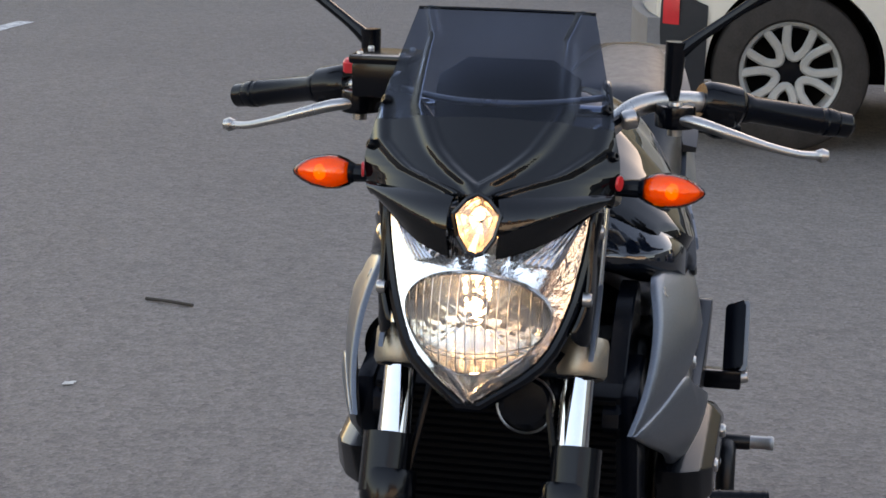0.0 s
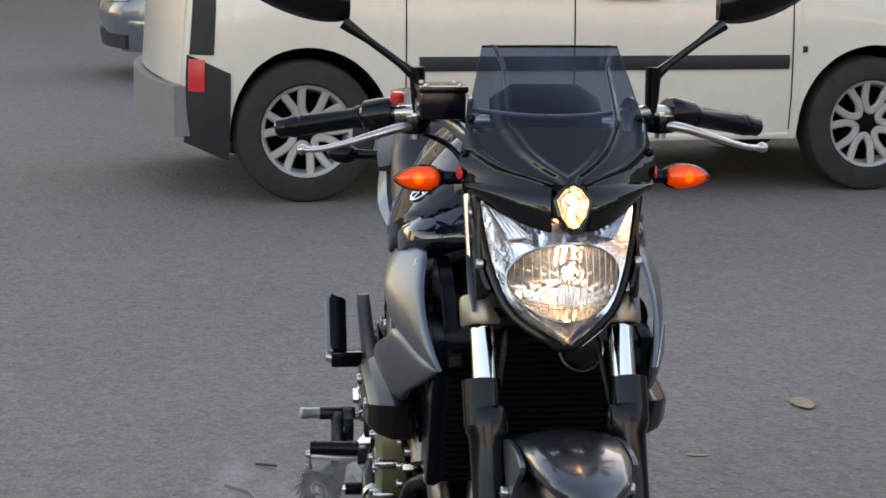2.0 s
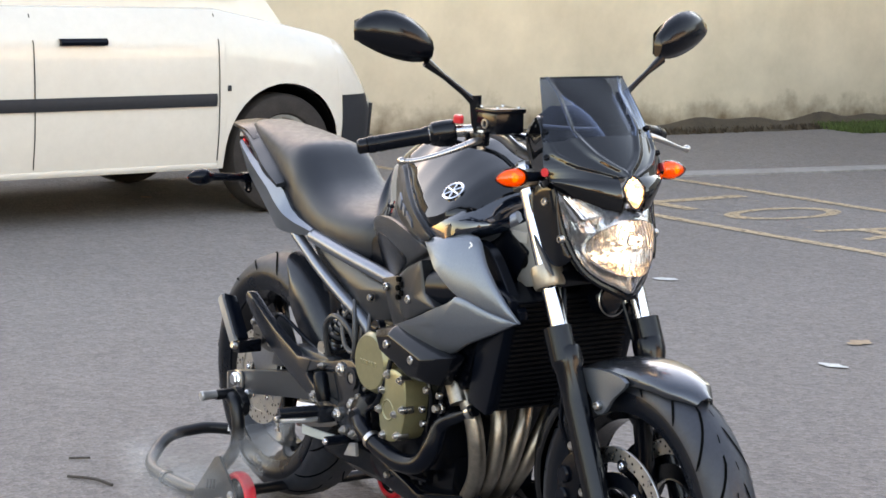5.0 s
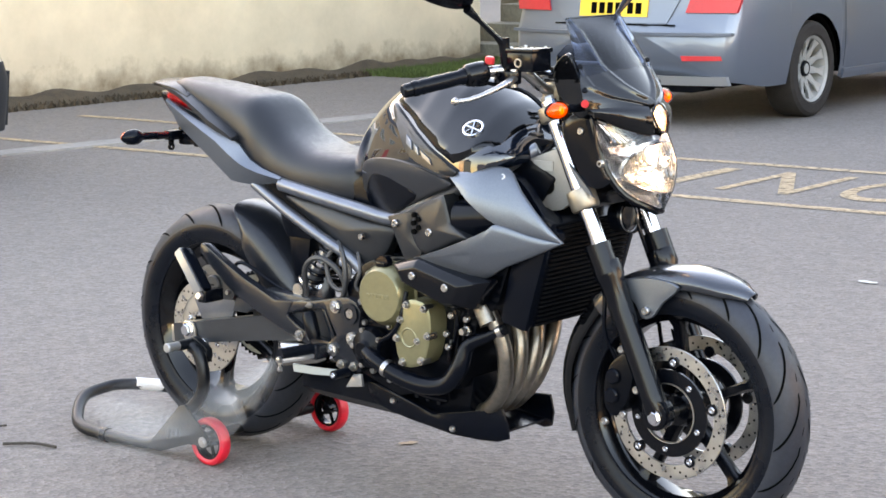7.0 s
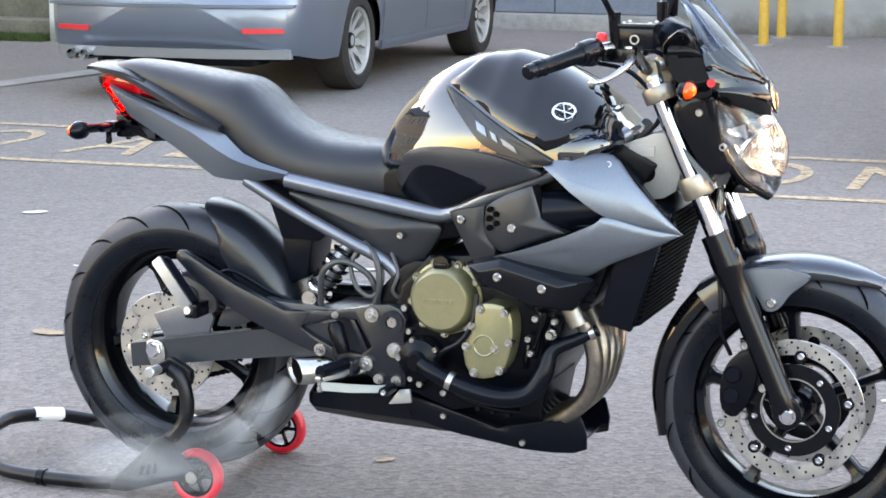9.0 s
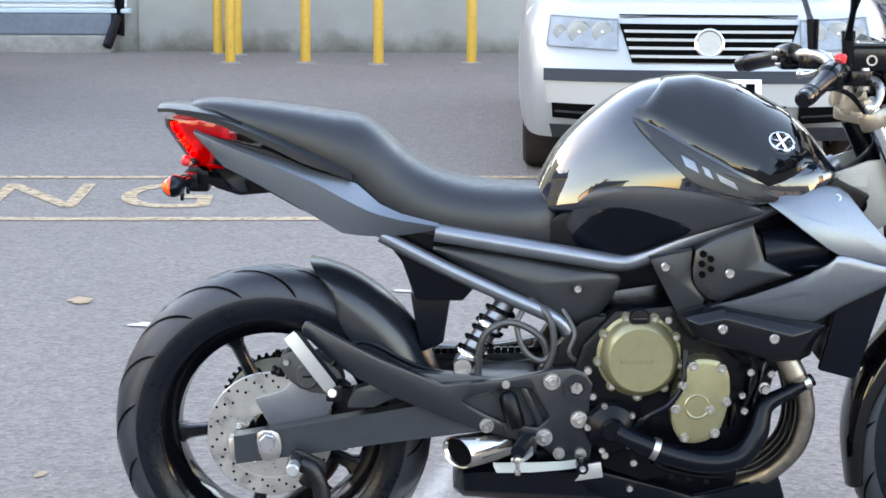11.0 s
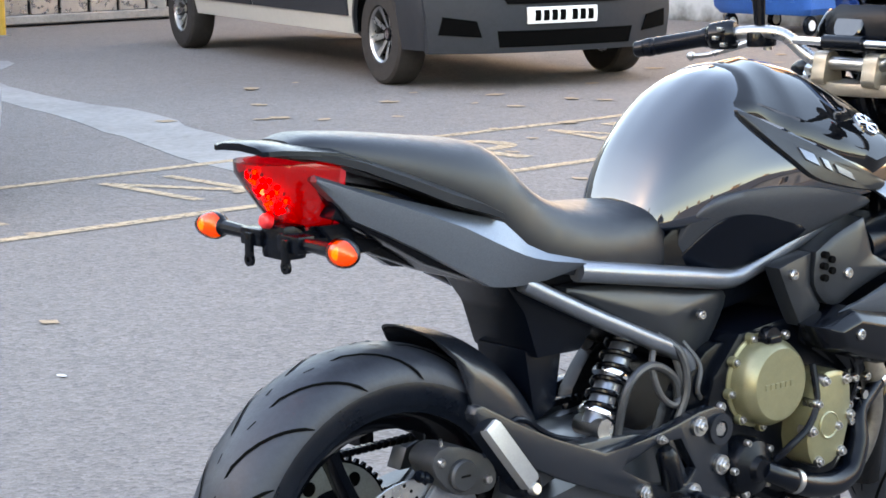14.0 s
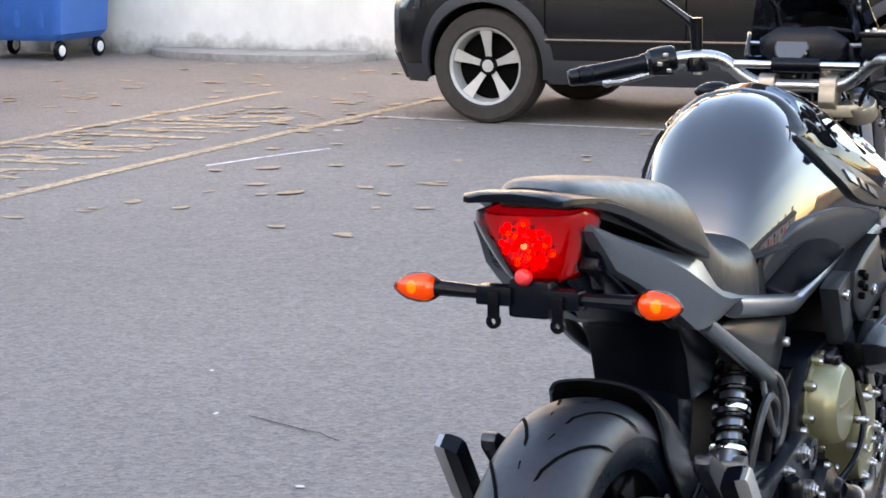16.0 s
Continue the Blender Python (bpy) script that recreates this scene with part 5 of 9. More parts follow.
part("air_box", prism([(0.45, 0.70), (0.60, 0.60), (0.72, 0.62), (1.05, 0.66), (1.15, 0.80), (1.05, 0.85), (0.60, 0.79)], -0.10, 0.10, "xz", 0.01), DARK, bike)
part("battery_tray", prism([(0.36, 0.70), (0.50, 0.58), (0.58, 0.54), (0.62, 0.62), (0.60, 0.75)], -0.085, 0.085, "xz", 0.01), DARK, bike)
both("frame_plate", prism(smooth_outline([(0.52, 0.47), (0.60, 0.56), (0.66, 0.56), (0.64, 0.47), (0.62, 0.36), (0.56, 0.33), (0.50, 0.38)], 3), -0.135, -0.10, "xz", 0.006), DARK, bike)
# engine
part("crankcase", prism([(0.56, 0.40), (0.60, 0.52), (0.66, 0.585), (0.80, 0.60), (0.95, 0.56), (0.968, 0.47), (0.945, 0.37), (0.90, 0.29), (0.72, 0.25), (0.60, 0.29)], -0.155, 0.155, "xz", 0.012), DARK, bike, "black engine castings")
part("cylinder_block", prism([(0.80, 0.55), (0.83, 0.66), (0.88, 0.73), (1.02, 0.75), (1.075, 0.62), (1.03, 0.50), (0.95, 0.46)], -0.165, 0.165, "xz", 0.01), DARK, bike)
for k in range(6):
    d = 0.022 * k
    part("cooling_rib", prism([(0.86 + d * 0.25, 0.535 + d), (1.03 + d * 0.3, 0.505 + d), (1.032 + d * 0.3, 0.512 + d), (0.862 + d * 0.25, 0.542 + d)], -0.172, 0.172, "xz", 0), DARK, bike)
clutch = Vector((0.706, 0, 0.500))
cover = part("clutch_cover", lathe([(0, 0.205), (0.060, 0.205), (0.063, 0.203), (0.070, 0.190), (0.073, 0.184), (0.074, 0.160), (0.080, 0.158), (0.081, 0.135), (0, 0.135)], clutch, (0, -1, 0), 48), OLIVE, bike, "olive gold clutch cover")
for k in range(9):
    a = 0.5 + 2 * math.pi * k / 9
    c = clutch + Vector((math.cos(a) * 0.078, -0.155, math.sin(a) * 0.078))
    part("cover_lug", lathe([(0, 0.012), (0.009, 0.012), (0.0095, 0.008), (0.0095, -0.01), (0, -0.01)], c, (0, -1, 0), 14), OLIVE, cover)
    part("cover_bolt", bolt(c + Vector((0, -0.011, 0)), r=0.0065, h=0.006), ALLOY, cover)
part("oil_filler", join(lathe([(0, 0.018), (0.018, 0.018), (0.02, 0.014), (0.02, 0), (0, 0)], (0.704, -0.172, 0.574), (0, -1, 0.1), 18), block((0.690, -0.196, 0.568), (0.718, -0.186, 0.580), 0.003)), SATIN, bike, "black oil filler cap")
for k, (x0, w) in enumerate(((0.668, 0.009), (0.680, 0.009), (0.692, 0.009), (0.704, 0.009), (0.716, 0.009), (0.728, 0.009))):
    part("cast_bar", block((x0, -0.2065, 0.494), (x0 + w, -0.204, 0.504), 0.0008, 1), OLIVE, cover)
PICK = [(0.792, 0.497), (0.832, 0.505), (0.872, 0.492), (0.882, 0.445), (0.872, 0.395), (0.852, 0.358), (0.808, 0.343), (0.772, 0.352), (0.755, 0.395), (0.768, 0.450)]
pick = part("pickup_cover", panel(smooth_outline([(0.822 + 0.86 * (x - 0.822), z) for x, z in PICK], 2), lambda x, z: -0.212, 0.06, 0.006, (1.0, 0.93, 0.88, 0.5, 0.2)), OLIVE, bike, "olive gold crankshaft cover", 40)
part("cover_ring", lathe([(0.019, 0.219), (0.022, 0.221), (0.025, 0.219), (0.022, 0.214)], (0.812, 0, 0.415), (0, -1, 0), 28, True), OLIVE, pick)
for x, z in ((0.800, 0.492), (0.862, 0.488), (0.874, 0.425), (0.850, 0.364), (0.784, 0.355), (0.764, 0.410), (0.778, 0.455), (0.838, 0.410)):
    x = 0.822 + 0.86 * (x - 0.822)
    part("cover_bolt", join(lathe([(0, 0.008), (0.009, 0.008), (0.01, 0.004), (0.01, -0.02), (0, -0.02)], (x, -0.212, z), (0, -1, 0), 12), bolt((x, -0.22, z), r=0.0065)), ALLOY, pick)
part("water_pump", lathe([(0, 0.215), (0.018, 0.215), (0.024, 0.205), (0.045, 0.195), (0.05, 0.185), (0.05, 0.13), (0, 0.13)], (0.655, 0, 0.365), (0, -1, 0), 28), DARK, bike, "black water pump housing")
for a in (0.6, 1.9, 3.1, 4.3, 5.5):
    part("pump_bolt", bolt((0.655 + 0.046 * math.cos(a), -0.192, 0.365 + 0.046 * math.sin(a)), r=0.0065), ALLOY, bike)
part("water_hose", tube([(0.665, -0.205, 0.362), (0.70, -0.212, 0.345), (0.765, -0.208, 0.318), (0.84, -0.2, 0.302), (0.90, -0.19, 0.312), (0.932, -0.18, 0.355), (0.948, -0.168, 0.405), (1.0, -0.155, 0.432), (1.04, -0.145, 0.452)],
                        [0.017, 0.018, 0.021, 0.022, 0.022, 0.022, 0.017, 0.0135, 0.013], 14, 5), MATTE, bike, "thick black water hose", 60)
for q, w, r in (((0.735, -0.211, 0.331), (1, 0.02, -0.4), 0.0215), ((1.028, -0.148, 0.446), (1, 0.2, 0.45), 0.0155)):
    part("hose_clip", lathe([(r - 0.003, -0.006), (r, -0.006), (r, 0.006), (r - 0.003, 0.006)], q, w, 24, True), ALLOY, bike, "steel hose clip")
part("starter_cable", tube([(0.79, -0.20, 0.52), (0.785, -0.215, 0.46), (0.76, -0.218, 0.42), (0.72, -0.215, 0.395), (0.70, -0.20, 0.37)], 0.006, 8), MATTE, bike)
part("thermostat", lathe([(0, 0.0), (0.026, 0.0), (0.026, 0.012), (0.021, 0.014), (0.021, 0.078), (0, 0.078)], (0.966, -0.158, 0.530), (0.5, -0.03, -0.9), 22), HEADER, bike, "bright steel elbow on the cylinder head")
part("sump", prism([(0.62, 0.30), (0.92, 0.32), (0.90, 0.22), (0.70, 0.20)], -0.11, 0.11, "xz", 0.012), DARK, bike)
both("engine_mount", prism([(0.80, 0.58), (0.86, 0.60), (0.95, 0.57), (0.97, 0.50), (0.90, 0.49)], -0.185, -0.16, "xz", 0.006), DARK, bike)
for q in ((0.90, -0.187, 0.43), (0.915, -0.187, 0.475), (0.93, -0.187, 0.52), (0.905, -0.187, 0.40), (0.62, -0.16, 0.42), (0.61, -0.16, 0.47), (0.645, -0.16, 0.305), (0.70, -0.16, 0.29), (0.76, -0.165, 0.57), (0.955, -0.18, 0.47)):
    part("case_bolt", bolt(q, r=0.008), ALLOY, bike)
# small castings, pipes and leads round the covers
for x, z, length, lean in ((0.905, 0.385, 0.11, 0.25), (0.925, 0.40, 0.10, 0.25), (0.885, 0.36, 0.05, 0.1)):
    part("case_rib", tube([(x, -0.158, z), (x + lean * length / 2, -0.164, z + length / 2), (x + lean * length, -0.158, z + length)], 0.006, 8), SATIN, bike)
part("oil_line", tube([(0.885, -0.175, 0.545), (0.915, -0.185, 0.50), (0.925, -0.18, 0.46), (0.905, -0.17, 0.40)], 0.0055, 8), SATIN, bike, "slim black oil line")
part("sensor_lead", tube([(0.845, -0.19, 0.545), (0.885, -0.2, 0.535), (0.93, -0.19, 0.555), (0.965, -0.18, 0.545)], 0.004, 8), SATIN, bike)
part("sensor_plug", block((0.908, -0.196, 0.532), (0.938, -0.172, 0.552), 0.004), MATTE, bike)
for x, z, r in ((0.893, 0.535, 0.007), (0.945, 0.44, 0.009), (0.928, 0.375, 0.006), (0.96, 0.505, 0.007)):
    part("union_bolt", nut((x, -0.168, z), r=r, h=0.02), ALLOY, bike)
for k in range(5):
    x = 0.70 + 0.034 * k
    part("sump_rib", block((x, -0.152, 0.262 - 0.004 * k), (x + 0.012, -0.120, 0.292), 0.003), SATIN, bike)
part("drain_pipe", tube([(0.735, -0.185, 0.30), (0.76, -0.17, 0.283), (0.82, -0.165, 0.268), (0.87, -0.15, 0.262)], 0.007, 8), SATIN, bike)
# exhaust
for y in (-0.128, -0.050, 0.028, 0.106):
    part("header_pipe", tube([(0.975, y - 0.02, 0.52), (1.003, y - 0.018, 0.475), (1.024, y * 0.85 - 0.03, 0.425), (1.03, y * 0.68 - 0.045, 0.37), (1.012, y * 0.52 - 0.052, 0.305), (0.955, y * 0.44 - 0.04, 0.247), (0.89, y * 0.4 - 0.01, 0.222), (0.82, y * 0.4, 0.215)], [0.018, 0.018, 0.0185, 0.019, 0.019, 0.0185, 0.018, 0.018], 16, 5), HEADER, bike, "heat-tinted steel header pipe", 60)
    part("header_flange", lathe([(0.018, 0), (0.027, 0), (0.027, 0.008), (0.023, 0.010), (0.023, 0.03), (0.018, 0.032)], (0.968, y - 0.022, 0.532), (0.5, 0, -0.85), 18, True), HEADER, bike)
part("muffler", loft([[Vector((x, y * w, z0 + (z1 - z0) * (0.5 + 0.5 * s))) for y, s in ((-1, -0.5), (-0.8, -1), (0.8, -1), (1, -0.5), (1, 0.5), (0.8, 1), (-0.8, 1), (-1, 0.5))]
                      for x, w, z0, z1 in ((0.355, 0.10, 0.215, 0.255), (0.375, 0.125, 0.205, 0.275), (0.50, 0.135, 0.198, 0.29), (0.66, 0.13, 0.190, 0.28), (0.76, 0.10, 0.182, 0.24))]), MATTE, bike, "black under-engine silencer box", 40)
PAN = smooth_outline([(0.605, 0.268), (0.66, 0.262), (0.73, 0.245), (0.83, 0.215), (0.92, 0.197), (0.978, 0.245), (0.993, 0.235), (1.0, 0.174), (0.93, 0.166), (0.80, 0.184), (0.72, 0.196), (0.62, 0.222)], 2)
both("belly_pan", panel(PAN, lambda x, z: -0.135 + 0.33 * max(x - 0.87, 0) + 0.25 * max(0.2 - z, 0), 0.006, 0.006), MATTE, bike, "matte black belly pan", 40)
part("belly_floor", prism([(0.72, -0.11), (0.84, -0.115), (0.99, -0.07), (0.99, 0.07), (0.84, 0.115), (0.72, 0.11)], 0.186, 0.192, "xy", 0.002), MATTE, bike)
for q in ((0.695, -0.146, 0.235), (0.872, -0.136, 0.190)):
    both("pan_bolt", bolt(q, r=0.0075), ALLOY, bike)
# leads and the breather loop beside the shock
part("breather_loop", tube([(0.50, -0.118, 0.60), (0.475, -0.135, 0.555), (0.49, -0.142, 0.505), (0.525, -0.14, 0.485), (0.545, -0.13, 0.52), (0.535, -0.12, 0.575)], 0.0055, 8), KNEE, bike, "grey rubber breather hose")
part("loom_lead", tube([(0.56, -0.115, 0.585), (0.585, -0.135, 0.54), (0.575, -0.14, 0.50), (0.60, -0.13, 0.475)], 0.0045, 8), KNEE, bike)
rows = []
for f, r in ((0.0, 0.022), (0.18, 0.028), (0.5, 0.0295), (0.8, 0.030), (0.96, 0.0305), (1.0, 0.0295), (0.99, 0.0268), (0.94, 0.0262)):
    c = Vector((0.475, -0.138, 0.325)).lerp(Vector((0.362, -0.190, 0.316)), f)
    k = min(f / 0.8, 1.0)
    wide = Vector((0.42, -0.9, 0)).lerp(Vector((0.92, -0.70, 0)), k)
    tall = Vector((0, 0, 1)).lerp(Vector((-0.20, 0.10, 1)), k)
    rows.append([c + r * (wide * math.cos(a) + tall * math.sin(a)) for a in (2 * math.pi * q / 28 for q in range(28))])
part("exhaust_tip", loft(rows, caps=False), TIP_STEEL, bike, "slash-cut stainless exhaust tip")
part("exhaust_bore", loft([rows[-1], [p.lerp(Vector((0.44, -0.155, 0.322)), 0.45) for p in rows[-1]]]), GROOVE, bike)
# radiator
core = part("radiator", prism([(1.115, 0.735), (1.190, 0.705), (1.122, 0.465), (1.055, 0.482)], -0.155, 0.155, "xz", 0.005), DARK, bike, "black finned radiator")
for k in range(22):
    s = k / 21
    x, z = 1.190 - 0.066 * s, 0.698 - 0.228 * s
    part("fin", block((x - 0.006, -0.145, z - 0.0022), (x + 0.0045, 0.145, z + 0.0022), 0.0), FIN, core)
both("radiator_tank", prism([(1.11, 0.74), (1.196, 0.71), (1.116, 0.457), (1.046, 0.475)], -0.172, -0.150, "xz", 0.006), MATTE, core)
part("horn_ring", lathe([(0.0325, 0.0), (0.034, 0.0015), (0.0355, 0.0), (0.034, -0.0015)], (1.25, 0.046, 0.706), (1, 0, 0.1), 32, True), ALLOY, bike)
part("horn", lathe([(0, 0.02), (0.026, 0.018), (0.034, 0.008), (0.034, -0.02), (0, -0.02)], (1.232, 0.046, 0.706), (1, 0, 0.1), 28), MATTE, bike)

# ---- bodywork on the flanks ----


def wing_y(x, z):
    return -(0.236 - 2.2 * (z - 0.69) ** 2 - 0.30 * max(x - 1.0, 0) - 0.10 * max(0.88 - x, 0))


WING_TOP = smooth_outline([(0.925, 0.806), (1.0, 0.824), (1.072, 0.826), (1.118, 0.778), (1.168, 0.724), (1.222, 0.668), (1.150, 0.678), (1.070, 0.703), (1.012, 0.742), (0.965, 0.778)], 3, (0, 5))
WING_LOW = smooth_outline([(1.222, 0.668), (1.15, 0.634), (1.08, 0.604), (1.02, 0.572), (0.93, 0.570), (0.85, 0.588), (0.822, 0.604), (0.90, 0.628), (0.985, 0.660), (1.05, 0.690), (1.075, 0.704), (1.15, 0.682)], 3, (0, 6))
both("wing_upper", panel(WING_TOP, wing_y, 0.005, 0.004), GUNMETAL, bike, "gunmetal grey radiator wing", 50)
both("wing_lower", panel(WING_LOW, lambda x, z: wing_y(x, z) - 0.003, 0.006, 0.003), GUNMETAL, bike, "gunmetal grey lower wing blade", 50)
both("wing_bolt", bolt((1.067, -0.183, 0.806), (0.1, -1, 0.5), 0.009), ALLOY, bike)
both("wing_inner", panel(smooth_outline([(1.02, 0.80), (1.09, 0.80), (1.16, 0.72), (1.20, 0.67), (1.10, 0.62), (1.03, 0.66)], 3), lambda x, z: -0.15, 0.02), MATTE, bike)
COWL_FOOT = [(0.770, 0.590), (0.852, 0.615), (1.052, 0.572), (1.005, 0.503), (0.94, 0.500), (0.795, 0.546)]
COWL_EDGE = [(0.782, 0.588), (0.854, 0.606), (1.020, 0.566), (0.992, 0.510), (0.938, 0.506), (0.803, 0.550)]
COWL_FACE = [(0.806, 0.580), (0.856, 0.592), (0.985, 0.559), (0.972, 0.521), (0.934, 0.517), (0.822, 0.553)]
cowl_skin = loft([[Vector((x, y, z)) for x, z in ring] for ring, y in ((COWL_FOOT, -0.180), (COWL_FOOT, -0.214), (COWL_EDGE, -0.236), (COWL_FACE, -0.250))])
bmesh.ops.recalc_face_normals(cowl_skin, faces=cowl_skin.faces)
bmesh.ops.bevel(cowl_skin, geom=list(cowl_skin.edges), offset=0.004, segments=2, affect="EDGES", profile=0.6, clamp_overlap=True)
both("lower_cowl", cowl_skin, SATIN, bike, "satin black lower cowl", 40)
for q in ((0.852, -0.250, 0.570), (0.948, -0.248, 0.552)):
    both("cowl_bolt", bolt(q, r=0.0095), ALLOY, bike)
both("intake_cover", panel(smooth_outline([(0.806, 0.708), (0.85, 0.734), (0.910, 0.757), (0.922, 0.722), (0.932, 0.692), (0.986, 0.664), (0.940, 0.650), (0.886, 0.628), (0.855, 0.614), (0.826, 0.621), (0.802, 0.655)], 3, (0, 2, 4, 5)), lambda x, z: -0.190 - 0.12 * (x - 0.80), 0.05, 0.008, (1.0, 0.94, 0.8, 0.55, 0.25)), PANEL, bike, "matte black intake cover with drilled holes", 40)
for x, z in ((0.818, 0.703), (0.832, 0.694), (0.816, 0.684), (0.833, 0.675), (0.817, 0.664)):
    both("cover_hole", lathe([(0, 0.004), (0.0062, 0.004), (0.0062, -0.01), (0, -0.01)], (x, -0.2005 - 0.09 * (x - 0.81), z), (0, -1, 0), 10), GROOVE, bike)
both("cover_bolt", bolt((0.868, -0.207, 0.667), r=0.0095), ALLOY, bike)
both("bracket_plate", panel(smooth_outline([(0.720, 0.690), (0.76, 0.700), (0.800, 0.708), (0.800, 0.653), (0.826, 0.614), (0.815, 0.600), (0.776, 0.585), (0.757, 0.618), (0.735, 0.66)], 2, (0, 2, 5, 6)), lambda x, z: -0.182, 0.03, 0.005), PANEL, bike, "", 40)
both("bracket_bolt", bolt((0.750, -0.190, 0.676), r=0.0095), ALLOY, bike)
both("intake_duct", lathe([(0.036, 0.0), (0.044, 0.0), (0.044, 0.12), (0.036, 0.12)], (0.93, -0.165, 0.70), (1, 0.1, 0.1), 24, True), MATTE, bike)
both("duct_hose", tube([(0.96, -0.175, 0.672), (1.02, -0.18, 0.678), (1.09, -0.16, 0.674)], 0.010, 10), MATTE, bike)
both("head_plate", prism(smooth_outline([(1.045, 0.818), (1.10, 0.850), (1.178, 0.868), (1.195, 0.80), (1.185, 0.745), (1.13, 0.725), (1.08, 0.755)], 2), -0.092, -0.080, "xz", 0.003), HEAD_PAINT, bike, "pale grey painted frame head plate")
both("head_hole", lathe([(0, 0.003), (0.020, 0.003), (0.020, -0.004), (0, -0.004)], (1.122, -0.092, 0.782), (0, -1, 0), 22), GROOVE, bike)
both("head_sticker", block((1.085, -0.0945, 0.816), (1.14, -0.0915, 0.838), 0.0005, 1), HUBCAP, bike, "pale data sticker")
# rear sets
ARM = [(0.066, 0.553), (0.072, 0.564), (0.084, 0.564), (0.15, 0.527), (0.219, 0.492), (0.333, 0.446), (0.395, 0.4495), (0.372, 0.412), (0.408, 0.391), (0.446, 0.374), (0.456, 0.343), (0.408, 0.354), (0.342, 0.378), (0.247, 0.417), (0.165, 0.459), (0.097, 0.514), (0.07, 0.540)]
both("rearset", prism(ARM, -0.177, -0.152, "xz", 0.005), HANGER, bike, "satin black footrest hanger arm")
both("rearset_plate", prism([(0.36, 0.445), (0.454, 0.4555), (0.50, 0.464), (0.545, 0.475), (0.580, 0.478), (0.603, 0.470), (0.620, 0.447), (0.613, 0.412), (0.619, 0.327), (0.616, 0.297), (0.56, 0.297), (0.518, 0.326), (0.452, 0.342), (0.442, 0.372), (0.514, 0.361), (0.538, 0.381), (0.502, 0.438), (0.445, 0.4375), (0.374, 0.416)], -0.1745, -0.150, "xz", 0.004), HANGER, bike, "open satin black footrest plate")
both("plate_web", prism([(0.515, 0.362), (0.526, 0.37), (0.494, 0.436), (0.482, 0.436)], -0.166, -0.152, "xz", 0.002), HANGER, bike)
for x, z, r in ((0.541, 0.453, 0.013), (0.593, 0.379, 0.013), (0.527, 0.344, 0.013), (0.418, 0.366, 0.011), (0.556, 0.312, 0.009), (0.597, 0.311, 0.009), (0.454, 0.446, 0.006)):
    both("rearset_bolt", join(nut((x, -0.178, z), r=r, h=0.008), bolt((x, -0.186, z), r=r * 0.6, h=0.005)), ALLOY, bike)
both("pivot_cap", lathe([(0.014, 0.0), (0.026, 0.0), (0.026, 0.008), (0.014, 0.008)], (0.588, -0.175, 0.440), (0, -1, 0), 24, True), HANGER, bike)
both("pivot_bolt", lathe([(0, 0.006), (0.012, 0.006), (0.013, 0.0), (0, 0)], (0.588, -0.175, 0.440), (0, -1, 0), 6), ALLOY, bike)
rows = []
for f in (0.0, 0.06, 0.5, 0.94, 1.0):
    c = Vector((0.048, -0.220, 0.548)).lerp(Vector((0.126, -0.224, 0.446)), f)
    k = 0.86 if f in (0.0, 1.0) else 1.0
    across, out = Vector((0.0098, 0, 0.0075)) * k, Vector((0.0, -0.021, 0.006)) * k
    rows.append([c - across - out, c + across - out, c + across * 1.1 + out, c - across * 1.1 + out])
both("passenger_peg", loft([[p + Vector((0, 0.010, 0)) if k > 1 else p for k, p in enumerate(r)] for r in rows]), MATTE, bike, "folded passenger footpeg")
both("peg_plate", loft([[p.lerp((r[0] + r[1] + r[2] + r[3]) / 4, 0.06) if k > 1 else p + (r[3 - k] - p) * 0.55 for k, p in enumerate(r)] for r in rows]), BARE, bike, "bare alloy outer face of the footpeg")
rows = []
for f in (0.03, 0.08, 0.5, 0.92, 0.97):
    c = Vector((0.048, -0.220, 0.548)).lerp(Vector((0.126, -0.224, 0.446)), f) + Vector((0.0115, 0.004, 0.0088))
    k = 0.8 if f in (0.03, 0.97) else 1.0
    rows.append([c + (Vector((0.0045, 0, 0.0034)) * u + Vector((0, -0.017, 0.004)) * v) * k for u, v in ((-1, -1), (0.6, -1), (1, -0.6), (1, 0.6), (0.6, 1), (-1, 1))])
both("peg_rubber", loft(rows), MATTE, bike, "ribbed black rubber pad")
both("peg_pin", lathe([(0, 0.02), (0.008, 0.02), (0.010, 0.016), (0.010, -0.02), (0, -0.02)], (0.128, -0.226, 0.440), (0, -1, 0.2), 16), ALLOY, bike)
both("peg_block", block((0.116, -0.235, 0.424), (0.146, -0.172, 0.456), 0.004), SATIN, bike)
both("rider_peg", tube([(0.494, -0.215, 0.349), (0.473, -0.303, 0.347)], 0.0135, 14, 1), MATTE, bike, "black rubber rider footpeg")
for k in range(5):
    c = Vector((0.490, -0.230, 0.3487)).lerp(Vector((0.4745, -0.296, 0.3472)), k / 4)
    both("peg_rib", lathe([(0.0125, -0.003), (0.0143, -0.002), (0.0143, 0.002), (0.0125, 0.003)], c, (0.2, 1, 0), 14, True), MATTE, bike)
both("peg_blade", prism([(0.505, -0.205), (0.504, -0.25), (0.484, -0.303), (0.460, -0.303), (0.476, -0.25), (0.482, -0.205)], 0.327, 0.337, "xy", 0.003), BARE, bike, "bare alloy underside of the footpeg")
both("peg_end", lathe([(0, 0.010), (0.006, 0.008), (0.0085, 0.0), (0.007, -0.006), (0, -0.008)], (0.472, -0.305, 0.334), (0.1, -1, 0), 16), ALLOY, bike)
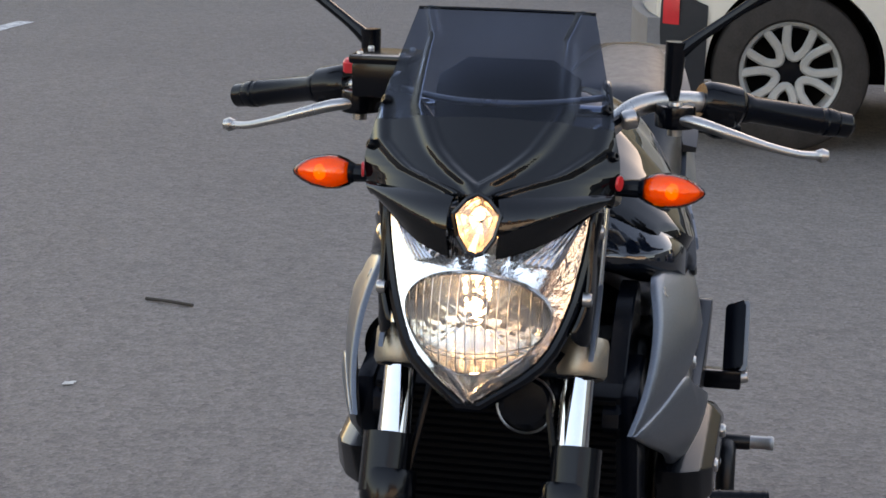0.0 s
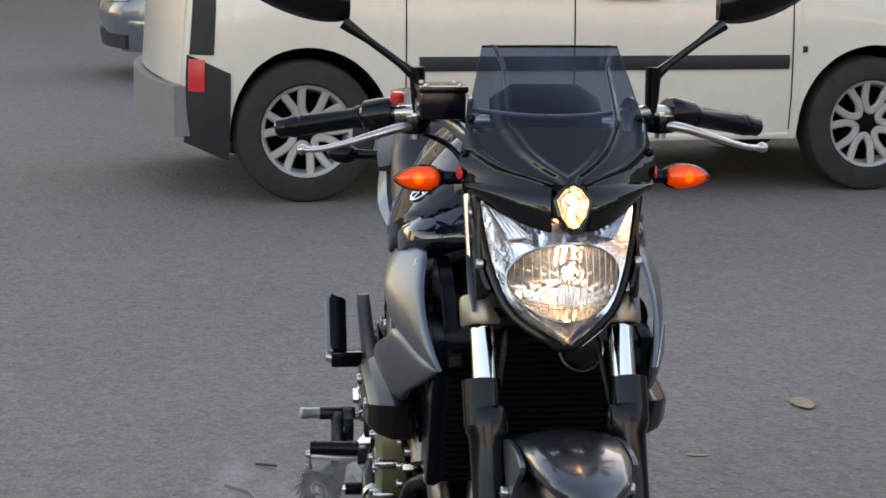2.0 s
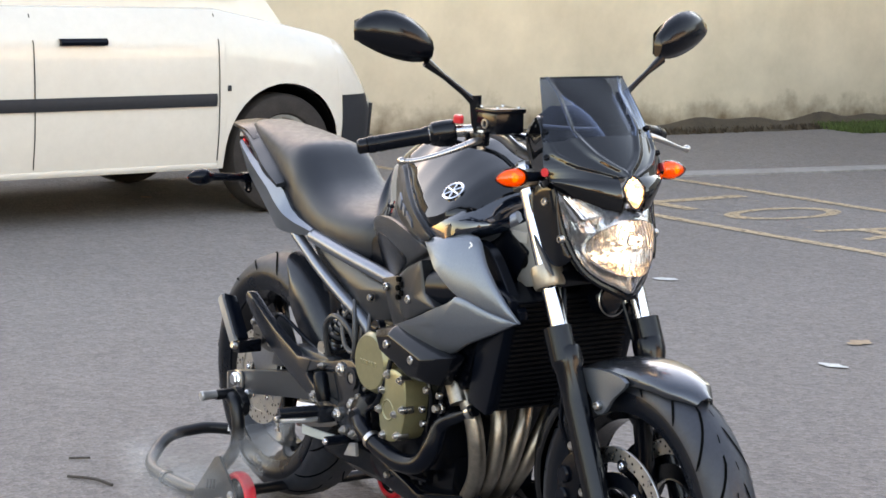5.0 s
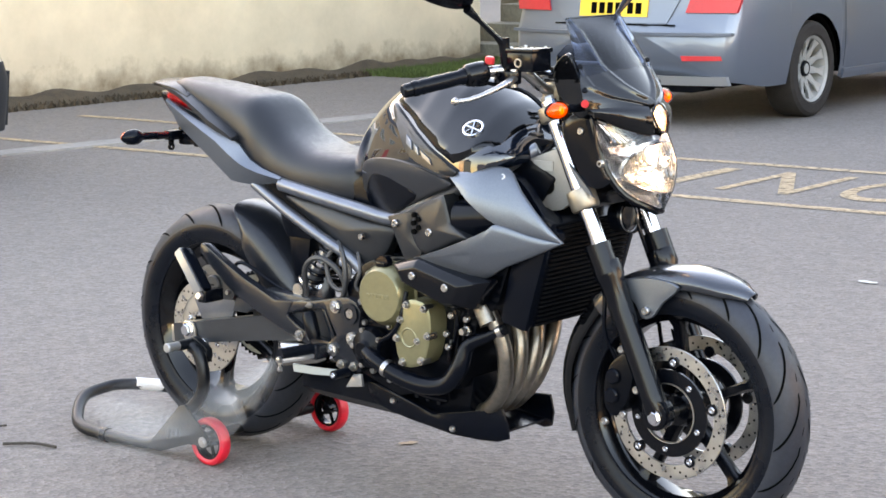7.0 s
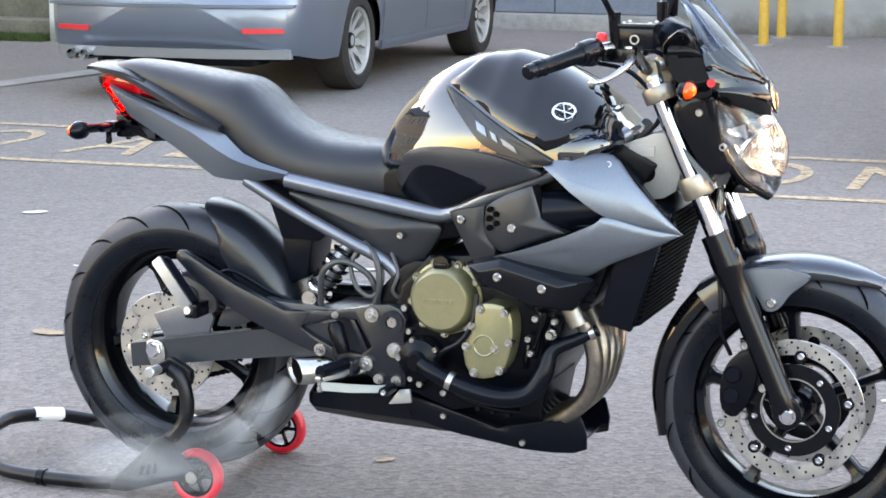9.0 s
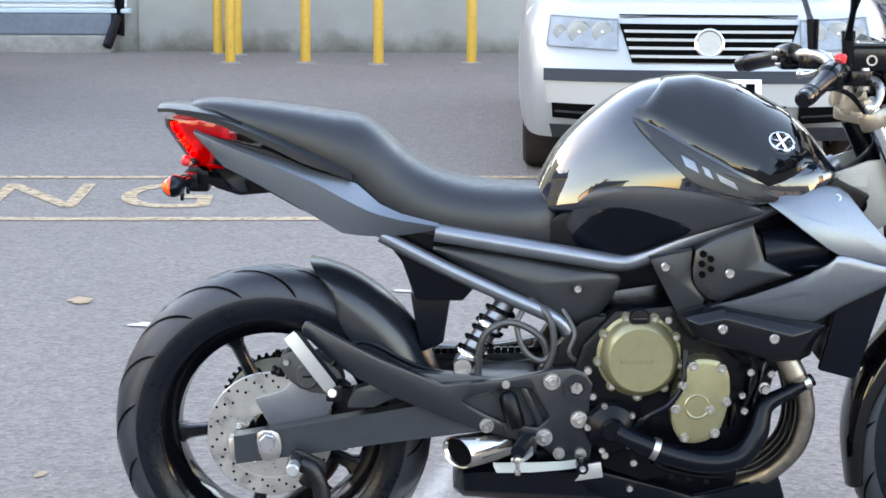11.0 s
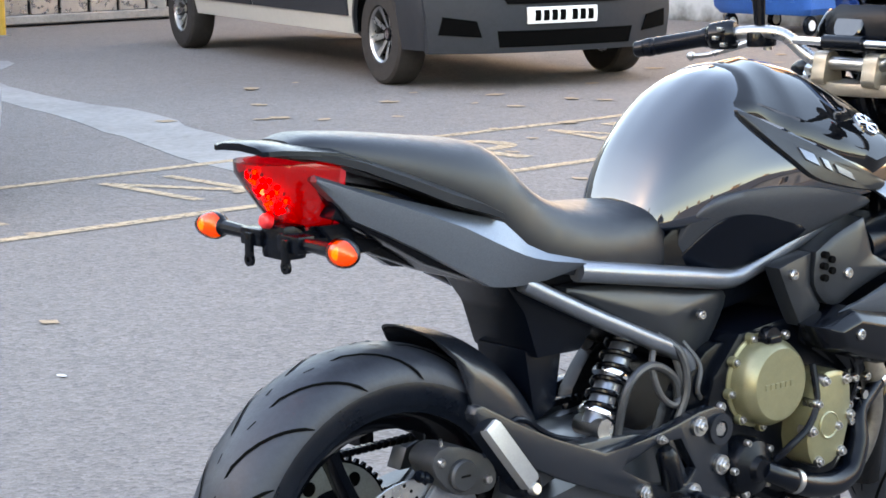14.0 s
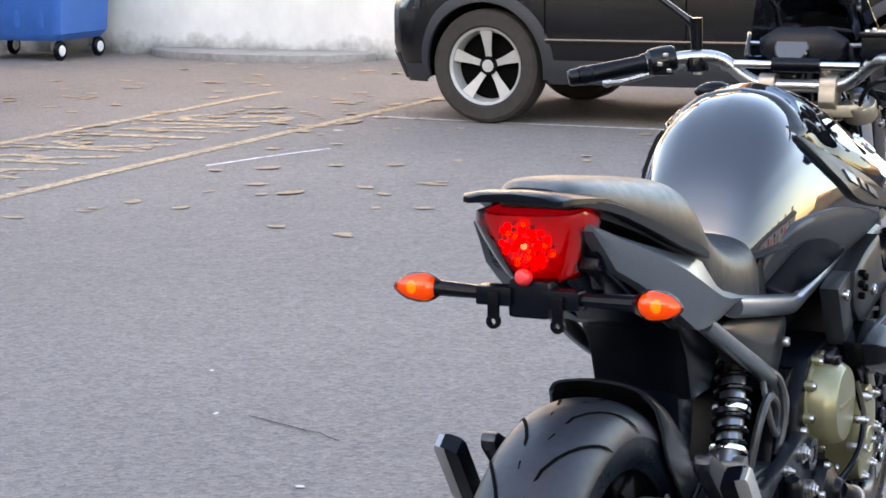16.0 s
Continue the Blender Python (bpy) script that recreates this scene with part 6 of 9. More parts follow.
both("peg_feeler", lathe([(0, 0.026), (0.006, 0.026), (0.0062, 0.018), (0.0038, 0.016), (0.0038, 0), (0, 0)], (0.472, -0.306, 0.332), (0.05, 0, -1), 12), ALLOY, bike)
both("peg_clevis", block((0.478, -0.218, 0.322), (0.512, -0.174, 0.356), 0.004), HANGER, bike)
part("brake_pedal", loft([[Vector((x, y - t, z - h)), Vector((x, y - t, z + h)), Vector((x, y + t, z + h * 0.8)), Vector((x, y + t, z - h * 0.8))] for x, y, z, h, t in ((0.430, -0.214, 0.301, 0.003, 0.003), (0.437, -0.216, 0.295, 0.0095, 0.005), (0.50, -0.212, 0.295, 0.0095, 0.005), (0.56, -0.206, 0.297, 0.0080, 0.005), (0.602, -0.203, 0.302, 0.008, 0.005))]), PEDAL, bike, "pale painted brake pedal blade", 30)
part("pedal_pad", tube([(0.597, -0.200, 0.302), (0.597, -0.250, 0.302)], 0.0115, 14, 1), MATTE, bike, "black rubber pedal pad")
part("pad_bolt", bolt((0.597, -0.250, 0.302), r=0.007, h=0.005), CHROME, bike)
part("pedal_heel", prism([(0.585, 0.262), (0.64, 0.270), (0.635, 0.30), (0.61, 0.296)], -0.196, -0.186, "xz", 0.003), BARE, bike, "bare alloy pedal pivot")
part("gear_lever", tube([(0.40, 0.205, 0.300), (0.46, 0.21, 0.29), (0.58, 0.21, 0.32)], 0.008, 10, 4), ALLOY, bike)
part("master_cylinder", lathe([(0, 0.0), (0.016, 0.0), (0.018, 0.01), (0.018, 0.06), (0.012, 0.07), (0, 0.07)], (0.475, -0.185, 0.365), (-0.3, 0, 1), 18), DARK, bike)
# shock absorber, carried on the right
a, b = Vector((0.475, -0.085, 0.615)), Vector((0.372, -0.105, 0.468))
part("shock_body", tube([a, a + (b - a) * 0.45, b], [0.017, 0.022, 0.020], 16, 1), TUBE, bike, "grey steel shock absorber body")
coil = []
axis = (b - a).normalized()
u = axis.orthogonal().normalized()
for k in range(70):
    t = 2 * math.pi * k / 11
    coil.append(a + (b - a) * (0.06 + 0.80 * k / 69) + 0.0265 * (math.cos(t) * u + math.sin(t) * axis.cross(u)))
part("shock_spring", tube(coil, 0.0048, 8, 1), SATIN, bike, "black coil spring")
for s in (0.06, 0.50, 0.88):
    part("spring_seat", lathe([(0.014, -0.004), (0.031, -0.004), (0.032, 0.0), (0.031, 0.004), (0.014, 0.004)], a + (b - a) * s, axis, 26, True), CHROME, bike)
part("shock_mount", lathe([(0, 0.03), (0.017, 0.03), (0.017, -0.03), (0, -0.03)], b, (0, 1, 0), 16), ALLOY, bike)
for pts in ([(0.40, -0.13, 0.44), (0.41, -0.145, 0.53), (0.46, -0.145, 0.56), (0.52, -0.14, 0.53), (0.54, -0.13, 0.47)], [(0.50, -0.12, 0.60), (0.535, -0.14, 0.57), (0.545, -0.145, 0.51), (0.525, -0.14, 0.45)]):
    part("brake_hose", tube(pts, 0.007, 8), CASTING, bike, "grey ribbed brake hose")

# ---- headlamp, cowl, controls ----


def span(rows, n=12, lift=0.0, lo=-1.0, hi=1.0):
    """A bowed sheet: each row has its middle (x, z) and its edge (x, y, z)."""
    out = []
    for (cx, cz), (ex, ey, ez) in rows:
        line = []
        for k in range(n + 1):
            s = lo + (hi - lo) * k / n
            f = 1 - abs(s) ** 2.0
            line.append(Vector((ex + (cx - ex) * f + lift, s * ey, ez + (cz - ez) * f)))
        out.append(line)
    return loft(out, closed=False, caps=False)


def thicken(bm, t):
    bmesh.ops.recalc_face_normals(bm, faces=bm.faces)
    bmesh.ops.solidify(bm, geom=list(bm.faces), thickness=t)
    return bm


def finer(rows, per=3):
    mids = curve([(c[0], 0, c[1]) for c, e in rows], per)
    edges = curve([e for c, e in rows], per)
    return [((m.x, m.z), tuple(e)) for m, e in zip(mids, edges)]


LENS = finer([((1.364, 0.905), (1.270, 0.119, 0.945)), ((1.388, 0.868), (1.283, 0.110, 0.885)), ((1.400, 0.828), (1.302, 0.095, 0.826)), ((1.393, 0.782), (1.330, 0.067, 0.775)), ((1.374, 0.736), (1.371, 0.006, 0.737))])


def lens_x(y, z, back=0.0):
    """How far forward the lamp's lens stands at a place on its face."""
    table = sorted((c[1], c[0], e[0], max(e[1], 0.02)) for c, e in LENS)
    cx, ex, ey = (ease(z, [(r[0], r[k]) for r in table]) for k in (1, 2, 3))
    f = min(abs(y) / ey, 1.0)
    return ex + (cx - ex) * (1 - f * f) - back


DEEP = [((c[0] - d, c[1] + 0.006), (e[0] - 0.004, e[1] * 0.985, e[2])) for (c, e), d in zip(LENS, [ease(k / (len(LENS) - 1), [(0, 0.080), (0.25, 0.092), (0.5, 0.088), (0.75, 0.058), (1, 0.004)]) for k in range(len(LENS))])]
headlamp = part("headlamp", thicken(span(DEEP, 16), 0.003), REFLECTOR, bike, "chrome headlamp reflector", 30)
part("lamp_lens", span(LENS, 16), CLEAR, headlamp, "clear headlamp lens", 70).visible_shadow = False
part("lamp_gasket", tube([(e[0] - 0.010, -e[1] - 0.004, e[2] - 0.003) for c, e in LENS] + [(e[0] - 0.010, e[1] + 0.004, e[2] - 0.003) for c, e in reversed(LENS)], 0.0085, 10, 1), SATIN, headlamp)
part("lamp_shell", span([((c[0] - 0.11, c[1]), (e[0] - 0.03, e[1] * 1.03, e[2])) for c, e in LENS]), SATIN, headlamp)
OVAL = (0.083, 0.0555, 0.832)
rows = []
for f, d in ((1.03, 0.010), (1.0, 0.005), (0.94, 0.010), (0.88, 0.0155), (0.82, 0.020), (0.74, 0.025), (0.66, 0.029), (0.57, 0.033), (0.48, 0.037), (0.39, 0.040), (0.30, 0.043), (0.14, 0.046), (0.02, 0.046)):
    ring = []
    for k in range(120):
        a = 2 * math.pi * k / 120
        y, z = OVAL[0] * f * math.cos(a), OVAL[2] + OVAL[1] * f * math.sin(a)
        ring.append(Vector((lens_x(y * 0.98, z) - d - 0.0026 * abs(math.sin(math.pi * y / 0.0105)), y, z)))
    rows.append(ring)
part("reflector_bowl", loft(rows, caps=False), BOWL, headlamp, "stepped oval reflector bowl", 20)
part("bulb", lathe([(0, 0.020), (0.006, 0.018), (0.008, 0.012), (0.008, -0.004), (0.006, -0.012), (0, -0.012)], (1.363, 0.003, 0.846), (1, 0, 0), 16), FILAMENT, headlamp, "glowing headlamp bulb")
part("bulb_shield", lathe([(0.0165, 0.0), (0.0195, 0.0), (0.0185, 0.008), (0.0165, 0.008)], (1.366, 0.003, 0.846), (1, 0, 0), 24, True), CHROME, headlamp)
part("bulb_cap", lathe([(0, 0.003), (0.004, 0.002), (0.0055, -0.006), (0, -0.006)], (1.387, 0.003, 0.846), (1, 0, 0), 14), CHROME, headlamp)
part("lamp_rim", tube([(lens_x(OVAL[0] * math.cos(a), OVAL[2] + OVAL[1] * math.sin(a), 0.004), OVAL[0] * math.cos(a), OVAL[2] + OVAL[1] * math.sin(a)) for a in (2 * math.pi * k / 48 for k in range(49))], 0.0016, 6, 1), CHROME, headlamp)
for k in range(-7, 8):
    y = 0.0108 * k
    h = OVAL[1] * math.sqrt(max(1 - (y / OVAL[0]) ** 2, 0)) * 0.97
    part("flute", tube([(lens_x(y, OVAL[2] + h * j / 3, 0.003), y, OVAL[2] + h * j / 3) for j in (-3, -2, -1, 0, 1, 2, 3)], 0.0006, 4, 1), ALLOY, headlamp)
for z in (-0.036, -0.030):
    w = OVAL[0] * math.sqrt(1 - (z / OVAL[1]) ** 2) * 0.97
    part("flute", tube([(lens_x(w * j / 4, OVAL[2] + z, 0.003), w * j / 4, OVAL[2] + z) for j in range(-4, 5)], 0.0006, 4, 1), ALLOY, headlamp)
for s in (-1, 1):
    for k in range(4):
        y = s * (0.040 + 0.009 * k)
        z = 0.9005 + 0.04 * (y / 0.119) ** 2
        part("lamp_tooth", block((lens_x(y, z, 0.030), y - 0.0014, z - 0.008), (lens_x(y, z, 0.012), y + 0.0014, z + 0.004), 0.0005, 1), DARK, headlamp)
    # pressed shards in the reflector's upper corners
    for k in range(6):
        f = k / 5
        root = Vector((0, s * (0.050 + 0.006 * k), 0.893 - 0.010 * f))
        top = Vector((0, s * (0.082 + 0.0058 * k), 0.918 + 0.016 * f))
        side = Vector((0, s * 0.0030, -0.0022))
        put = lambda q, back: Vector((lens_x(q.y, q.z, back), q.y, q.z))
        part("reflector_shard", loft([[put(root + side * 1.6, 0.034), put(root - side * 1.6, 0.034), put(root, 0.022)], [put((root + top) / 2 + side * 1.3, 0.026), put((root + top) / 2 - side * 1.3, 0.026), put((root + top) / 2, 0.012)], [put(top + side * 0.3, 0.014), put(top - side * 0.3, 0.014), put(top, 0.009)]]), REFLECTOR, headlamp)
# the small position lamp set in the point of the cowl
GEM = [(0.0, 0.032), (0.012, 0.026), (0.026, 0.010), (0.020, -0.013), (0.009, -0.029), (0.0, -0.032), (-0.009, -0.029), (-0.020, -0.013), (-0.026, 0.010), (-0.012, 0.026)]


def gem(f, x):
    return [Vector((1.363 + x + 0.22 * -v * f, 0.004 + u * f, 0.941 + v * f)) for u, v in GEM]


part("position_bowl", loft([gem(1.0, 0.0), gem(0.8, -0.012), gem(0.5, -0.022), gem(0.12, -0.027)], caps=False), BOWL, headlamp, "faceted position lamp reflector", 10)
part("position_bulb", lathe([(0, 0.010), (0.0045, 0.008), (0.0065, 0.0), (0, -0.006)], (1.347, 0.004, 0.949), (1, 0, 0), 14), FILAMENT_SMALL, headlamp, "glowing position bulb")
part("position_lens", loft([gem(1.0, 0.001), gem(0.7, 0.006), gem(0.3, 0.008), gem(0.05, 0.0085)], caps=False), CLEAR, headlamp, "", 20).visible_shadow = False
part("position_rim", join(*[tube([gem(1.04, 0.0)[k], gem(1.04, 0.0)[(k + 1) % 10]], 0.0028, 6, 1) for k in range(10)]), GLOSS, headlamp)

COWL = finer([((1.174, 1.158), (1.184, 0.104, 1.158)), ((1.232, 1.104), (1.218, 0.122, 1.095)), ((1.284, 1.048), (1.246, 0.139, 1.032)), ((1.324, 1.000), (1.262, 0.148, 0.992)), ((1.348, 0.970), (1.270, 0.143, 0.966))], 4)
for s in (-1, 1):
    up = [Vector((1.270 + (1.348 - 1.270) * (1 - u * u), s * 0.143 * u, 0.966 + 0.004 * (1 - u * u))) for u in (1.0, 0.92, 0.85, 0.77, 0.7, 0.62, 0.55, 0.47, 0.4, 0.33, 0.26, 0.17)]
    dn = [Vector((1.274 + (1.370 - 1.274) * (1 - u * u), s * 0.123 * u, 0.943 - 0.041 * (1 - u * u))) for u in (1.0, 0.92, 0.85, 0.77, 0.7, 0.62, 0.55, 0.47, 0.4, 0.33, 0.27, 0.22)]
    rows = [[p.lerp(q, f) + math.sin(math.pi * f ** 0.8) * Vector((0.011, s * 0.004, 0.002)) for p, q in zip(up, dn)] for f in (0.0, 0.1, 0.22, 0.36, 0.5, 0.66, 0.83, 1.0)]
    part("cowl_lip", thicken(loft(rows, closed=False, caps=False), 0.004), GLOSS, bike, "gloss black lip above the headlamp", 60)



def on_cowl(row, s, lift=0.003):
    r = min(max(row, 0), len(COWL) - 1.001)
    k = int(r)
    (c0, e0), (c1, e1) = COWL[k], COWL[k + 1]
    f = r - k
    cx, cz = c0[0] + (c1[0] - c0[0]) * f, c0[1] + (c1[1] - c0[1]) * f
    ex, ey, ez = (e0[i] + (e1[i] - e0[i]) * f for i in range(3))
    g = 1 - s * s
    return Vector((ex + (cx - ex) * g + lift, s * ey, ez + (cz - ez) * g + lift * 0.6))


RIDGES = ([(0.0, 0.86), (2, 0.70), (7, 0.62), (10.5, 0.40), (14.5, 0.06), (16, 0.0)], [(6.5, 1.05), (7, 0.98), (10, 0.88), (13, 0.60), (15.5, 0.22), (16, 0.15)])


def cowl_rows(first, last):
    """The cowl's skin, with its two pairs of pressed ridges."""
    rows = []
    for k in range(int((last - first) * 4) + 1):
        r = first + k / 4
        line = []
        for j in range(161):
            s = -1 + j / 80
            up = 0.0
            for table, height, wide in ((RIDGES[0], 0.0052, 0.12), (RIDGES[1], 0.0042, 0.10)):
                if r >= table[0][0]:
                    up = max(up, height * math.cos(math.pi / 2 * min(1.0, abs(abs(s) - ease(r, table)) / wide)) ** 2)
            line.append(on_cowl(r, s, up))
        rows.append(line)
    return loft(rows, closed=False, caps=False)


part("windscreen", thicken(cowl_rows(0, 8), 0.003), SMOKED, bike, "smoked plastic windscreen", 70).visible_shadow = False
part("nose_cowl", thicken(cowl_rows(8, 16), 0.004), GLOSS, bike, "gloss black nose cowl", 70)
for s in (-1, 1):
    for row in (6.5, 10.5):
        part("screen_bolt", bolt(on_cowl(row, 0.965 * s, 0.002), (0.45, 0.8 * s, 0.4), 0.006, 0.004), DARK, bike)
part("screen_rim", tube([on_cowl(0, s / 10, 0.0) for s in range(-10, 11)], 0.0022, 6, 1), SATIN, bike)
both("red_roundel", lathe([(0, 0.0025), (0.0085, 0.0025), (0.009, 0.0), (0, 0)], (1.268, -0.1475, 0.978), (0.3, -1, 0), 20), RED_PLASTIC, bike, "small red roundel sticker")
both("cowl_side", panel(smooth_outline([(1.160, 1.05), (1.205, 1.085), (1.235, 1.05), (1.258, 1.0), (1.268, 0.955), (1.235, 0.945), (1.20, 0.97), (1.17, 1.0)], 3), lambda x, z: -0.118 - 0.28 * max(x - 1.18, 0) + 0.0 * z, 0.006), GLOSS, bike, "", 50)
both("lamp_bracket", panel(smooth_outline([(1.185, 0.925), (1.225, 0.952), (1.268, 0.948), (1.281, 0.885), (1.296, 0.832), (1.305, 0.805), (1.285, 0.79), (1.25, 0.80), (1.21, 0.86)], 3), lambda x, z: -0.121 + 0.9 * max(x - 1.290, 0), 0.003, 0.003), SATIN, bike, "satin black headlamp side bracket", 50)
for q in ((1.240, -0.124, 0.915), (1.289, -0.119, 0.846)):
    both("bracket_bolt", bolt(q, r=0.0085), ALLOY, bike)
both("bracket_vane", panel([(1.205, 0.845), (1.26, 0.79), (1.275, 0.77), (1.245, 0.785), (1.215, 0.825)], lambda x, z: -0.125, 0.004), GUNMETAL, bike)
clocks = part("instrument_pod", loft([[Vector((x, y * w, z + h * s)) for y, s in ((-1, -0.4), (-0.7, -1), (0.7, -1), (1, -0.4), (1, 0.4), (0.6, 1), (-0.6, 1), (-1, 0.4))] for x, z, w, h in ((1.135, 1.058, 0.075, 0.026), (1.145, 1.062, 0.085, 0.036), (1.19, 1.042, 0.082, 0.036), (1.215, 1.03, 0.06, 0.024))]), MATTE, bike, "black instrument pod behind the screen", 40)
part("dial", lathe([(0, 0.003), (0.03, 0.003), (0.033, 0.0), (0, 0)], (1.133, 0.02, 1.062), (-1, 0, 0.5), 28), WINDOW, clocks)
part("cluster_stay", tube([(1.16, 0, 0.95), (1.19, 0, 1.03)], 0.02, 12, 1), MATTE, bike)
part("screen_stay", tube([(1.20, -0.125, 1.065), (1.235, -0.06, 1.06), (1.24, 0.0, 1.058), (1.235, 0.06, 1.06), (1.20, 0.125, 1.065)], 0.004, 8, 4), ALLOY, bike)

# handlebar
half = [(0.972, -0.372, 1.014), (1.022, -0.272, 1.034), (1.068, -0.190, 1.046), (1.098, -0.145, 1.040), (1.112, -0.105, 1.008), (1.116, -0.07, 0.994)]
bar = half + [(1.116, 0, 0.993)] + [(x, -y, z) for x, y, z in reversed(half)]
handle = part("handlebar", tube(bar, 0.0125, 14, 5), ALLOY, bike, "silver tubular handlebar", 60)
part("cross_brace", tube([(1.098, -0.118, 1.032), (1.098, 0.118, 1.032)], 0.0075, 12, 1), CHROME, handle)
part("brace_pad", tube([(1.098, -0.045, 1.032), (1.098, 0.045, 1.032)], 0.014, 14, 1), MATTE, handle)
for y in (-0.058, 0.058):
    part("bar_riser", join(prism(smooth_outline([(1.094, 0.955), (1.142, 0.955), (1.138, 0.99), (1.13, 1.012), (1.104, 1.012), (1.096, 0.99)], 3), y - 0.016, y + 0.016, "xz", 0.004)), BRONZE, handle, "grey cast bar riser")
way_r = (Vector(half[0]) - Vector(half[1])).normalized()
tip = Vector(half[0])
both("grip", lathe([(0.0, -0.002), (0.0165, -0.002), (0.0178, 0.004), (0.0178, 0.012), (0.0165, 0.014), (0.0165, 0.02), (0.0178, 0.022), (0.0168, 0.03), (0.0165, 0.112), (0.019, 0.118), (0.019, 0.124), (0, 0.124)], tip + way_r * 0.004, -way_r, 24), MATTE, bike, "ribbed black rubber grip")
both("bar_end", lathe([(0, 0.022), (0.012, 0.022), (0.0155, 0.018), (0.016, 0.002), (0.014, 0.0), (0, 0.0)], tip + way_r * 0.006, way_r, 22), SATIN, bike)
sw = tip - way_r * 0.150
both("switch_block", join(lathe([(0, -0.026), (0.021, -0.026), (0.025, -0.02), (0.026, 0.0), (0.025, 0.022), (0.020, 0.028), (0, 0.028)], sw, way_r, 22), block((sw.x - 0.02, sw.y - 0.022, sw.z - 0.028), (sw.x + 0.02, sw.y + 0.022, sw.z + 0.01), 0.008)), SATIN, bike, "black switch housing")
part("kill_switch", lathe([(0, 0.012), (0.008, 0.012), (0.011, 0.008), (0.011, -0.004), (0, -0.004)], (1.058, -0.216, 1.066), (0.15, 0, 1), 18), RED_PLASTIC, bike, "red engine stop switch")
for q in ((1.010, 0.222, 1.052), (1.008, 0.232, 1.036), (1.012, 0.215, 1.024)):
    part("switch_button", block((q[0] - 0.006, q[1] - 0.005, q[2] - 0.004), (q[0] + 0.006, q[1] + 0.005, q[2] + 0.004), 0.002), ALLOY, bike)
both("lever_perch", prism(smooth_outline([(1.05, -0.192), (1.062, -0.172), (1.10, -0.168), (1.125, -0.19), (1.112, -0.215), (1.08, -0.212)], 3), 1.018, 1.046, "xy", 0.006), SATIN, bike)
both("lever", tube([(1.110, -0.190, 1.031), (1.122, -0.222, 1.028), (1.124, -0.258, 1.018), (1.114, -0.302, 1.004), (1.100, -0.338, 0.994), (1.086, -0.362, 0.991)], [0.009, 0.0095, 0.0085, 0.0065, 0.006, 0.006], 12, 5, 0.8), ALLOY, bike, "polished alloy control lever", 60)
both("lever_ball", lathe([(0, -0.009), (0.006, -0.0075), (0.009, 0.0), (0.006, 0.0075), (0, 0.009)], (1.084, -0.367, 0.991), (0, 1, 0), 16), ALLOY, bike)
both("lever_pivot", lathe([(0, 0.02), (0.008, 0.02), (0.009, 0.016), (0.009, -0.02), (0, -0.02)], (1.108, -0.193, 1.030), (0, 0, 1), 14), ALLOY, bike)
tank_ = part("brake_reservoir", join(block((1.084, -0.192, 1.044), (1.158, -0.122, 1.088), 0.006), block((1.081, -0.195, 1.085), (1.161, -0.119, 1.096), 0.004)), SATIN, bike, "square black brake fluid reservoir")
part("sight_glass", lathe([(0.007, 0.003), (0.010, 0.003), (0.010, -0.002), (0.007, -0.002)], (1.12, -0.192, 1.064), (0, -1, 0), 20, True), ALLOY, tank_)
for x in (1.093, 1.149):
    for y in (-0.183, -0.131):
        part("lid_screw", bolt((x, y, 1.096), (0, 0, 1), 0.004, 0.003), ALLOY, tank_)
part("clutch_adjuster", lathe([(0, 0.02), (0.010, 0.02), (0.012, 0.016), (0.012, 0.004), (0.006, 0.0), (0, 0)], (1.115, 0.15, 1.03), (0.4, -1, -0.2), 16), ALLOY, bike)
for k, pts in enumerate(([(1.11, -0.13, 1.045), (1.16, -0.09, 1.02), (1.18, -0.05, 0.94), (1.20, -0.04, 0.80)], [(1.11, 0.13, 1.03), (1.17, 0.10, 1.0), (1.15, 0.09, 0.88), (1.05, 0.10, 0.80)], [(1.02, -0.2, 1.02), (1.10, -0.13, 0.99), (1.15, -0.09, 0.90), (1.06, -0.08, 0.82)])):
    part("control_cable", tube(pts, 0.005, 8, 5), MATTE, bike)
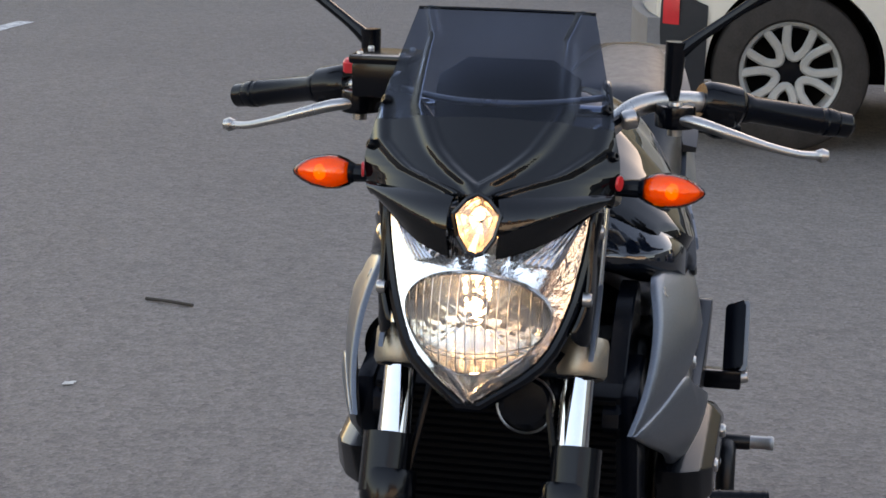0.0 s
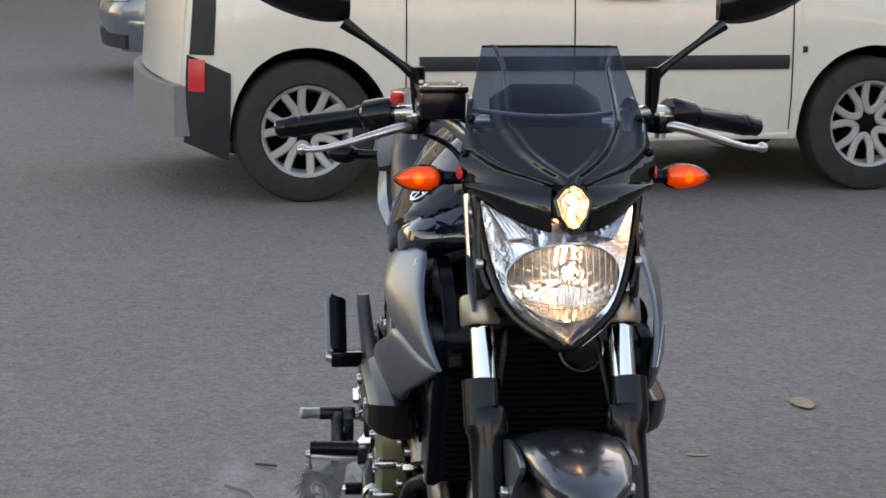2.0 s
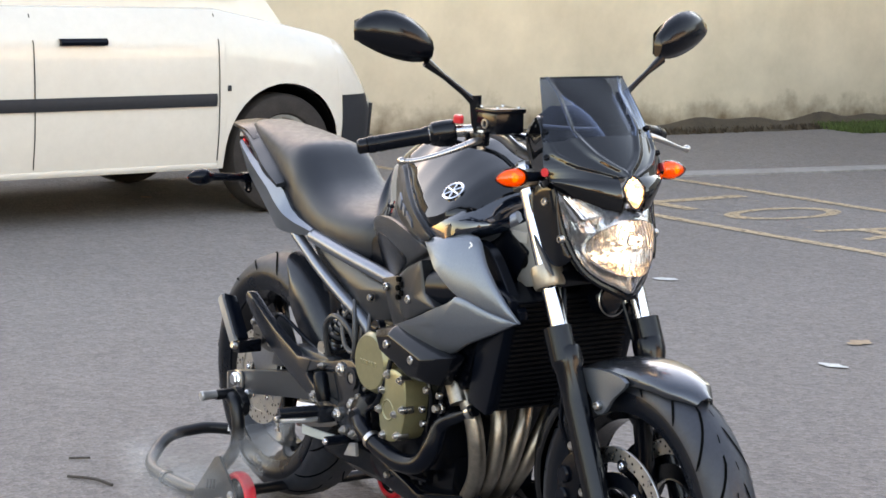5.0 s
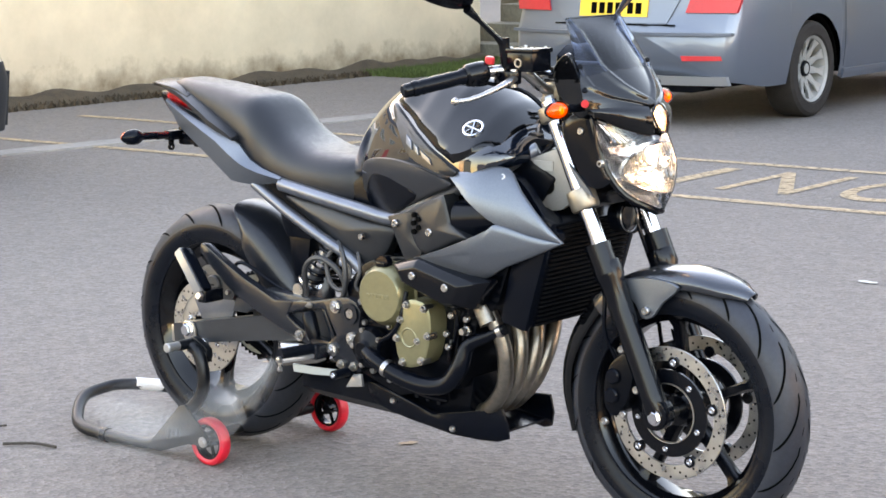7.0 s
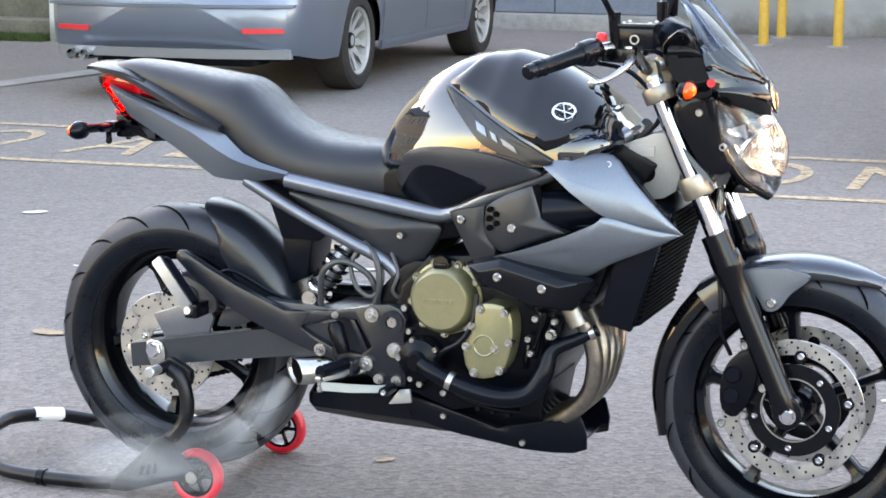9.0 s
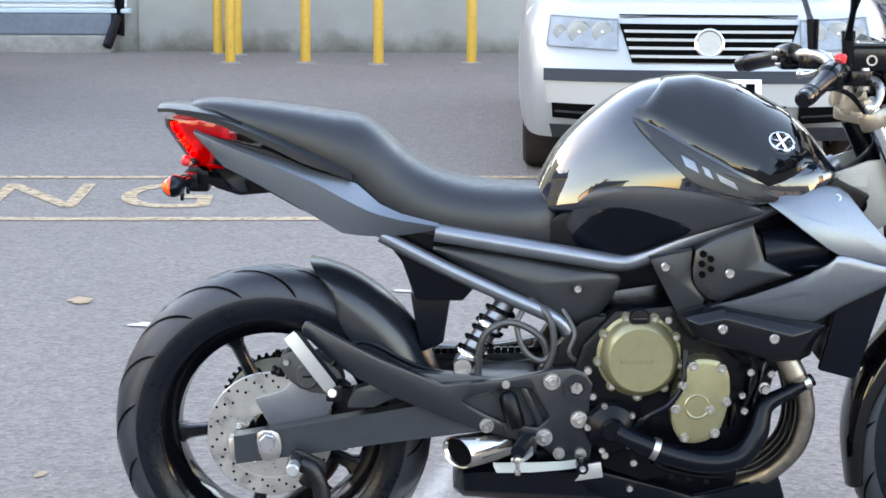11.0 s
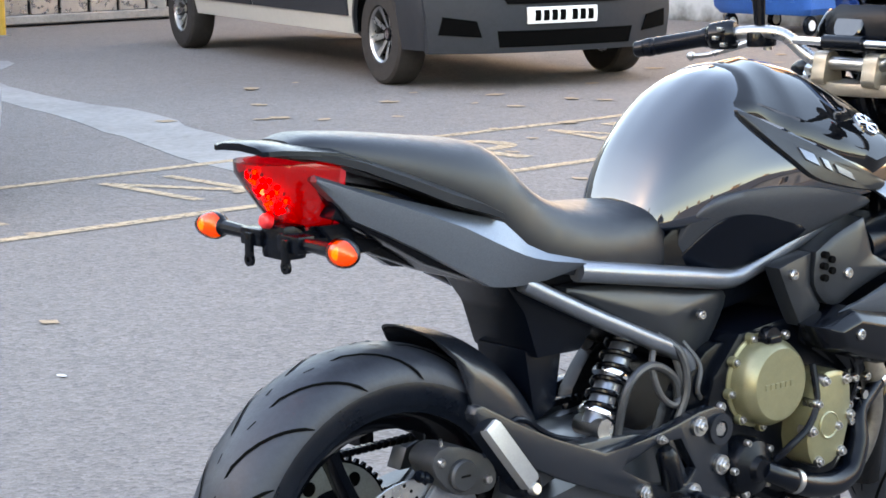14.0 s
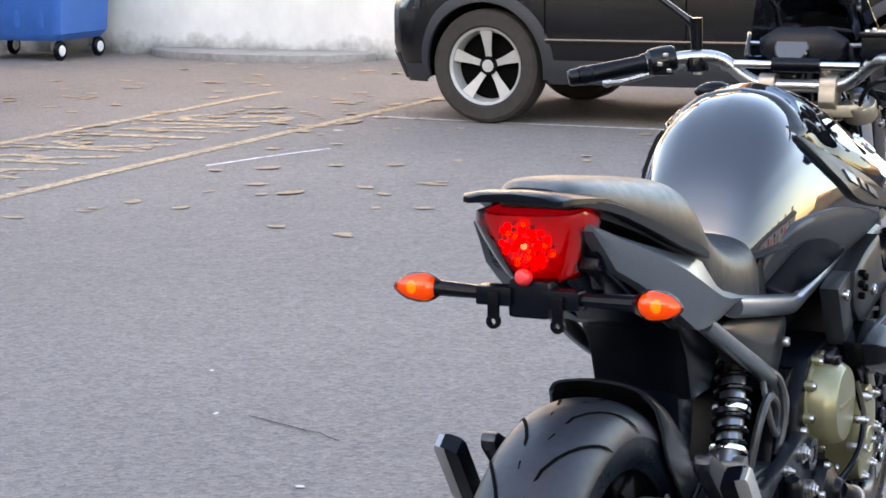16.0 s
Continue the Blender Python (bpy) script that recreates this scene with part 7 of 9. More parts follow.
# mirrors
for s in (-1, 1):
    mirror = part("mirror_arm", join(tube([(1.078, s * 0.184, 1.04), (1.077, s * 0.186, 1.07), (1.076, s * 0.188, 1.118)], [0.009, 0.011, 0.013], 12, 2), tube([(1.076, s * 0.190, 1.104), (1.073, s * 0.215, 1.124), (1.069, s * 0.262, 1.158), (1.066, s * 0.302, 1.186)], [0.010, 0.0065, 0.006, 0.011], 10, 4)), SATIN, bike, "black mirror arm")
    rings = []
    for k in range(9):
        f = k / 8
        y = s * (0.292 + 0.155 * f)
        h = 0.050 * math.sin(math.pi * min(0.10 + 0.84 * f, 0.97)) ** 0.6
        zc = 1.213 + 0.030 * math.sin(math.pi * f * 0.6) + 0.006 * f
        xc = 1.062 - 0.030 * f
        rings.append([Vector((xc + dx * 0.034 * (h / 0.05), y, zc + dz * h)) for dx, dz in ((-0.5, -0.85), (0.15, -0.95), (0.7, -0.6), (1, 0), (0.7, 0.6), (0.15, 0.95), (-0.5, 0.85), (-0.62, 0))])
    part("mirror_shell", loft(rings), SATIN, mirror, "rounded black mirror housing", 60)
    part("mirror_glass", loft([[Vector((1.062 - 0.030 * f - 0.024, s * (0.292 + 0.155 * f), 1.213 + 0.030 * math.sin(math.pi * f * 0.6) + 0.006 * f + dz * 0.043 * math.sin(math.pi * (0.1 + 0.84 * f)) ** 0.6)) for dz in (-0.85, -0.4, 0, 0.4, 0.85)] for f in (0.06, 0.2, 0.4, 0.6, 0.8, 0.94)], closed=False, caps=False), MIRROR, mirror)

# ---- paddock stand ----
stand = thing("paddock_stand", "black tubular paddock stand with red wheels lifting the rear wheel", "paddock stand", (-0.1, 0, 0.0))
both("side_arm", tube([(0.066, -0.213, 0.300), (0.090, -0.214, 0.285), (0.107, -0.215, 0.240), (0.105, -0.217, 0.193), (0.081, -0.220, 0.154), (0.027, -0.222, 0.110), (-0.045, -0.224, 0.046), (-0.09, -0.225, 0.024), (-0.17, -0.228, 0.020), (-0.27, -0.232, 0.020)], 0.0165, 12, 4), STAND_PAINT, stand, "bent black steel tube", 60)
part("handle_loop", tube([(-0.255, -0.232, 0.020), (-0.37, -0.222, 0.024), (-0.43, -0.188, 0.042), (-0.485, -0.115, 0.073), (-0.490, -0.03, 0.083), (-0.480, 0.010, 0.084), (-0.455, 0.055, 0.080), (-0.42, 0.115, 0.068), (-0.36, 0.185, 0.042), (-0.29, 0.226, 0.022), (-0.255, 0.232, 0.020)], 0.0168, 12, 4), STAND_PAINT, stand, "bent black steel handle", 60)
part("handle_label", lathe([(0.0168, -0.04), (0.0174, -0.04), (0.0174, 0.04), (0.0168, 0.04)], (-0.4385, 0.084, 0.0755), (0.037, 0.062, -0.012), 20, True), WHITE_PLASTIC, stand, "white paper label")
both("tube_collar", lathe([(0.0160, -0.010), (0.0195, -0.009), (0.0195, 0.009), (0.0160, 0.010)], (-0.262, -0.232, 0.020), (1, 0, 0), 20, True), MATTE, stand)
both("foot_stop", block((-0.305, -0.238, 0.004), (-0.275, -0.205, 0.03), 0.004), MATTE, stand)
both("gusset", prism([(-0.078, 0.014), (-0.070, 0.034), (0.045, 0.146), (0.066, 0.152), (0.100, 0.122), (0.146, 0.080), (0.150, 0.064), (0.136, 0.052), (0.077, 0.050), (-0.03, 0.014)], -0.2475, -0.2405, "xz", 0.0015), STAND_PAINT, stand, "black steel gusset plate")
for k in range(3):
    both("gusset_slot", prism([(0.000 + 0.017 * k, 0.056 + 0.004 * k), (0.009 + 0.017 * k, 0.056 + 0.004 * k), (0.015 + 0.017 * k, 0.080 + 0.004 * k), (0.006 + 0.017 * k, 0.080 + 0.004 * k)], -0.2485, -0.2395, "xz", 0), GROOVE, stand)
both("axle_bolt", nut((0.132, -0.2475, 0.064), r=0.011, h=0.006), ALLOY, stand)
both("hook", prism(smooth_outline([(0.05, 0.318), (0.065, 0.322), (0.088, 0.31), (0.112, 0.295), (0.108, 0.262), (0.078, 0.25), (0.06, 0.262), (0.072, 0.278), (0.06, 0.285), (0.046, 0.288)], 2), -0.205, -0.185, "xz", 0.003), STAND_PAINT, stand)
both("hook_sleeve", lathe([(0, 0.0), (0.0125, 0.0), (0.0135, 0.004), (0.0135, 0.070), (0.0125, 0.074), (0, 0.074)], (0.056, -0.178, 0.306), (0, -1, 0), 16), STAND_PAINT, stand, "black hook sleeve")
both("hook_pin", lathe([(0, 0.0), (0.0115, 0.0), (0.0115, 0.034), (0.0125, 0.036), (0.0125, 0.044), (0.010, 0.047), (0, 0.047)], (0.056, -0.246, 0.307), (0, -1, 0), 16), BARE, stand, "bare steel adjuster pin")
both("hook_bolt", nut((0.095, -0.206, 0.278), r=0.011), ALLOY, stand)
part("cross_tube", tube([(0.085, -0.20, 0.060), (0.085, 0.20, 0.060)], 0.014, 12, 1), STAND_PAINT, stand)
for s in (-1, 1):
    c = Vector((0.134, s * 0.222, 0.062))
    castor = part("stand_wheel", lathe([(0, 0.010), (0.009, 0.010), (0.010, 0.006), (0.010, -0.010), (0, -0.010)], c, (0, 1, 0), 18), ALLOY, stand, "black spoked wheel with a red rubber tyre")
    part("castor_tyre", lathe([(0.046, -0.013), (0.052, -0.016), (0.059, -0.014), (0.062, -0.008), (0.062, 0.008), (0.059, 0.014), (0.052, 0.016), (0.046, 0.013)], c, (0, 1, 0), 44, True), RED_RUBBER, castor, "red polyurethane tyre")
    part("castor_rim", lathe([(0.040, -0.011), (0.047, -0.011), (0.047, 0.011), (0.040, 0.011)], c, (0, 1, 0), 36, True), SATIN, castor)
    part("castor_hub", lathe([(0, -0.012), (0.014, -0.012), (0.014, 0.012), (0, 0.012)], c, (0, 1, 0), 18), SATIN, castor)
    for k in range(5):
        a = 2 * math.pi * k / 5
        d = Vector((math.cos(a), 0, math.sin(a)))
        part("castor_spoke", tube([c + d * 0.012, c + d * 0.043], 0.005, 6, 1), SATIN, castor)

# ---- parked vehicles: each is laid out forward along +x from the middle of its rear axle ----


def road_wheel(car, x, y, r, rim, width, spokes, style, mat):
    """A tyre and a spoked rim at (x, y), its face turned outwards."""
    s = 1 if y > 0 else -1
    c = Vector((x, y, r))
    h = width / 2
    whole = part("wheel", lathe([(0, h * 0.5), (rim * 0.22, h * 0.5), (rim * 0.25, h * 0.4), (rim * 0.25, -h * 0.6), (0, -h * 0.6)], c, (0, s, 0), 20), DARK, car)
    part("tyre", lathe([(rim, -h * 0.85), (rim * 1.06, -h), (r - 0.03, -h), (r - 0.008, -h * 0.86), (r, -h * 0.6), (r, h * 0.6), (r - 0.008, h * 0.86), (r - 0.03, h), (rim * 1.06, h), (rim, h * 0.85)], c, (0, s, 0), 48, True), CAR_TYRE, whole, "dusty black road tyre")
    part("rim", lathe([(rim * 0.86, h * 0.2), (rim * 0.93, h * 0.8), (rim, h * 0.92), (rim * 1.01, h * 0.86), (rim, -h * 0.8), (rim * 0.9, -h * 0.8)], c, (0, s, 0), 40, True), mat, whole, "silver wheel rim")
    part("brake_drum", lathe([(0, 0.0), (rim * 0.9, 0.0), (rim * 0.9, -h * 0.5), (0, -h * 0.5)], c, (0, s, 0), 32), GROOVE, whole)
    for k in range(spokes if style == "wishbone" else 0):
        a = 2 * math.pi * (k + 0.32) / spokes
        out, side = Vector((math.cos(a), 0, math.sin(a))), Vector((-math.sin(a), 0, math.cos(a)))
        line = [c + (out * q.x + side * q.y) * rim + Vector((0, s * h * (0.42 + 0.36 * q.x), 0))
                for q in curve([(0.95, 0.27, 0), (0.70, 0.235, 0), (0.44, 0.165, 0), (0.29, 0.0, 0), (0.44, -0.165, 0), (0.70, -0.235, 0), (0.95, -0.27, 0)], 4)]
        rings = []
        for i, q in enumerate(line):
            way = (line[min(i + 1, len(line) - 1)] - line[max(i - 1, 0)]).normalized()
            across = way.cross(Vector((0, s, 0))).normalized() * rim * 0.088
            deep = Vector((0, s * 0.014, 0))
            rings.append([q - across, q - across * 0.6 + deep * 0.5, q + across * 0.6 + deep * 0.5, q + across, q + across - deep, q - across - deep])
        part("spoke", loft(rings), mat, whole)
    for k in range(0 if style == "wishbone" else spokes):
        for j in ((-1, 1) if style == "twin" else (0,)):
            a = 2 * math.pi * (k + 0.25) / spokes
            wide = {"twin": 0.034, "star": 0.062, "steel": 0.05}[style] * rim / 0.2
            out, side = Vector((math.cos(a), 0, math.sin(a))), Vector((-math.sin(a), 0, math.cos(a)))
            rings = []
            for f, w, d in ((0.16, 0.5, 0.30), (0.45, 0.75 if style != "star" else 0.62, 0.46), (0.75, 0.95, 0.62), (0.93, 1.15, 0.74)):
                q = c + out * rim * f + side * j * wide * (0.5 + 1.35 * f * (1.6 - f)) * 0.95
                q = q + Vector((0, s * h * d, 0))
                ww = wide * w * 0.5
                rings.append([q - side * ww, q + side * ww, q + side * ww * 0.8 - Vector((0, s * 0.016, 0)), q - side * ww * 0.8 - Vector((0, s * 0.016, 0))])
            part("spoke", loft(rings), mat, whole)
    part("hub_cap", lathe([(0, h * 0.52), (rim * 0.16, h * 0.5), (rim * 0.19, h * 0.4), (rim * 0.19, 0), (0, 0)], c, (0, s, 0), 20), DARK if style == "wishbone" else mat, whole)


class Car:
    """A car body from its side tables, and the trim that is laid on it."""

    def __init__(self, thing_, spec):
        self.t, self.s = thing_, spec
        s = spec
        self.front, self.rear = s["base"] + s["front"], -s["rear"]
        xs = set(np.linspace(self.rear, self.front, 46).round(4).tolist())
        self.arches = [(0.0, s["arch"]), (s["base"], s["arch"])]
        for c, a in self.arches:
            xs |= {round(c + a * math.sin(k * math.pi / 20) * 1.0, 4) for k in range(-10, 11)}
            xs |= {round(c - a - 0.002, 4), round(c + a + 0.002, 4)}
        for d in (0.012, 0.03, 0.06, 0.1, 0.16):
            xs |= {round(self.rear + d, 4), round(self.front - d, 4)}
        rings = []
        for x in sorted(xs):
            rings.append(self.ring(x))
        body = loft(rings, closed=False, caps=False)
        body.verts.ensure_lookup_table()
        n = len(rings[0])
        for row, sgn in ((0, -1), (len(rings) - 1, 1)):
            body.verts.ensure_lookup_table()
            last = [body.verts[row * n + i] for i in range(n)]
            zc = sum(v.co.z for v in last) / n
            for f in (0.75, 0.5, 0.25):
                nxt = [body.verts.new((self.end_x(sgn, q.y * f, zc + (q.z - zc) * f), q.y * f, zc + (q.z - zc) * f)) for q in rings[row]]
                for i in range(n):
                    j = (i + 1) % n
                    body.faces.new((last[i], last[j], nxt[j], nxt[i]))
                last = nxt
            body.faces.new(last)
        self.body = part("body", body, s["paint"], self.t, s.get("paint_label", ""), 40)
        for c, a in self.arches:
            for y in (-1, 1):
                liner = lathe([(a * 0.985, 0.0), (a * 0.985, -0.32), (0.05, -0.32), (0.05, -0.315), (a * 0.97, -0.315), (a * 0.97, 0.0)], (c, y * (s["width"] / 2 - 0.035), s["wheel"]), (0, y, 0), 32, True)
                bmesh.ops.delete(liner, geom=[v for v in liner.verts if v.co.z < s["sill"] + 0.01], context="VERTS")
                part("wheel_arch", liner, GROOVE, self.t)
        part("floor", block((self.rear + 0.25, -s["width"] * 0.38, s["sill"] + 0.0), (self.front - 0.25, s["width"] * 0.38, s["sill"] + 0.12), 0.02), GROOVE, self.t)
        self.cabin()
        for x in (0.0, s["base"]):
            for y in (-1, 1):
                road_wheel(self.t, x, y * (s["width"] / 2 - s["tyre"] / 2 - 0.02), s["wheel"], s["rim"], s["tyre"], s["spokes"], s["style"], s.get("rim_mat", ALLOY))

    def w(self, x):
        s = self.s
        k = 1.0
        for d, e in ((x - self.rear, s.get("rear_taper", 0.10)), (self.front - x, s.get("front_taper", 0.14))):
            if d < 0.75:
                k -= e * (1 - max(d, 0) / 0.75) ** 2.2
            if d < 0.10:
                k -= 0.055 * (1 - max(d, 0) / 0.10) ** 2
        return s["width"] / 2 * k

    def low(self, x):
        s = self.s
        z = s["sill"]
        for d, e in ((x - self.rear, s.get("rear_lift", 0.05)), (self.front - x, s.get("front_lift", 0.0))):
            if d < 0.5:
                z += e * (1 - max(d, 0) / 0.5)
        for c, a in self.arches:
            if abs(x - c) <= a:
                z = max(z, s["wheel"] + math.sqrt(max(a * a - (x - c) ** 2, 0)))
        return z

    def top(self, x):
        return ease(x, self.s["top"])

    def y_at(self, x, z):
        """Half width of the flank at a height."""
        lo, hi = self.s["sill"], self.top(x)
        f = min(max((z - lo) / (hi - lo), 0), 1)
        return self.w(x) * ease(f, [(0, 0.962), (0.12, 0.985), (0.3, 1.0), (0.55, 1.0), (0.75, 0.992), (0.9, 0.965), (1.0, 0.90)])

    def end_x(self, sgn, y, z):
        s = self.s
        f = min(abs(y) / (s["width"] / 2), 1)
        x = self.front if sgn > 0 else self.rear
        bow = s["front_bow"] if sgn > 0 else s["rear_bow"]
        lean = s["front_lean"] if sgn > 0 else s["rear_lean"]
        return x - sgn * (bow * f ** 2.6 + ease(z, lean))

    def ring(self, x):
        lo, hi = self.low(x), self.top(x)
        pts = []
        for f in (0.0, 0.04, 0.15, 0.3, 0.45, 0.6, 0.75, 0.87, 0.95, 1.0):
            z = lo + (hi - lo) * f
            pts.append((self.y_at(x, z), z))
        yy = pts[-1][0]
        pts += [(yy * 0.93, hi + 0.012), (yy * 0.6, hi + 0.03), (yy * 0.3, hi + 0.036)]
        half = [Vector((self.push(x, y, z), -y, z)) for y, z in pts]
        return half + [Vector((p.x, -p.y, p.z)) for p in reversed(half)]

    def push(self, x, y, z):
        """Ends bow round in plan and lean in profile."""
        for sgn, end in ((1, self.front), (-1, self.rear)):
            d = (end - x) * sgn
            if d < 0.6:
                k = (1 - d / 0.6) ** 2
                x += (self.end_x(sgn, y, z) - end) * k
        return x

    def cabin(self):
        s = self.s
        if "roof" not in s:
            return
        a, b, c, d, z = s["roof"]
        w = self.w((a + d) / 2)
        zb = lambda x: self.top(x) + 0.01
        bm = loft([[Vector((x, y, zz)) for x, y, zz in ((a, -w * 0.88, zb(a)), (d, -w * 0.86, zb(d)), (d, w * 0.86, zb(d)), (a, w * 0.88, zb(a)))],
                   [Vector((x, y, zz)) for x, y, zz in ((a + (b - a) * 0.8, -w * 0.78, z - 0.06), (d + (c - d) * 0.8, -w * 0.76, z - 0.06), (d + (c - d) * 0.8, w * 0.76, z - 0.06), (a + (b - a) * 0.8, w * 0.78, z - 0.06))],
                   [Vector((x, y, zz)) for x, y, zz in ((b, -w * 0.66, z), (c, -w * 0.64, z), (c, w * 0.64, z), (b, w * 0.66, z))]])
        part("cabin", bm, s["paint"], self.t)
        for y in (-1, 1):
            for f0, f1 in s.get("side_windows", ((0.08, 0.47), (0.52, 0.92))):
                pts = []
                for f, up in ((f0, 0.12), (f1, 0.12), (f1, 0.86), (f0, 0.86)):
                    x = (a + (d - a) * f) * (1 - up) + ((a + (b - a) * 0.8) + (d + (c - d) * 0.8 - a - (b - a) * 0.8) * f) * up
                    zz = zb(a + (d - a) * f) * (1 - up) + (z - 0.06) * up
                    yy = w * (0.87 * (1 - up) + 0.77 * up) + 0.006
                    pts.append(Vector((x, y * yy, zz)))
                part("side_window", loft([pts, [p - Vector((0, y * 0.008, 0)) for p in pts]]), WINDOW, self.t)
        for sgn, x0, x1 in ((-1, a, a + (b - a) * 0.8), (1, d, d + (c - d) * 0.8)):
            pts = []
            for up, k in ((0.12, 0.78), (0.88, 0.68)):
                x = x0 + (x1 - x0) * up + sgn * 0.006
                zz = zb(x0) * (1 - up) + (z - 0.06) * up
                pts += [Vector((x, -w * k, zz)), Vector((x, w * k, zz))] if up < 0.5 else [Vector((x, w * k, zz)), Vector((x, -w * k, zz))]
            if not (sgn < 0 and s.get("blind_rear")):
                part("windscreen" if sgn > 0 else "rear_window", loft([pts, [p - Vector((sgn * 0.008, 0, 0)) for p in pts]]), WINDOW, self.t)

    def end(self, name, sgn, corners, mat, proud=0.006, label="", parent=None, thick=0.02):
        """A patch on the front or the back: four (y, z) corners, lower edge first."""
        (y0, z0), (y1, z1), (y2, z2), (y3, z3) = corners
        rows = []
        for k in range(11):
            f = k / 10
            lo, hi = (y0 + (y1 - y0) * f, z0 + (z1 - z0) * f), (y3 + (y2 - y3) * f, z3 + (z2 - z3) * f)
            ring = []
            for g in (0, 0.5, 1):
                y, z = lo[0] + (hi[0] - lo[0]) * g, lo[1] + (hi[1] - lo[1]) * g
                ring.append(Vector((self.end_x(sgn, y, z) + sgn * proud, y, z)))
            ring += [p - Vector((sgn * (proud + thick), 0, 0)) for p in reversed(ring)]
            rows.append(ring)
        return part(name, loft(rows), mat, parent or self.t, label, 30)

    def flank(self, name, side, x0, x1, z0, z1, mat, proud=0.006, label="", n=8, slope=0.0, parent=None):
        """A strip along a flank between two heights."""
        rows = []
        for k in range(n + 1):
            x = x0 + (x1 - x0) * k / n
            ring = []
            for g in (0, 0.25, 0.5, 0.75, 1):
                z = z0 + (z1 - z0) * g + slope * (x - x0)
                bulge = 0.4 + 0.6 * math.sin(math.pi * (0.15 + 0.7 * g))
                ring.append(Vector((self.push(x, self.y_at(x, z), z), side * (self.y_at(x, z) + proud * bulge), z)))
            ring += [p - Vector((0, side * 0.02, 0)) for p in reversed(ring)]
            rows.append(ring)
        return part(name, loft(rows), mat, parent or self.t, label, 30)

    def arch_trim(self, side, mat, wide=0.05, proud=0.012, which=(0, 1), lift=0.0):
        for k in which:
            c, a = self.arches[k]
            rows = []
            for j in range(25):
                t = math.pi * (-0.06 + 1.12 * j / 24)
                ring = []
                for r in (a - 0.01, a + wide * 0.5, a + wide):
                    x, z = c + r * math.cos(t), max(self.s["wheel"] + r * math.sin(t), self.s["sill"] + 0.01)
                    ring.append(Vector((self.push(x, self.y_at(x, z), z), side * (self.y_at(x, z) + (proud if r < a + wide else 0.001)), z)))
                ring += [p - Vector((0, side * 0.03, 0)) for p in reversed(ring)]
                rows.append(ring)
            part("arch_trim", loft(rows), mat, self.t)

    def seam(self, side, x, z0, z1):
        rows = [[Vector((xx, side * (self.y_at(xx, z) + 0.0045), z)) for xx in (x - 0.003, x + 0.003)] for z in np.linspace(z0, z1, 6)]
        part("door_gap", loft(rows, closed=False, caps=False), GROOVE, self.t)

    def plate(self, sgn, y, z, mat, groups, depth=0.012):
        """A number plate with plain bars for its characters."""
        w, h = 0.26, 0.055
        p = self.end("number_plate", sgn, ((y - w, z - h), (y + w, z - h), (y + w, z + h), (y - w, z + h)), mat, depth, "plate with plain dark bars")
        x = -0.215
        for g in groups:
            for _ in range(g):
                self.end("plate_bar", sgn, ((y + x, z - 0.036), (y + x + 0.042, z - 0.036), (y + x + 0.042, z + 0.036), (y + x, z + 0.036)), GROOVE, depth + 0.002, "", p, 0.003)
                x += 0.062
            x += 0.03


def place(x, y, heading):
    return Matrix.Translation((x, y, 0)) @ Matrix.Rotation(radians(heading), 4, "Z")


def car(name, label, category, at, spec):
    FRAME[0] = at
    t = thing(name, label, category, at, "parked vehicles")
    return Car(t, spec)


# the cream delivery van with black bumpers
van = car("delivery_van", "cream white compact van with black bumpers and mouldings", "van", place(-5.74, 0.02, 95.4), dict(
    base=2.70, front=0.80, rear=0.61, width=1.80, wheel=0.318, arch=0.375, rim=0.205, tyre=0.19, sill=0.255, spokes=6, style="wishbone", paint=CAR_WHITE, rim_mat=HUBCAP,
    top=[(-0.7, 1.08), (0.5, 1.1), (2.3, 1.08), (2.7, 1.0), (3.2, 0.90), (3.55, 0.72)], front_bow=0.22, rear_bow=0.10, front_lean=[(0.3, 0.03), (0.55, 0.0), (0.9, 0.16)], rear_lean=[(0.3, 0.0), (0.6, 0.0), (1.1, 0.05)],
    roof=(-0.60, -0.52, 2.0, 2.75, 1.82), side_windows=((0.66, 0.93),), rear_lift=0.08, front_taper=0.12, rear_taper=0.05))
for s in (-1, 1):
    van.flank("side_moulding", s, 0.50, 2.26, 0.585, 0.65, BUMPER, 0.016, "black rubbing strip")
    van.flank("bumper_corner", s, -0.605, -0.375, 0.27, 0.66, BUMPER, 0.012, "black plastic rear bumper corner", 8, -0.35)
    van.flank("bumper_corner", s, 3.11, 3.46, 0.24, 0.62, BUMPER, 0.012, "black plastic front bumper corner", 8)
    van.flank("tail_lamp", s, -0.595, -0.52, 0.50, 0.64, RED_PLASTIC, 0.02, "red tail lamp", 4)
    # lamp column in the dark bumper colour, for the shade it stands in
    van.flank("shaded_lamp_column", s, -0.595, -0.47, 0.66, 1.06, BUMPER, 0.008, "", 4)
    van.flank("tail_lamp", s, -0.595, -0.53, 0.90, 1.04, RED_PLASTIC, 0.016, "red tail lamp", 4)
    van.flank("door_handle", s, 1.36, 1.62, 0.905, 0.94, MATTE, 0.03, "black door handle", 4)
    van.flank("fuel_cap", s, 2.33, 2.35, 0.66, 0.69, BUMPER, 0.008, "", 2)
    van.flank("sill_lip", s, 0.42, 2.28, 0.255, 0.285, CAR_WHITE, 0.012, "", 6)
    for x in (0.44, 1.22, 2.28):
        van.seam(s, x, 0.30, 1.06)
van.end("rear_bumper", -1, ((-0.82, 0.30), (0.82, 0.30), (0.82, 0.52), (-0.82, 0.52)), PALE_PLASTIC, 0.05, "pale grey plastic rear bumper")
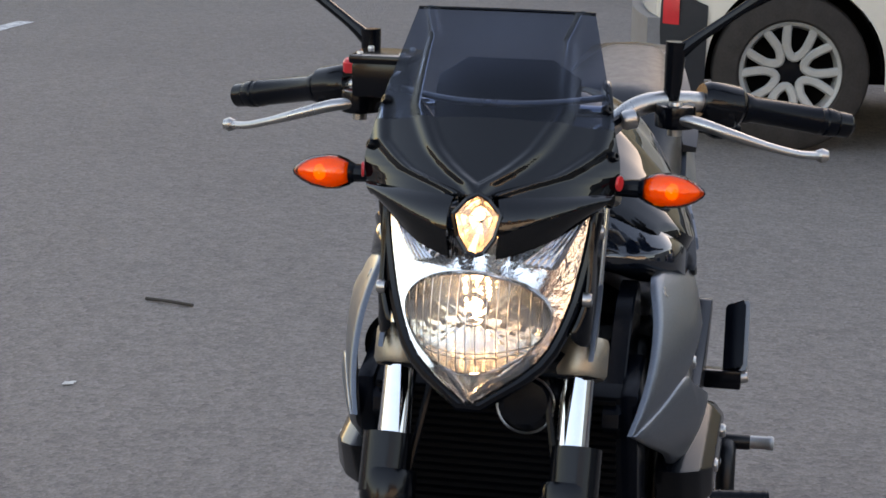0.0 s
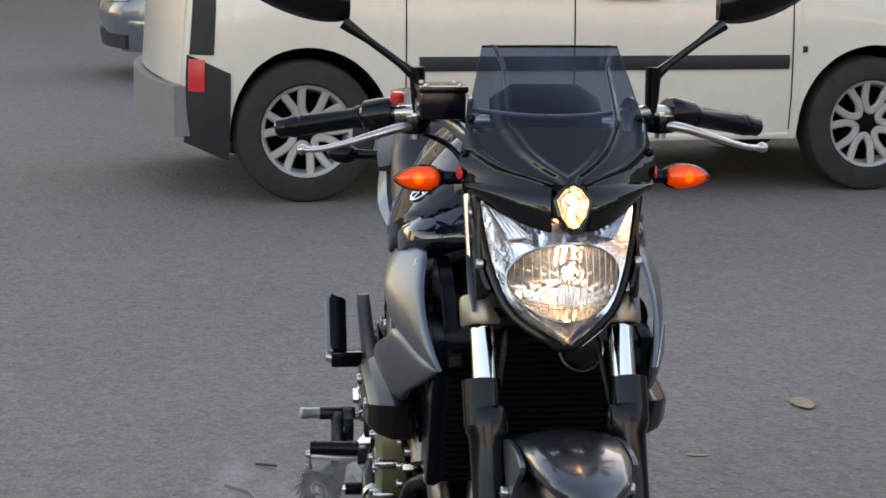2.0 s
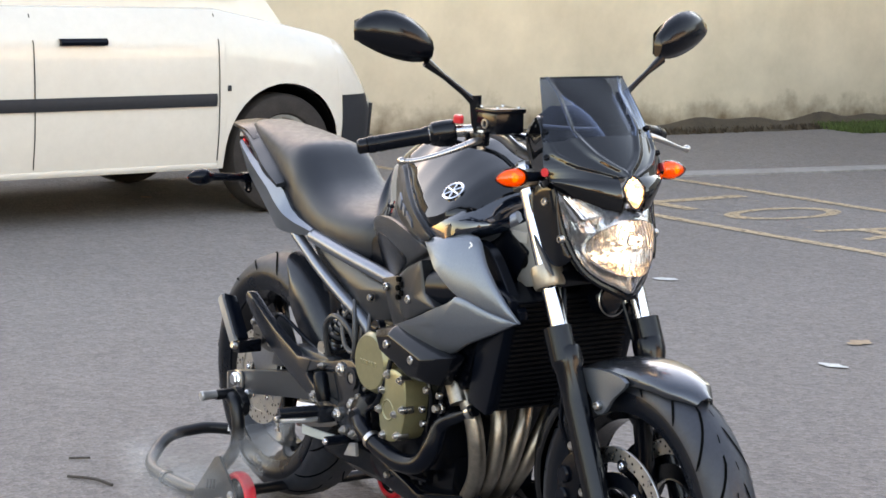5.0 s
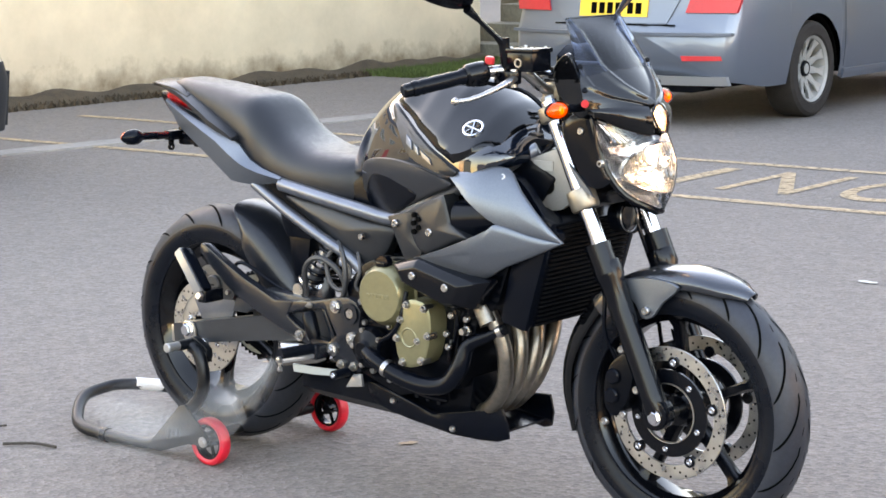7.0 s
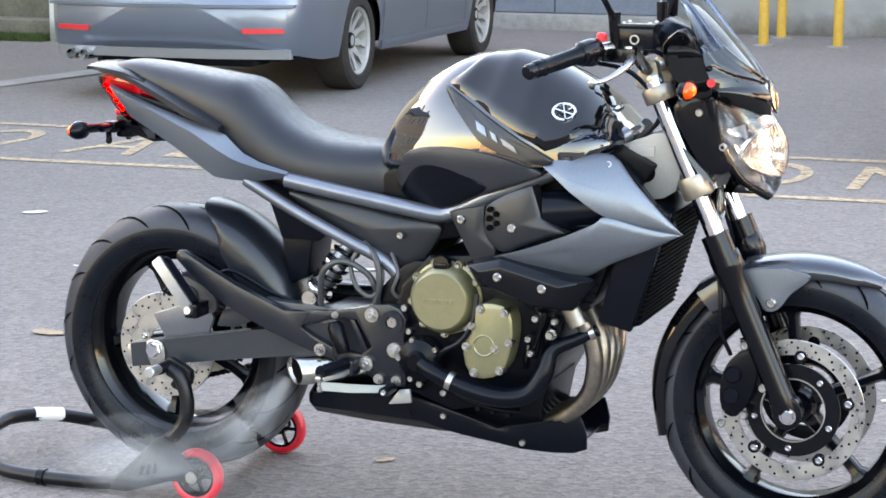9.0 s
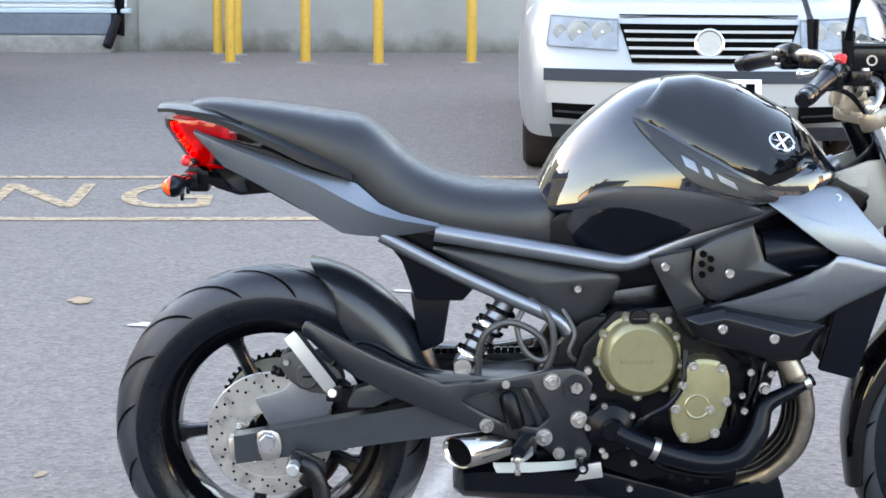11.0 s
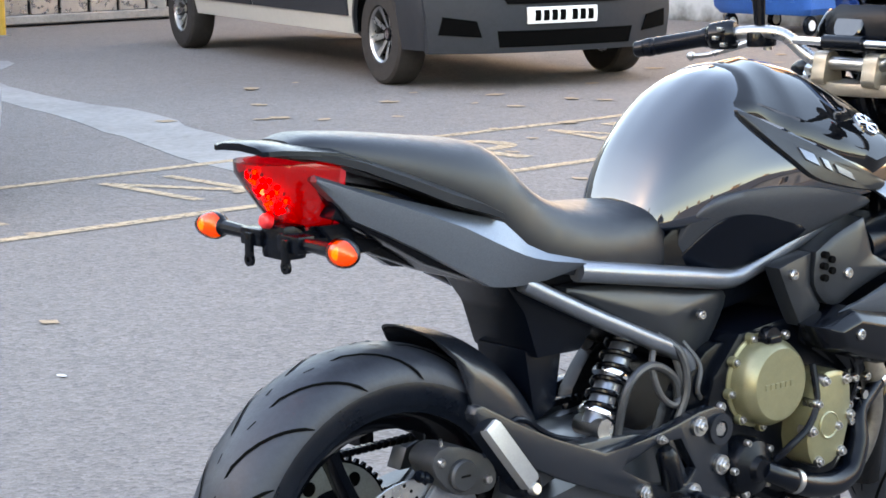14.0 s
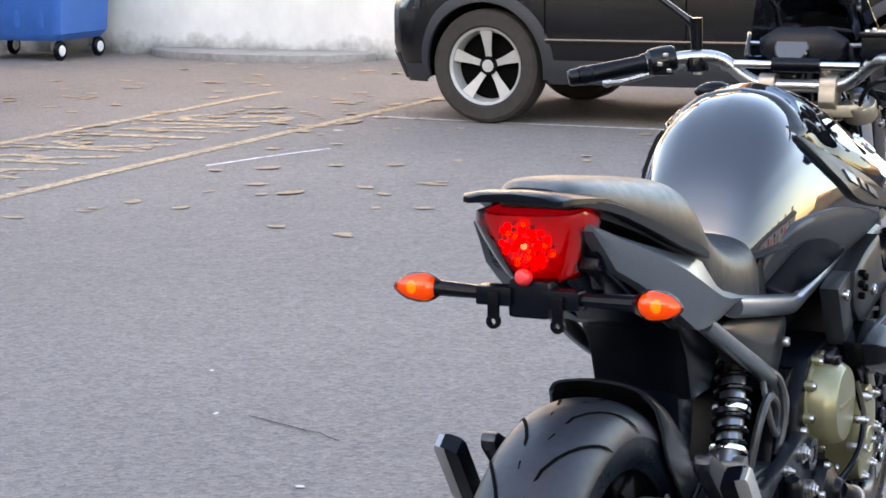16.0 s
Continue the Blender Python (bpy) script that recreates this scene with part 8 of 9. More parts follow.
van.end("rear_door", -1, ((-0.78, 0.53), (0.78, 0.53), (0.76, 1.06), (-0.76, 1.06)), CAR_WHITE, 0.008)
van.end("front_bumper", 1, ((-0.74, 0.26), (0.74, 0.26), (0.76, 0.56), (-0.76, 0.56)), BUMPER, 0.02, "black plastic front bumper")
# the blue-silver saloon seen from behind
saloon = car("saloon_car", "blue-silver four-door saloon parked with its boot towards the yard", "car", place(-4.07, 8.46, 93.2), dict(
    base=2.89, front=0.83, rear=1.14, width=1.85, wheel=0.325, arch=0.375, rim=0.222, tyre=0.225, sill=0.25, spokes=10, style="twin", paint=CAR_BLUE, rim_mat=HUBCAP,
    top=[(-1.14, 0.98), (-0.95, 1.03), (-0.2, 1.02), (2.2, 0.96), (3.2, 0.84), (3.72, 0.66)], front_bow=0.25, rear_bow=0.17, front_lean=[(0.3, 0.05), (0.55, 0.0), (0.85, 0.12)],
    rear_lean=[(0.25, 0.07), (0.38, 0.0), (0.62, 0.0), (0.68, 0.05), (1.0, 0.10)], roof=(-0.75, 0.35, 1.35, 2.35, 1.47), rear_lift=0.05, rear_taper=0.10))
saloon.plate(-1, 0.0, 0.765, PLATE_YELLOW, (2, 4), 0.02)
saloon.end("plate_recess", -1, ((-0.40, 0.67), (0.40, 0.67), (0.50, 0.87), (-0.50, 0.87)), CAR_BLUE, 0.010, "", None, 0.03)
saloon.end("boot_gap", -1, ((-0.46, 0.656), (0.46, 0.656), (0.46, 0.664), (-0.46, 0.664)), GROOVE, 0.008)
saloon.end("bumper_valance", -1, ((-0.80, 0.275), (0.80, 0.275), (0.80, 0.335), (-0.80, 0.335)), CAR_SILVER, 0.022, "pale bumper lower edge")
saloon.end("bumper_step", -1, ((-0.84, 0.595), (0.84, 0.595), (0.84, 0.615), (-0.84, 0.615)), CAR_BLUE, 0.02)
saloon.end("roundel", -1, ((-0.04, 0.945), (0.04, 0.945), (0.04, 1.0), (-0.04, 1.0)), CHROME, 0.014)
for s in (-1, 1):
    saloon.end("tail_lamp", -1, ((s * 0.52, 0.74), (s * 0.84, 0.74), (s * 0.88, 0.90), (s * 0.56, 0.87)), RED_PLASTIC, 0.012, "red tail lamp cluster")
    saloon.end("lamp_stripe", -1, ((s * 0.55, 0.875), (s * 0.87, 0.905), (s * 0.87, 0.925), (s * 0.56, 0.89)), LAMP_FACE, 0.011)
    saloon.end("reflector", -1, ((s * 0.53, 0.435), (s * 0.78, 0.44), (s * 0.77, 0.468), (s * 0.52, 0.468)), RED_PLASTIC, 0.012, "red bumper reflector")
    for x in (0.42, 1.38, 2.34):
        saloon.seam(s, x, 0.32, 0.95)
    saloon.flank("sill_skirt", s, 0.42, 2.45, 0.235, 0.30, CAR_BLUE, 0.02, "", 6)
    saloon.flank("door_handle", s, 0.62, 0.84, 0.80, 0.83, CAR_BLUE, 0.03, "", 4)
    saloon.flank("door_handle", s, 1.60, 1.82, 0.79, 0.82, CAR_BLUE, 0.03, "", 4)
FRAME[0] = place(-4.07, 8.46, 93.2)
for y in (0.55, 0.64):
    part("tail_pipe", lathe([(0.03, -0.04), (0.035, -0.04), (0.035, 0.12), (0.03, 0.12)], (-1.02, y, 0.285), (-1, 0, 0), 20, True), CHROME, saloon.t, "twin exhaust pipe")
part("rear_diffuser", block((-1.0, -0.55, 0.22), (-0.7, 0.5, 0.32), 0.02), MATTE, saloon.t)
# the silver people carrier facing the yard
mpv = car("people_carrier", "silver people carrier facing the yard, dusty bumper", "car", place(1.78, 9.48, -93.2), dict(
    base=2.92, front=0.90, rear=0.86, width=1.80, wheel=0.320, arch=0.37, rim=0.205, tyre=0.21, sill=0.235, spokes=7, style="star", paint=CAR_SILVER,
    top=[(-0.9, 1.02), (2.3, 1.0), (3.0, 0.92), (3.6, 0.82), (3.85, 0.76)], front_bow=0.16, rear_bow=0.10, front_lean=[(0.22, 0.06), (0.36, 0.0), (0.52, 0.0), (0.60, 0.05), (0.85, 0.17)], rear_lean=[(0.3, 0.0), (1.0, 0.06)],
    roof=(-0.75, -0.45, 2.1, 3.1, 1.73), side_windows=((0.06, 0.30), (0.33, 0.56), (0.59, 0.86)), front_lift=0.0, front_taper=0.10))
mpv.plate(1, -0.02, 0.475, PLATE_WHITE, (4, 3), 0.035)
mpv.end("bumper_strip", 1, ((-0.775, 0.510), (0.775, 0.510), (0.775, 0.565), (-0.775, 0.565)), BUMPER, 0.024, "dark rubbing strip")
mpv.end("bumper_bar", 1, ((-0.755, 0.40), (0.755, 0.40), (0.765, 0.51), (-0.765, 0.51)), CAR_SILVER, 0.014)
mpv.end("air_intake", 1, ((-0.335, 0.31), (0.335, 0.31), (0.36, 0.405), (-0.36, 0.405)), GROOVE, 0.02, "black mesh air intake")
for s in (-1, 1):
    mpv.end("side_intake", 1, ((s * 0.42, 0.320), (s * 0.73, 0.335), (s * 0.735, 0.405), (s * 0.42, 0.40)), GROOVE, 0.02, "black side intake")
    mpv.end("intake_blade", 1, ((s * 0.43, 0.350), (s * 0.72, 0.362), (s * 0.72, 0.372), (s * 0.43, 0.360)), BUMPER, 0.024)
    head = mpv.end("headlamp", 1, ((s * 0.43, 0.655), (s * 0.765, 0.670), (s * 0.745, 0.81), (s * 0.43, 0.795)), LAMP_FACE, 0.012, "clear headlamp cluster")
    mpv.end("lamp_cover", 1, ((s * 0.425, 0.65), (s * 0.77, 0.665), (s * 0.75, 0.815), (s * 0.425, 0.80)), CLEAR, 0.03, "", head, 0.002)
    for yy, rr in ((0.50, 0.050), (0.61, 0.056), (0.70, 0.033)):
        q = Vector((mpv.end_x(1, s * yy, 0.735) + 0.014, s * yy, 0.735))
        part("lamp_bowl", lathe([(rr, 0.004), (rr * 0.92, 0.006), (rr * 0.6, -0.004), (rr * 0.2, -0.008), (0, -0.008)], q, (1, 0, 0.15), 24), HUBCAP, head)
        part("lamp_bulb", lathe([(0, 0.006), (rr * 0.16, 0.003), (rr * 0.18, -0.008), (0, -0.008)], q, (1, 0, 0.15), 12), CHROME, head)
    mpv.arch_trim(s, CAR_SILVER, 0.035, 0.006)
    mpv.flank("side_moulding", s, 0.40, 2.50, 0.50, 0.55, BUMPER, 0.014, "dark rubbing strip")
    for x in (0.45, 1.45, 2.45):
        mpv.seam(s, x, 0.30, 0.98)
grille = mpv.end("grille", 1, ((-0.36, 0.60), (0.36, 0.60), (0.42, 0.775), (-0.42, 0.775)), GROOVE, 0.012, "black grille with bright slats")
for k in range(4):
    z = 0.622 + 0.038 * k
    w = 0.365 + 0.01 * k
    mpv.end("grille_slat", 1, ((-w, z), (w, z), (w + 0.003, z + 0.012), (-w - 0.003, z + 0.012)), HUBCAP, 0.024, "", grille)
FRAME[0] = place(1.78, 9.48, -93.2)
cx = mpv.end_x(1, 0, 0.69) + 0.03
part("round_badge", lathe([(0.056, -0.01), (0.070, -0.01), (0.070, 0.006), (0.062, 0.009), (0.056, 0.004)], (cx, 0, 0.69), (1, 0, 0.2), 36, True), CHROME, mpv.t, "round chrome badge")
part("badge_disc", lathe([(0, 0.002), (0.059, 0.002), (0.059, -0.008), (0, -0.008)], (cx, 0, 0.69), (1, 0, 0.2), 32), HUBCAP, mpv.t)
mpv.end("chin", 1, ((-0.73, 0.235), (0.73, 0.235), (0.745, 0.30), (-0.745, 0.30)), BUMPER, 0.012, "dark chin spoiler")
mpv.end("bonnet_gap", 1, ((-0.42, 0.812), (0.42, 0.812), (0.42, 0.818), (-0.42, 0.818)), GROOVE, 0.004)
# the panel van by the gate
panel_van = car("panel_van", "white panel van with a dark plastic bumper and side cladding", "van", place(9.03, 13.1, -103.7), dict(
    base=4.36, front=0.93, rear=1.1, width=2.02, wheel=0.350, arch=0.43, rim=0.195, tyre=0.215, sill=0.33, spokes=8, style="steel", paint=CAR_GREY, rim_mat=ALLOY,
    top=[(-1.1, 1.3), (3.4, 1.3), (4.2, 1.2), (4.9, 1.1), (5.3, 0.95)], front_bow=0.32, rear_bow=0.05, front_lean=[(0.3, 0.04), (0.5, 0.0), (0.85, 0.05), (1.2, 0.3)], rear_lean=[(0.3, 0.0), (1.2, 0.02)],
    roof=(-1.05, -1.0, 3.6, 4.7, 2.5), side_windows=((0.82, 0.94),), blind_rear=True, front_lift=-0.07, front_taper=0.08, rear_taper=0.03))
panel_van.plate(1, -0.06, 0.50, PLATE_WHITE, (4, 3), 0.06)
panel_van.end("front_bumper", 1, ((-0.93, 0.25), (0.93, 0.25), (0.97, 0.70), (-0.97, 0.70)), BUMPER, 0.04, "dark grey plastic front bumper")
panel_van.end("lower_grille", 1, ((-0.50, 0.29), (0.50, 0.29), (0.52, 0.40), (-0.52, 0.40)), GROOVE, 0.05, "black lower grille")
panel_van.end("grille_bar", 1, ((-0.55, 0.66), (0.55, 0.66), (0.60, 0.72), (-0.60, 0.72)), CHROME, 0.034, "bright grille bar")
panel_van.end("upper_grille", 1, ((-0.45, 0.58), (0.45, 0.58), (0.50, 0.65), (-0.50, 0.65)), GROOVE, 0.05)
for s in (-1, 1):
    panel_van.end("fog_recess", 1, ((s * 0.62, 0.36), (s * 0.88, 0.38), (s * 0.86, 0.50), (s * 0.66, 0.47)), GROOVE, 0.05, "recessed fog lamp housing")
    panel_van.end("headlamp", 1, ((s * 0.66, 0.80), (s * 0.95, 0.86), (s * 0.94, 1.10), (s * 0.70, 1.02)), LAMP_FACE, 0.012)
    panel_van.flank("bumper_corner", s, 4.72, 5.24, 0.27, 0.72, BUMPER, 0.02, "dark grey plastic bumper corner")
    panel_van.flank("side_cladding", s, 0.55, 1.85, 0.46, 0.76, BUMPER, 0.02, "dark side cladding")
    panel_van.flank("side_cladding", s, 1.9, 3.84, 0.46, 0.76, BUMPER, 0.02, "dark side cladding")
    panel_van.arch_trim(s, BUMPER, 0.04, 0.015, (1,))
# the black crossover by the white wall
suv = car("crossover_car", "black crossover with grey wheel-arch cladding beside the bay line", "car", place(9.88, 1.55, 90.4), dict(
    base=2.65, front=0.86, rear=0.83, width=1.84, wheel=0.352, arch=0.405, rim=0.238, tyre=0.215, sill=0.27, spokes=5, style="star", rim_mat=HUBCAP, paint=CAR_BLACK,
    top=[(-0.8, 1.05), (2.2, 1.0), (2.9, 0.95), (3.5, 0.78)], front_bow=0.30, rear_bow=0.15, front_lean=[(0.25, 0.10), (0.45, 0.0), (0.7, 0.0), (0.9, 0.12)], rear_lean=[(0.3, 0.0), (1.0, 0.06)],
    roof=(-0.7, -0.2, 1.6, 2.5, 1.6), front_lift=-0.03))
for s in (-1, 1):
    suv.arch_trim(s, BUMPER, 0.06, 0.014)
    suv.flank("sill_cladding", s, 0.42, 2.23, 0.255, 0.40, BUMPER, 0.018, "grey sill cladding")
    suv.flank("bumper_cladding", s, 3.08, 3.42, 0.25, 0.36, BUMPER, 0.014, "grey lower bumper")
    suv.flank("door_crease", s, 0.45, 2.25, 0.50, 0.53, CAR_BLACK, 0.010)
    suv.flank("headlamp", s, 3.12, 3.42, 0.70, 0.80, WINDOW, 0.008)
    for x in (0.46, 1.35, 2.24):
        suv.seam(s, x, 0.40, 0.98)
    FRAME[0] = place(9.88, 1.55, 90.4)
suv.end("front_valance", 1, ((-0.75, 0.26), (0.75, 0.26), (0.78, 0.42), (-0.78, 0.42)), BUMPER, 0.014, "grey lower bumper")
# a dark hatchback farther down the road
hatch = car("hatchback", "blue-grey hatchback parked behind the delivery van", "car", place(-11.4, 2.40, -88.0), dict(
    base=2.55, front=0.80, rear=0.70, width=1.74, wheel=0.305, arch=0.35, rim=0.20, tyre=0.19, sill=0.22, spokes=5, style="star", paint=CAR_NAVY,
    top=[(-0.7, 0.98), (2.1, 0.95), (2.8, 0.88), (3.35, 0.68)], front_bow=0.25, rear_bow=0.12, front_lean=[(0.25, 0.04), (0.5, 0.0), (0.8, 0.14)], rear_lean=[(0.3, 0.0), (1.0, 0.1)], roof=(-0.6, -0.2, 1.4, 2.3, 1.46)))
hatch.end("front_bumper", 1, ((-0.72, 0.24), (0.72, 0.24), (0.74, 0.34), (-0.74, 0.34)), BUMPER, 0.012)
for s in (-1, 1):
    hatch.end("headlamp", 1, ((s * 0.42, 0.56), (s * 0.74, 0.58), (s * 0.74, 0.70), (s * 0.46, 0.66)), LAMP_FACE, 0.012, "clear headlamp")
    hatch.flank("bumper_strip", s, 2.95, 3.3, 0.40, 0.44, LAMP_FACE, 0.01)
FRAME[0] = Matrix()

# ---- bin, barriers, and what lies about ----
wheelie = thing("waste_bin", "large blue plastic four-wheeled waste bin by the white wall", "bin", place(12.95, 10.55, 3.0))
FRAME[0] = place(12.95, 10.55, 3.0)
part("tub", loft([[Vector((x * w, y * d, z)) for x, y in ((-1, -0.85), (-0.9, -1), (0.9, -1), (1, -0.85), (1, 0.85), (0.9, 1), (-0.9, 1), (-1, 0.85))] for z, w, d in ((0.18, 0.38, 0.52), (0.24, 0.42, 0.57), (0.95, 0.47, 0.62), (1.10, 0.48, 0.63), (1.12, 0.51, 0.66), (1.16, 0.51, 0.66))]), BIN_BLUE, wheelie, "blue moulded tub", 30)
part("lid", loft([[Vector((x * w, y * d, z)) for x, y in ((-1, -0.9), (-0.9, -1), (0.9, -1), (1, -0.9), (1, 0.9), (0.9, 1), (-0.9, 1), (-1, 0.9))] for z, w, d in ((1.165, 0.52, 0.67), (1.21, 0.52, 0.67), (1.27, 0.44, 0.58))]), BIN_BLUE, wheelie, "", 30)
for k in range(4):
    part("rib", block((-0.435, -0.42 + 0.25 * k, 0.30), (-0.405, -0.36 + 0.25 * k, 0.90), 0.01), BIN_BLUE, wheelie)
for x in (-0.32, 0.32):
    for y in (-0.46, 0.46):
        castor = part("castor_fork", block((x - 0.03, y - 0.035, 0.09), (x + 0.03, y + 0.035, 0.2), 0.008), ALLOY, wheelie, "grey castor")
        part("castor_wheel", lathe([(0, 0.022), (0.08, 0.022), (0.09, 0.012), (0.09, -0.012), (0.08, -0.022), (0, -0.022)], (x, y - 0.05, 0.09), (0, 1, 0), 24), MATTE, castor)
        part("castor_cap", lathe([(0, 0.03), (0.045, 0.03), (0.05, 0.022), (0, 0.022)], (x, y - 0.05, 0.09), (0, -1, 0), 20), WHITE_PLASTIC, castor)
FRAME[0] = Matrix()


def barrier(at, mat, label):
    """A moulded plastic road barrier with splayed feet."""
    FRAME[0] = at
    t = thing("road_barrier", label, "barrier", at, "plastic barriers")
    part("panel", prism(smooth_outline([(-0.55, 0.32), (0.55, 0.32), (0.55, 0.95), (0.45, 1.0), (-0.45, 1.0), (-0.55, 0.95)], 2), -0.04, 0.04, "xz", 0.015), mat, t)
    for x in (-0.42, 0.42):
        part("foot", loft([[Vector((x + u * a, v * b, z)) for u, v in ((-1, -1), (1, -1), (1, 1), (-1, 1))] for z, a, b in ((0.0, 0.07, 0.24), (0.05, 0.06, 0.22), (0.32, 0.05, 0.07), (0.5, 0.05, 0.05))]), mat, t)
    for z in (0.48, 0.70):
        part("slot", prism([(-0.40, z), (0.40, z), (0.40, z + 0.10), (-0.40, z + 0.10)], -0.046, 0.046, "xz", 0.005), GROOVE, t)
    FRAME[0] = Matrix()
    return t


barrier(place(5.05, 13.6, 62), WHITE_PLASTIC, "white moulded plastic road barrier by the gate")
barrier(place(5.9, 14.2, 70), RED_PLASTIC, "red moulded plastic road barrier by the gate")
barrier(place(4.75, 13.95, 40), RED_PLASTIC, "red moulded plastic road barrier behind the white one")
solid("concrete_block", loft([[Vector((4.95 + u * a, 13.25 + v * b, z)) for u, v in ((-1, -1), (1, -1), (1, 1), (-1, 1))] for z, a, b in ((0, 0.42, 0.34), (0.12, 0.42, 0.34), (0.55, 0.30, 0.22), (0.6, 0.28, 0.2))]), CONCRETE, "worn concrete block holding the barriers", "block")


def leaf(x, y, size, turn, curl, mat, name, label, category, group):
    """A curled dead leaf with a midrib."""
    rows = []
    for k in range(7):
        f = k / 6
        w = size * rng.uniform(0.20, 0.42) * math.sin(math.pi * min(f * 0.92 + 0.04, 1)) ** 0.8
        z = 0.003 + curl * size * (abs(f - 0.5) ** 1.5)
        rows.append([Vector((size * (f - 0.5), -w, z + curl * w * 0.9)), Vector((size * (f - 0.5), -w * 0.5, z + curl * w * 0.2)), Vector((size * (f - 0.5), 0, z)), Vector((size * (f - 0.5), w * 0.5, z + curl * w * 0.3)), Vector((size * (f - 0.5), w, z + curl * w * 1.1))])
    bm = loft(rows, closed=False, caps=False)
    bm.transform(Matrix.Translation((x, y, 0)) @ Matrix.Rotation(turn, 4, "Z"))
    return solid(name, bm, mat, label, category, group)


rng = random.Random(11)
KNOWN = [(-1.197, 1.609, 0.13), (-0.9, 2.9, 0.17), (0.40, 0.243, 0.075), (-1.184, 1.63, 0.12), (-1.10, 1.18, 0.16), (5.13, 7.78, 0.16), (5.2, 3.99, 0.15), (4.68, 4.53, 0.15), (3.54, 3.79, 0.13), (1.24, 3.29, 0.11), (-0.62, 0.75, 0.07),
         (-6.0, 2.4, 0.1), (2.05, 4.9, 0.1), (3.3, 5.3, 0.12), (-0.2, 4.9, 0.1)]
for x, y, s in KNOWN:
    leaf(x, y, s * 0.75, rng.uniform(0, 6.28), rng.uniform(0.03, 0.10), LEAF, "fallen_leaf", "curled brown dead leaf on the asphalt", "leaf", "fallen leaves")
for _ in range(95):
    u = rng.random() ** 0.7
    x = 4.2 + 8.6 * u
    y = 4.9 + 0.042 * x + rng.gauss(0.9, 1.5)
    if 9.1 < x < 10.9 and y < 5.1:
        continue
    leaf(x, y, rng.uniform(0.07, 0.17), rng.uniform(0, 6.28), rng.uniform(0.03, 0.12), LEAF, "fallen_leaf", "curled brown dead leaf on the asphalt", "leaf", "fallen leaves")
for _ in range(26):
    leaf(rng.uniform(4.6, 8.8), rng.uniform(2.4, 4.6), rng.uniform(0.07, 0.13), rng.uniform(0, 6.28), rng.uniform(0.03, 0.10), LEAF, "fallen_leaf", "curled brown dead leaf on the asphalt", "leaf", "fallen leaves")
# the drift of leaves round the end of the painted bay
for cx, cy, sx, sy, count in ((7.6, 6.25, 0.45, 0.14, 22), (9.05, 6.0, 0.4, 0.18, 20), (8.7, 5.15, 0.5, 0.2, 14), (9.6, 5.5, 0.5, 0.35, 14), (7.2, 7.6, 1.4, 0.7, 12)):
    for k in range(count):
        leaf(rng.gauss(cx, sx), rng.gauss(cy, sy), rng.uniform(0.07, 0.15), rng.uniform(0, 6.28), rng.uniform(0.03, 0.12), LEAF, "fallen_leaf", "curled brown dead leaf on the asphalt", "leaf", "fallen leaves")
for x, y, s in ((-0.946, -1.414, 0.06), (8.3, 4.86, 0.10), (1.96, 1.815, 0.035), (1.43, 1.26, 0.04), (0.2, 3.1, 0.12), (-2.4, 3.2, 0.16), (-0.62, 2.5, 0.17), (-1.6, 2.2, 0.07), (3.0, 7.2, 0.12), (0.9, 2.6, 0.06), (2.4, 2.1, 0.03), (1.1, 1.9, 0.025)):
    leaf(x, y, s * 0.7, rng.uniform(0, 6.28), 0.06, PAPER, "paper_scrap", "small pale scrap of litter on the asphalt", "litter", "scraps")
for pts, r in (([(-0.45, -0.43, 0.006), (-0.38, -0.385, 0.009), (-0.31, -0.365, 0.006)], 0.005), ([(-1.78, -1.52, 0.006), (-1.76, -1.45, 0.008), (-1.74, -1.37, 0.006)], 0.006), ([(-0.63, -0.35, 0.006), (-0.60, -0.30, 0.008)], 0.004)):
    solid("twig", tube(pts, r * 0.8, 6, 4), TWIG, "short dark twig on the asphalt", "twig", "twigs")


def strip_mesh(points, width, z):
    line = [Vector((*p, z)) for p in points]
    side = Vector((width / 2, 0, 0))
    return loft([[q - side * (0.5 + 0.5 * rng.random()), q + side * (0.5 + 0.5 * rng.random())] for q in line], closed=False, caps=False)


for start, steps, ang in (((3.0, 5.0), 14, 1.9),):
    p, a, line = Vector((*start, 0.0035)), ang, []
    for _ in range(steps):
        line.append(p.copy())
        a += rng.uniform(-0.3, 0.3)
        p += Vector((math.cos(a), math.sin(a), 0)) * 0.05
    solid("asphalt_crack", loft([[q + Vector((0, -0.0016 * (0.4 + rng.random()), 0)), q + Vector((0, 0.0016 * (0.4 + rng.random()), 0))] for q in line], closed=False, caps=False), GROOVE, "thin dark crack in the asphalt", "crack", kind="structure")
solid("asphalt_crack", strip_mesh([(1.971, 1.721), (1.952, 1.66), (1.938, 1.634), (1.915, 1.56), (1.889, 1.50), (1.886, 1.46), (1.85, 1.41), (1.835, 1.376)], 0.006, 0.0035), GROOVE, "thin dark crack in the asphalt", "crack", kind="structure")
# loose grit scattered over the near asphalt
verts, faces = [], []
for _ in range(9000):
    x, y, s = rng.uniform(-3.4, 4.5), rng.uniform(-2.2, 6.5), rng.uniform(0.001, 0.0028) * (1 if rng.random() < 0.97 else 1.8)
    a, i = rng.uniform(0, 6.28), len(verts)
    for k in range(3):
        verts.append((x + s * math.cos(a + 2.09 * k), y + s * math.sin(a + 2.09 * k), 0.0005))
    verts.append((x, y, s * 0.9))
    faces += [(i, i + 1, i + 3), (i + 1, i + 2, i + 3), (i + 2, i, i + 3)]
me = bpy.data.meshes.new("grit")
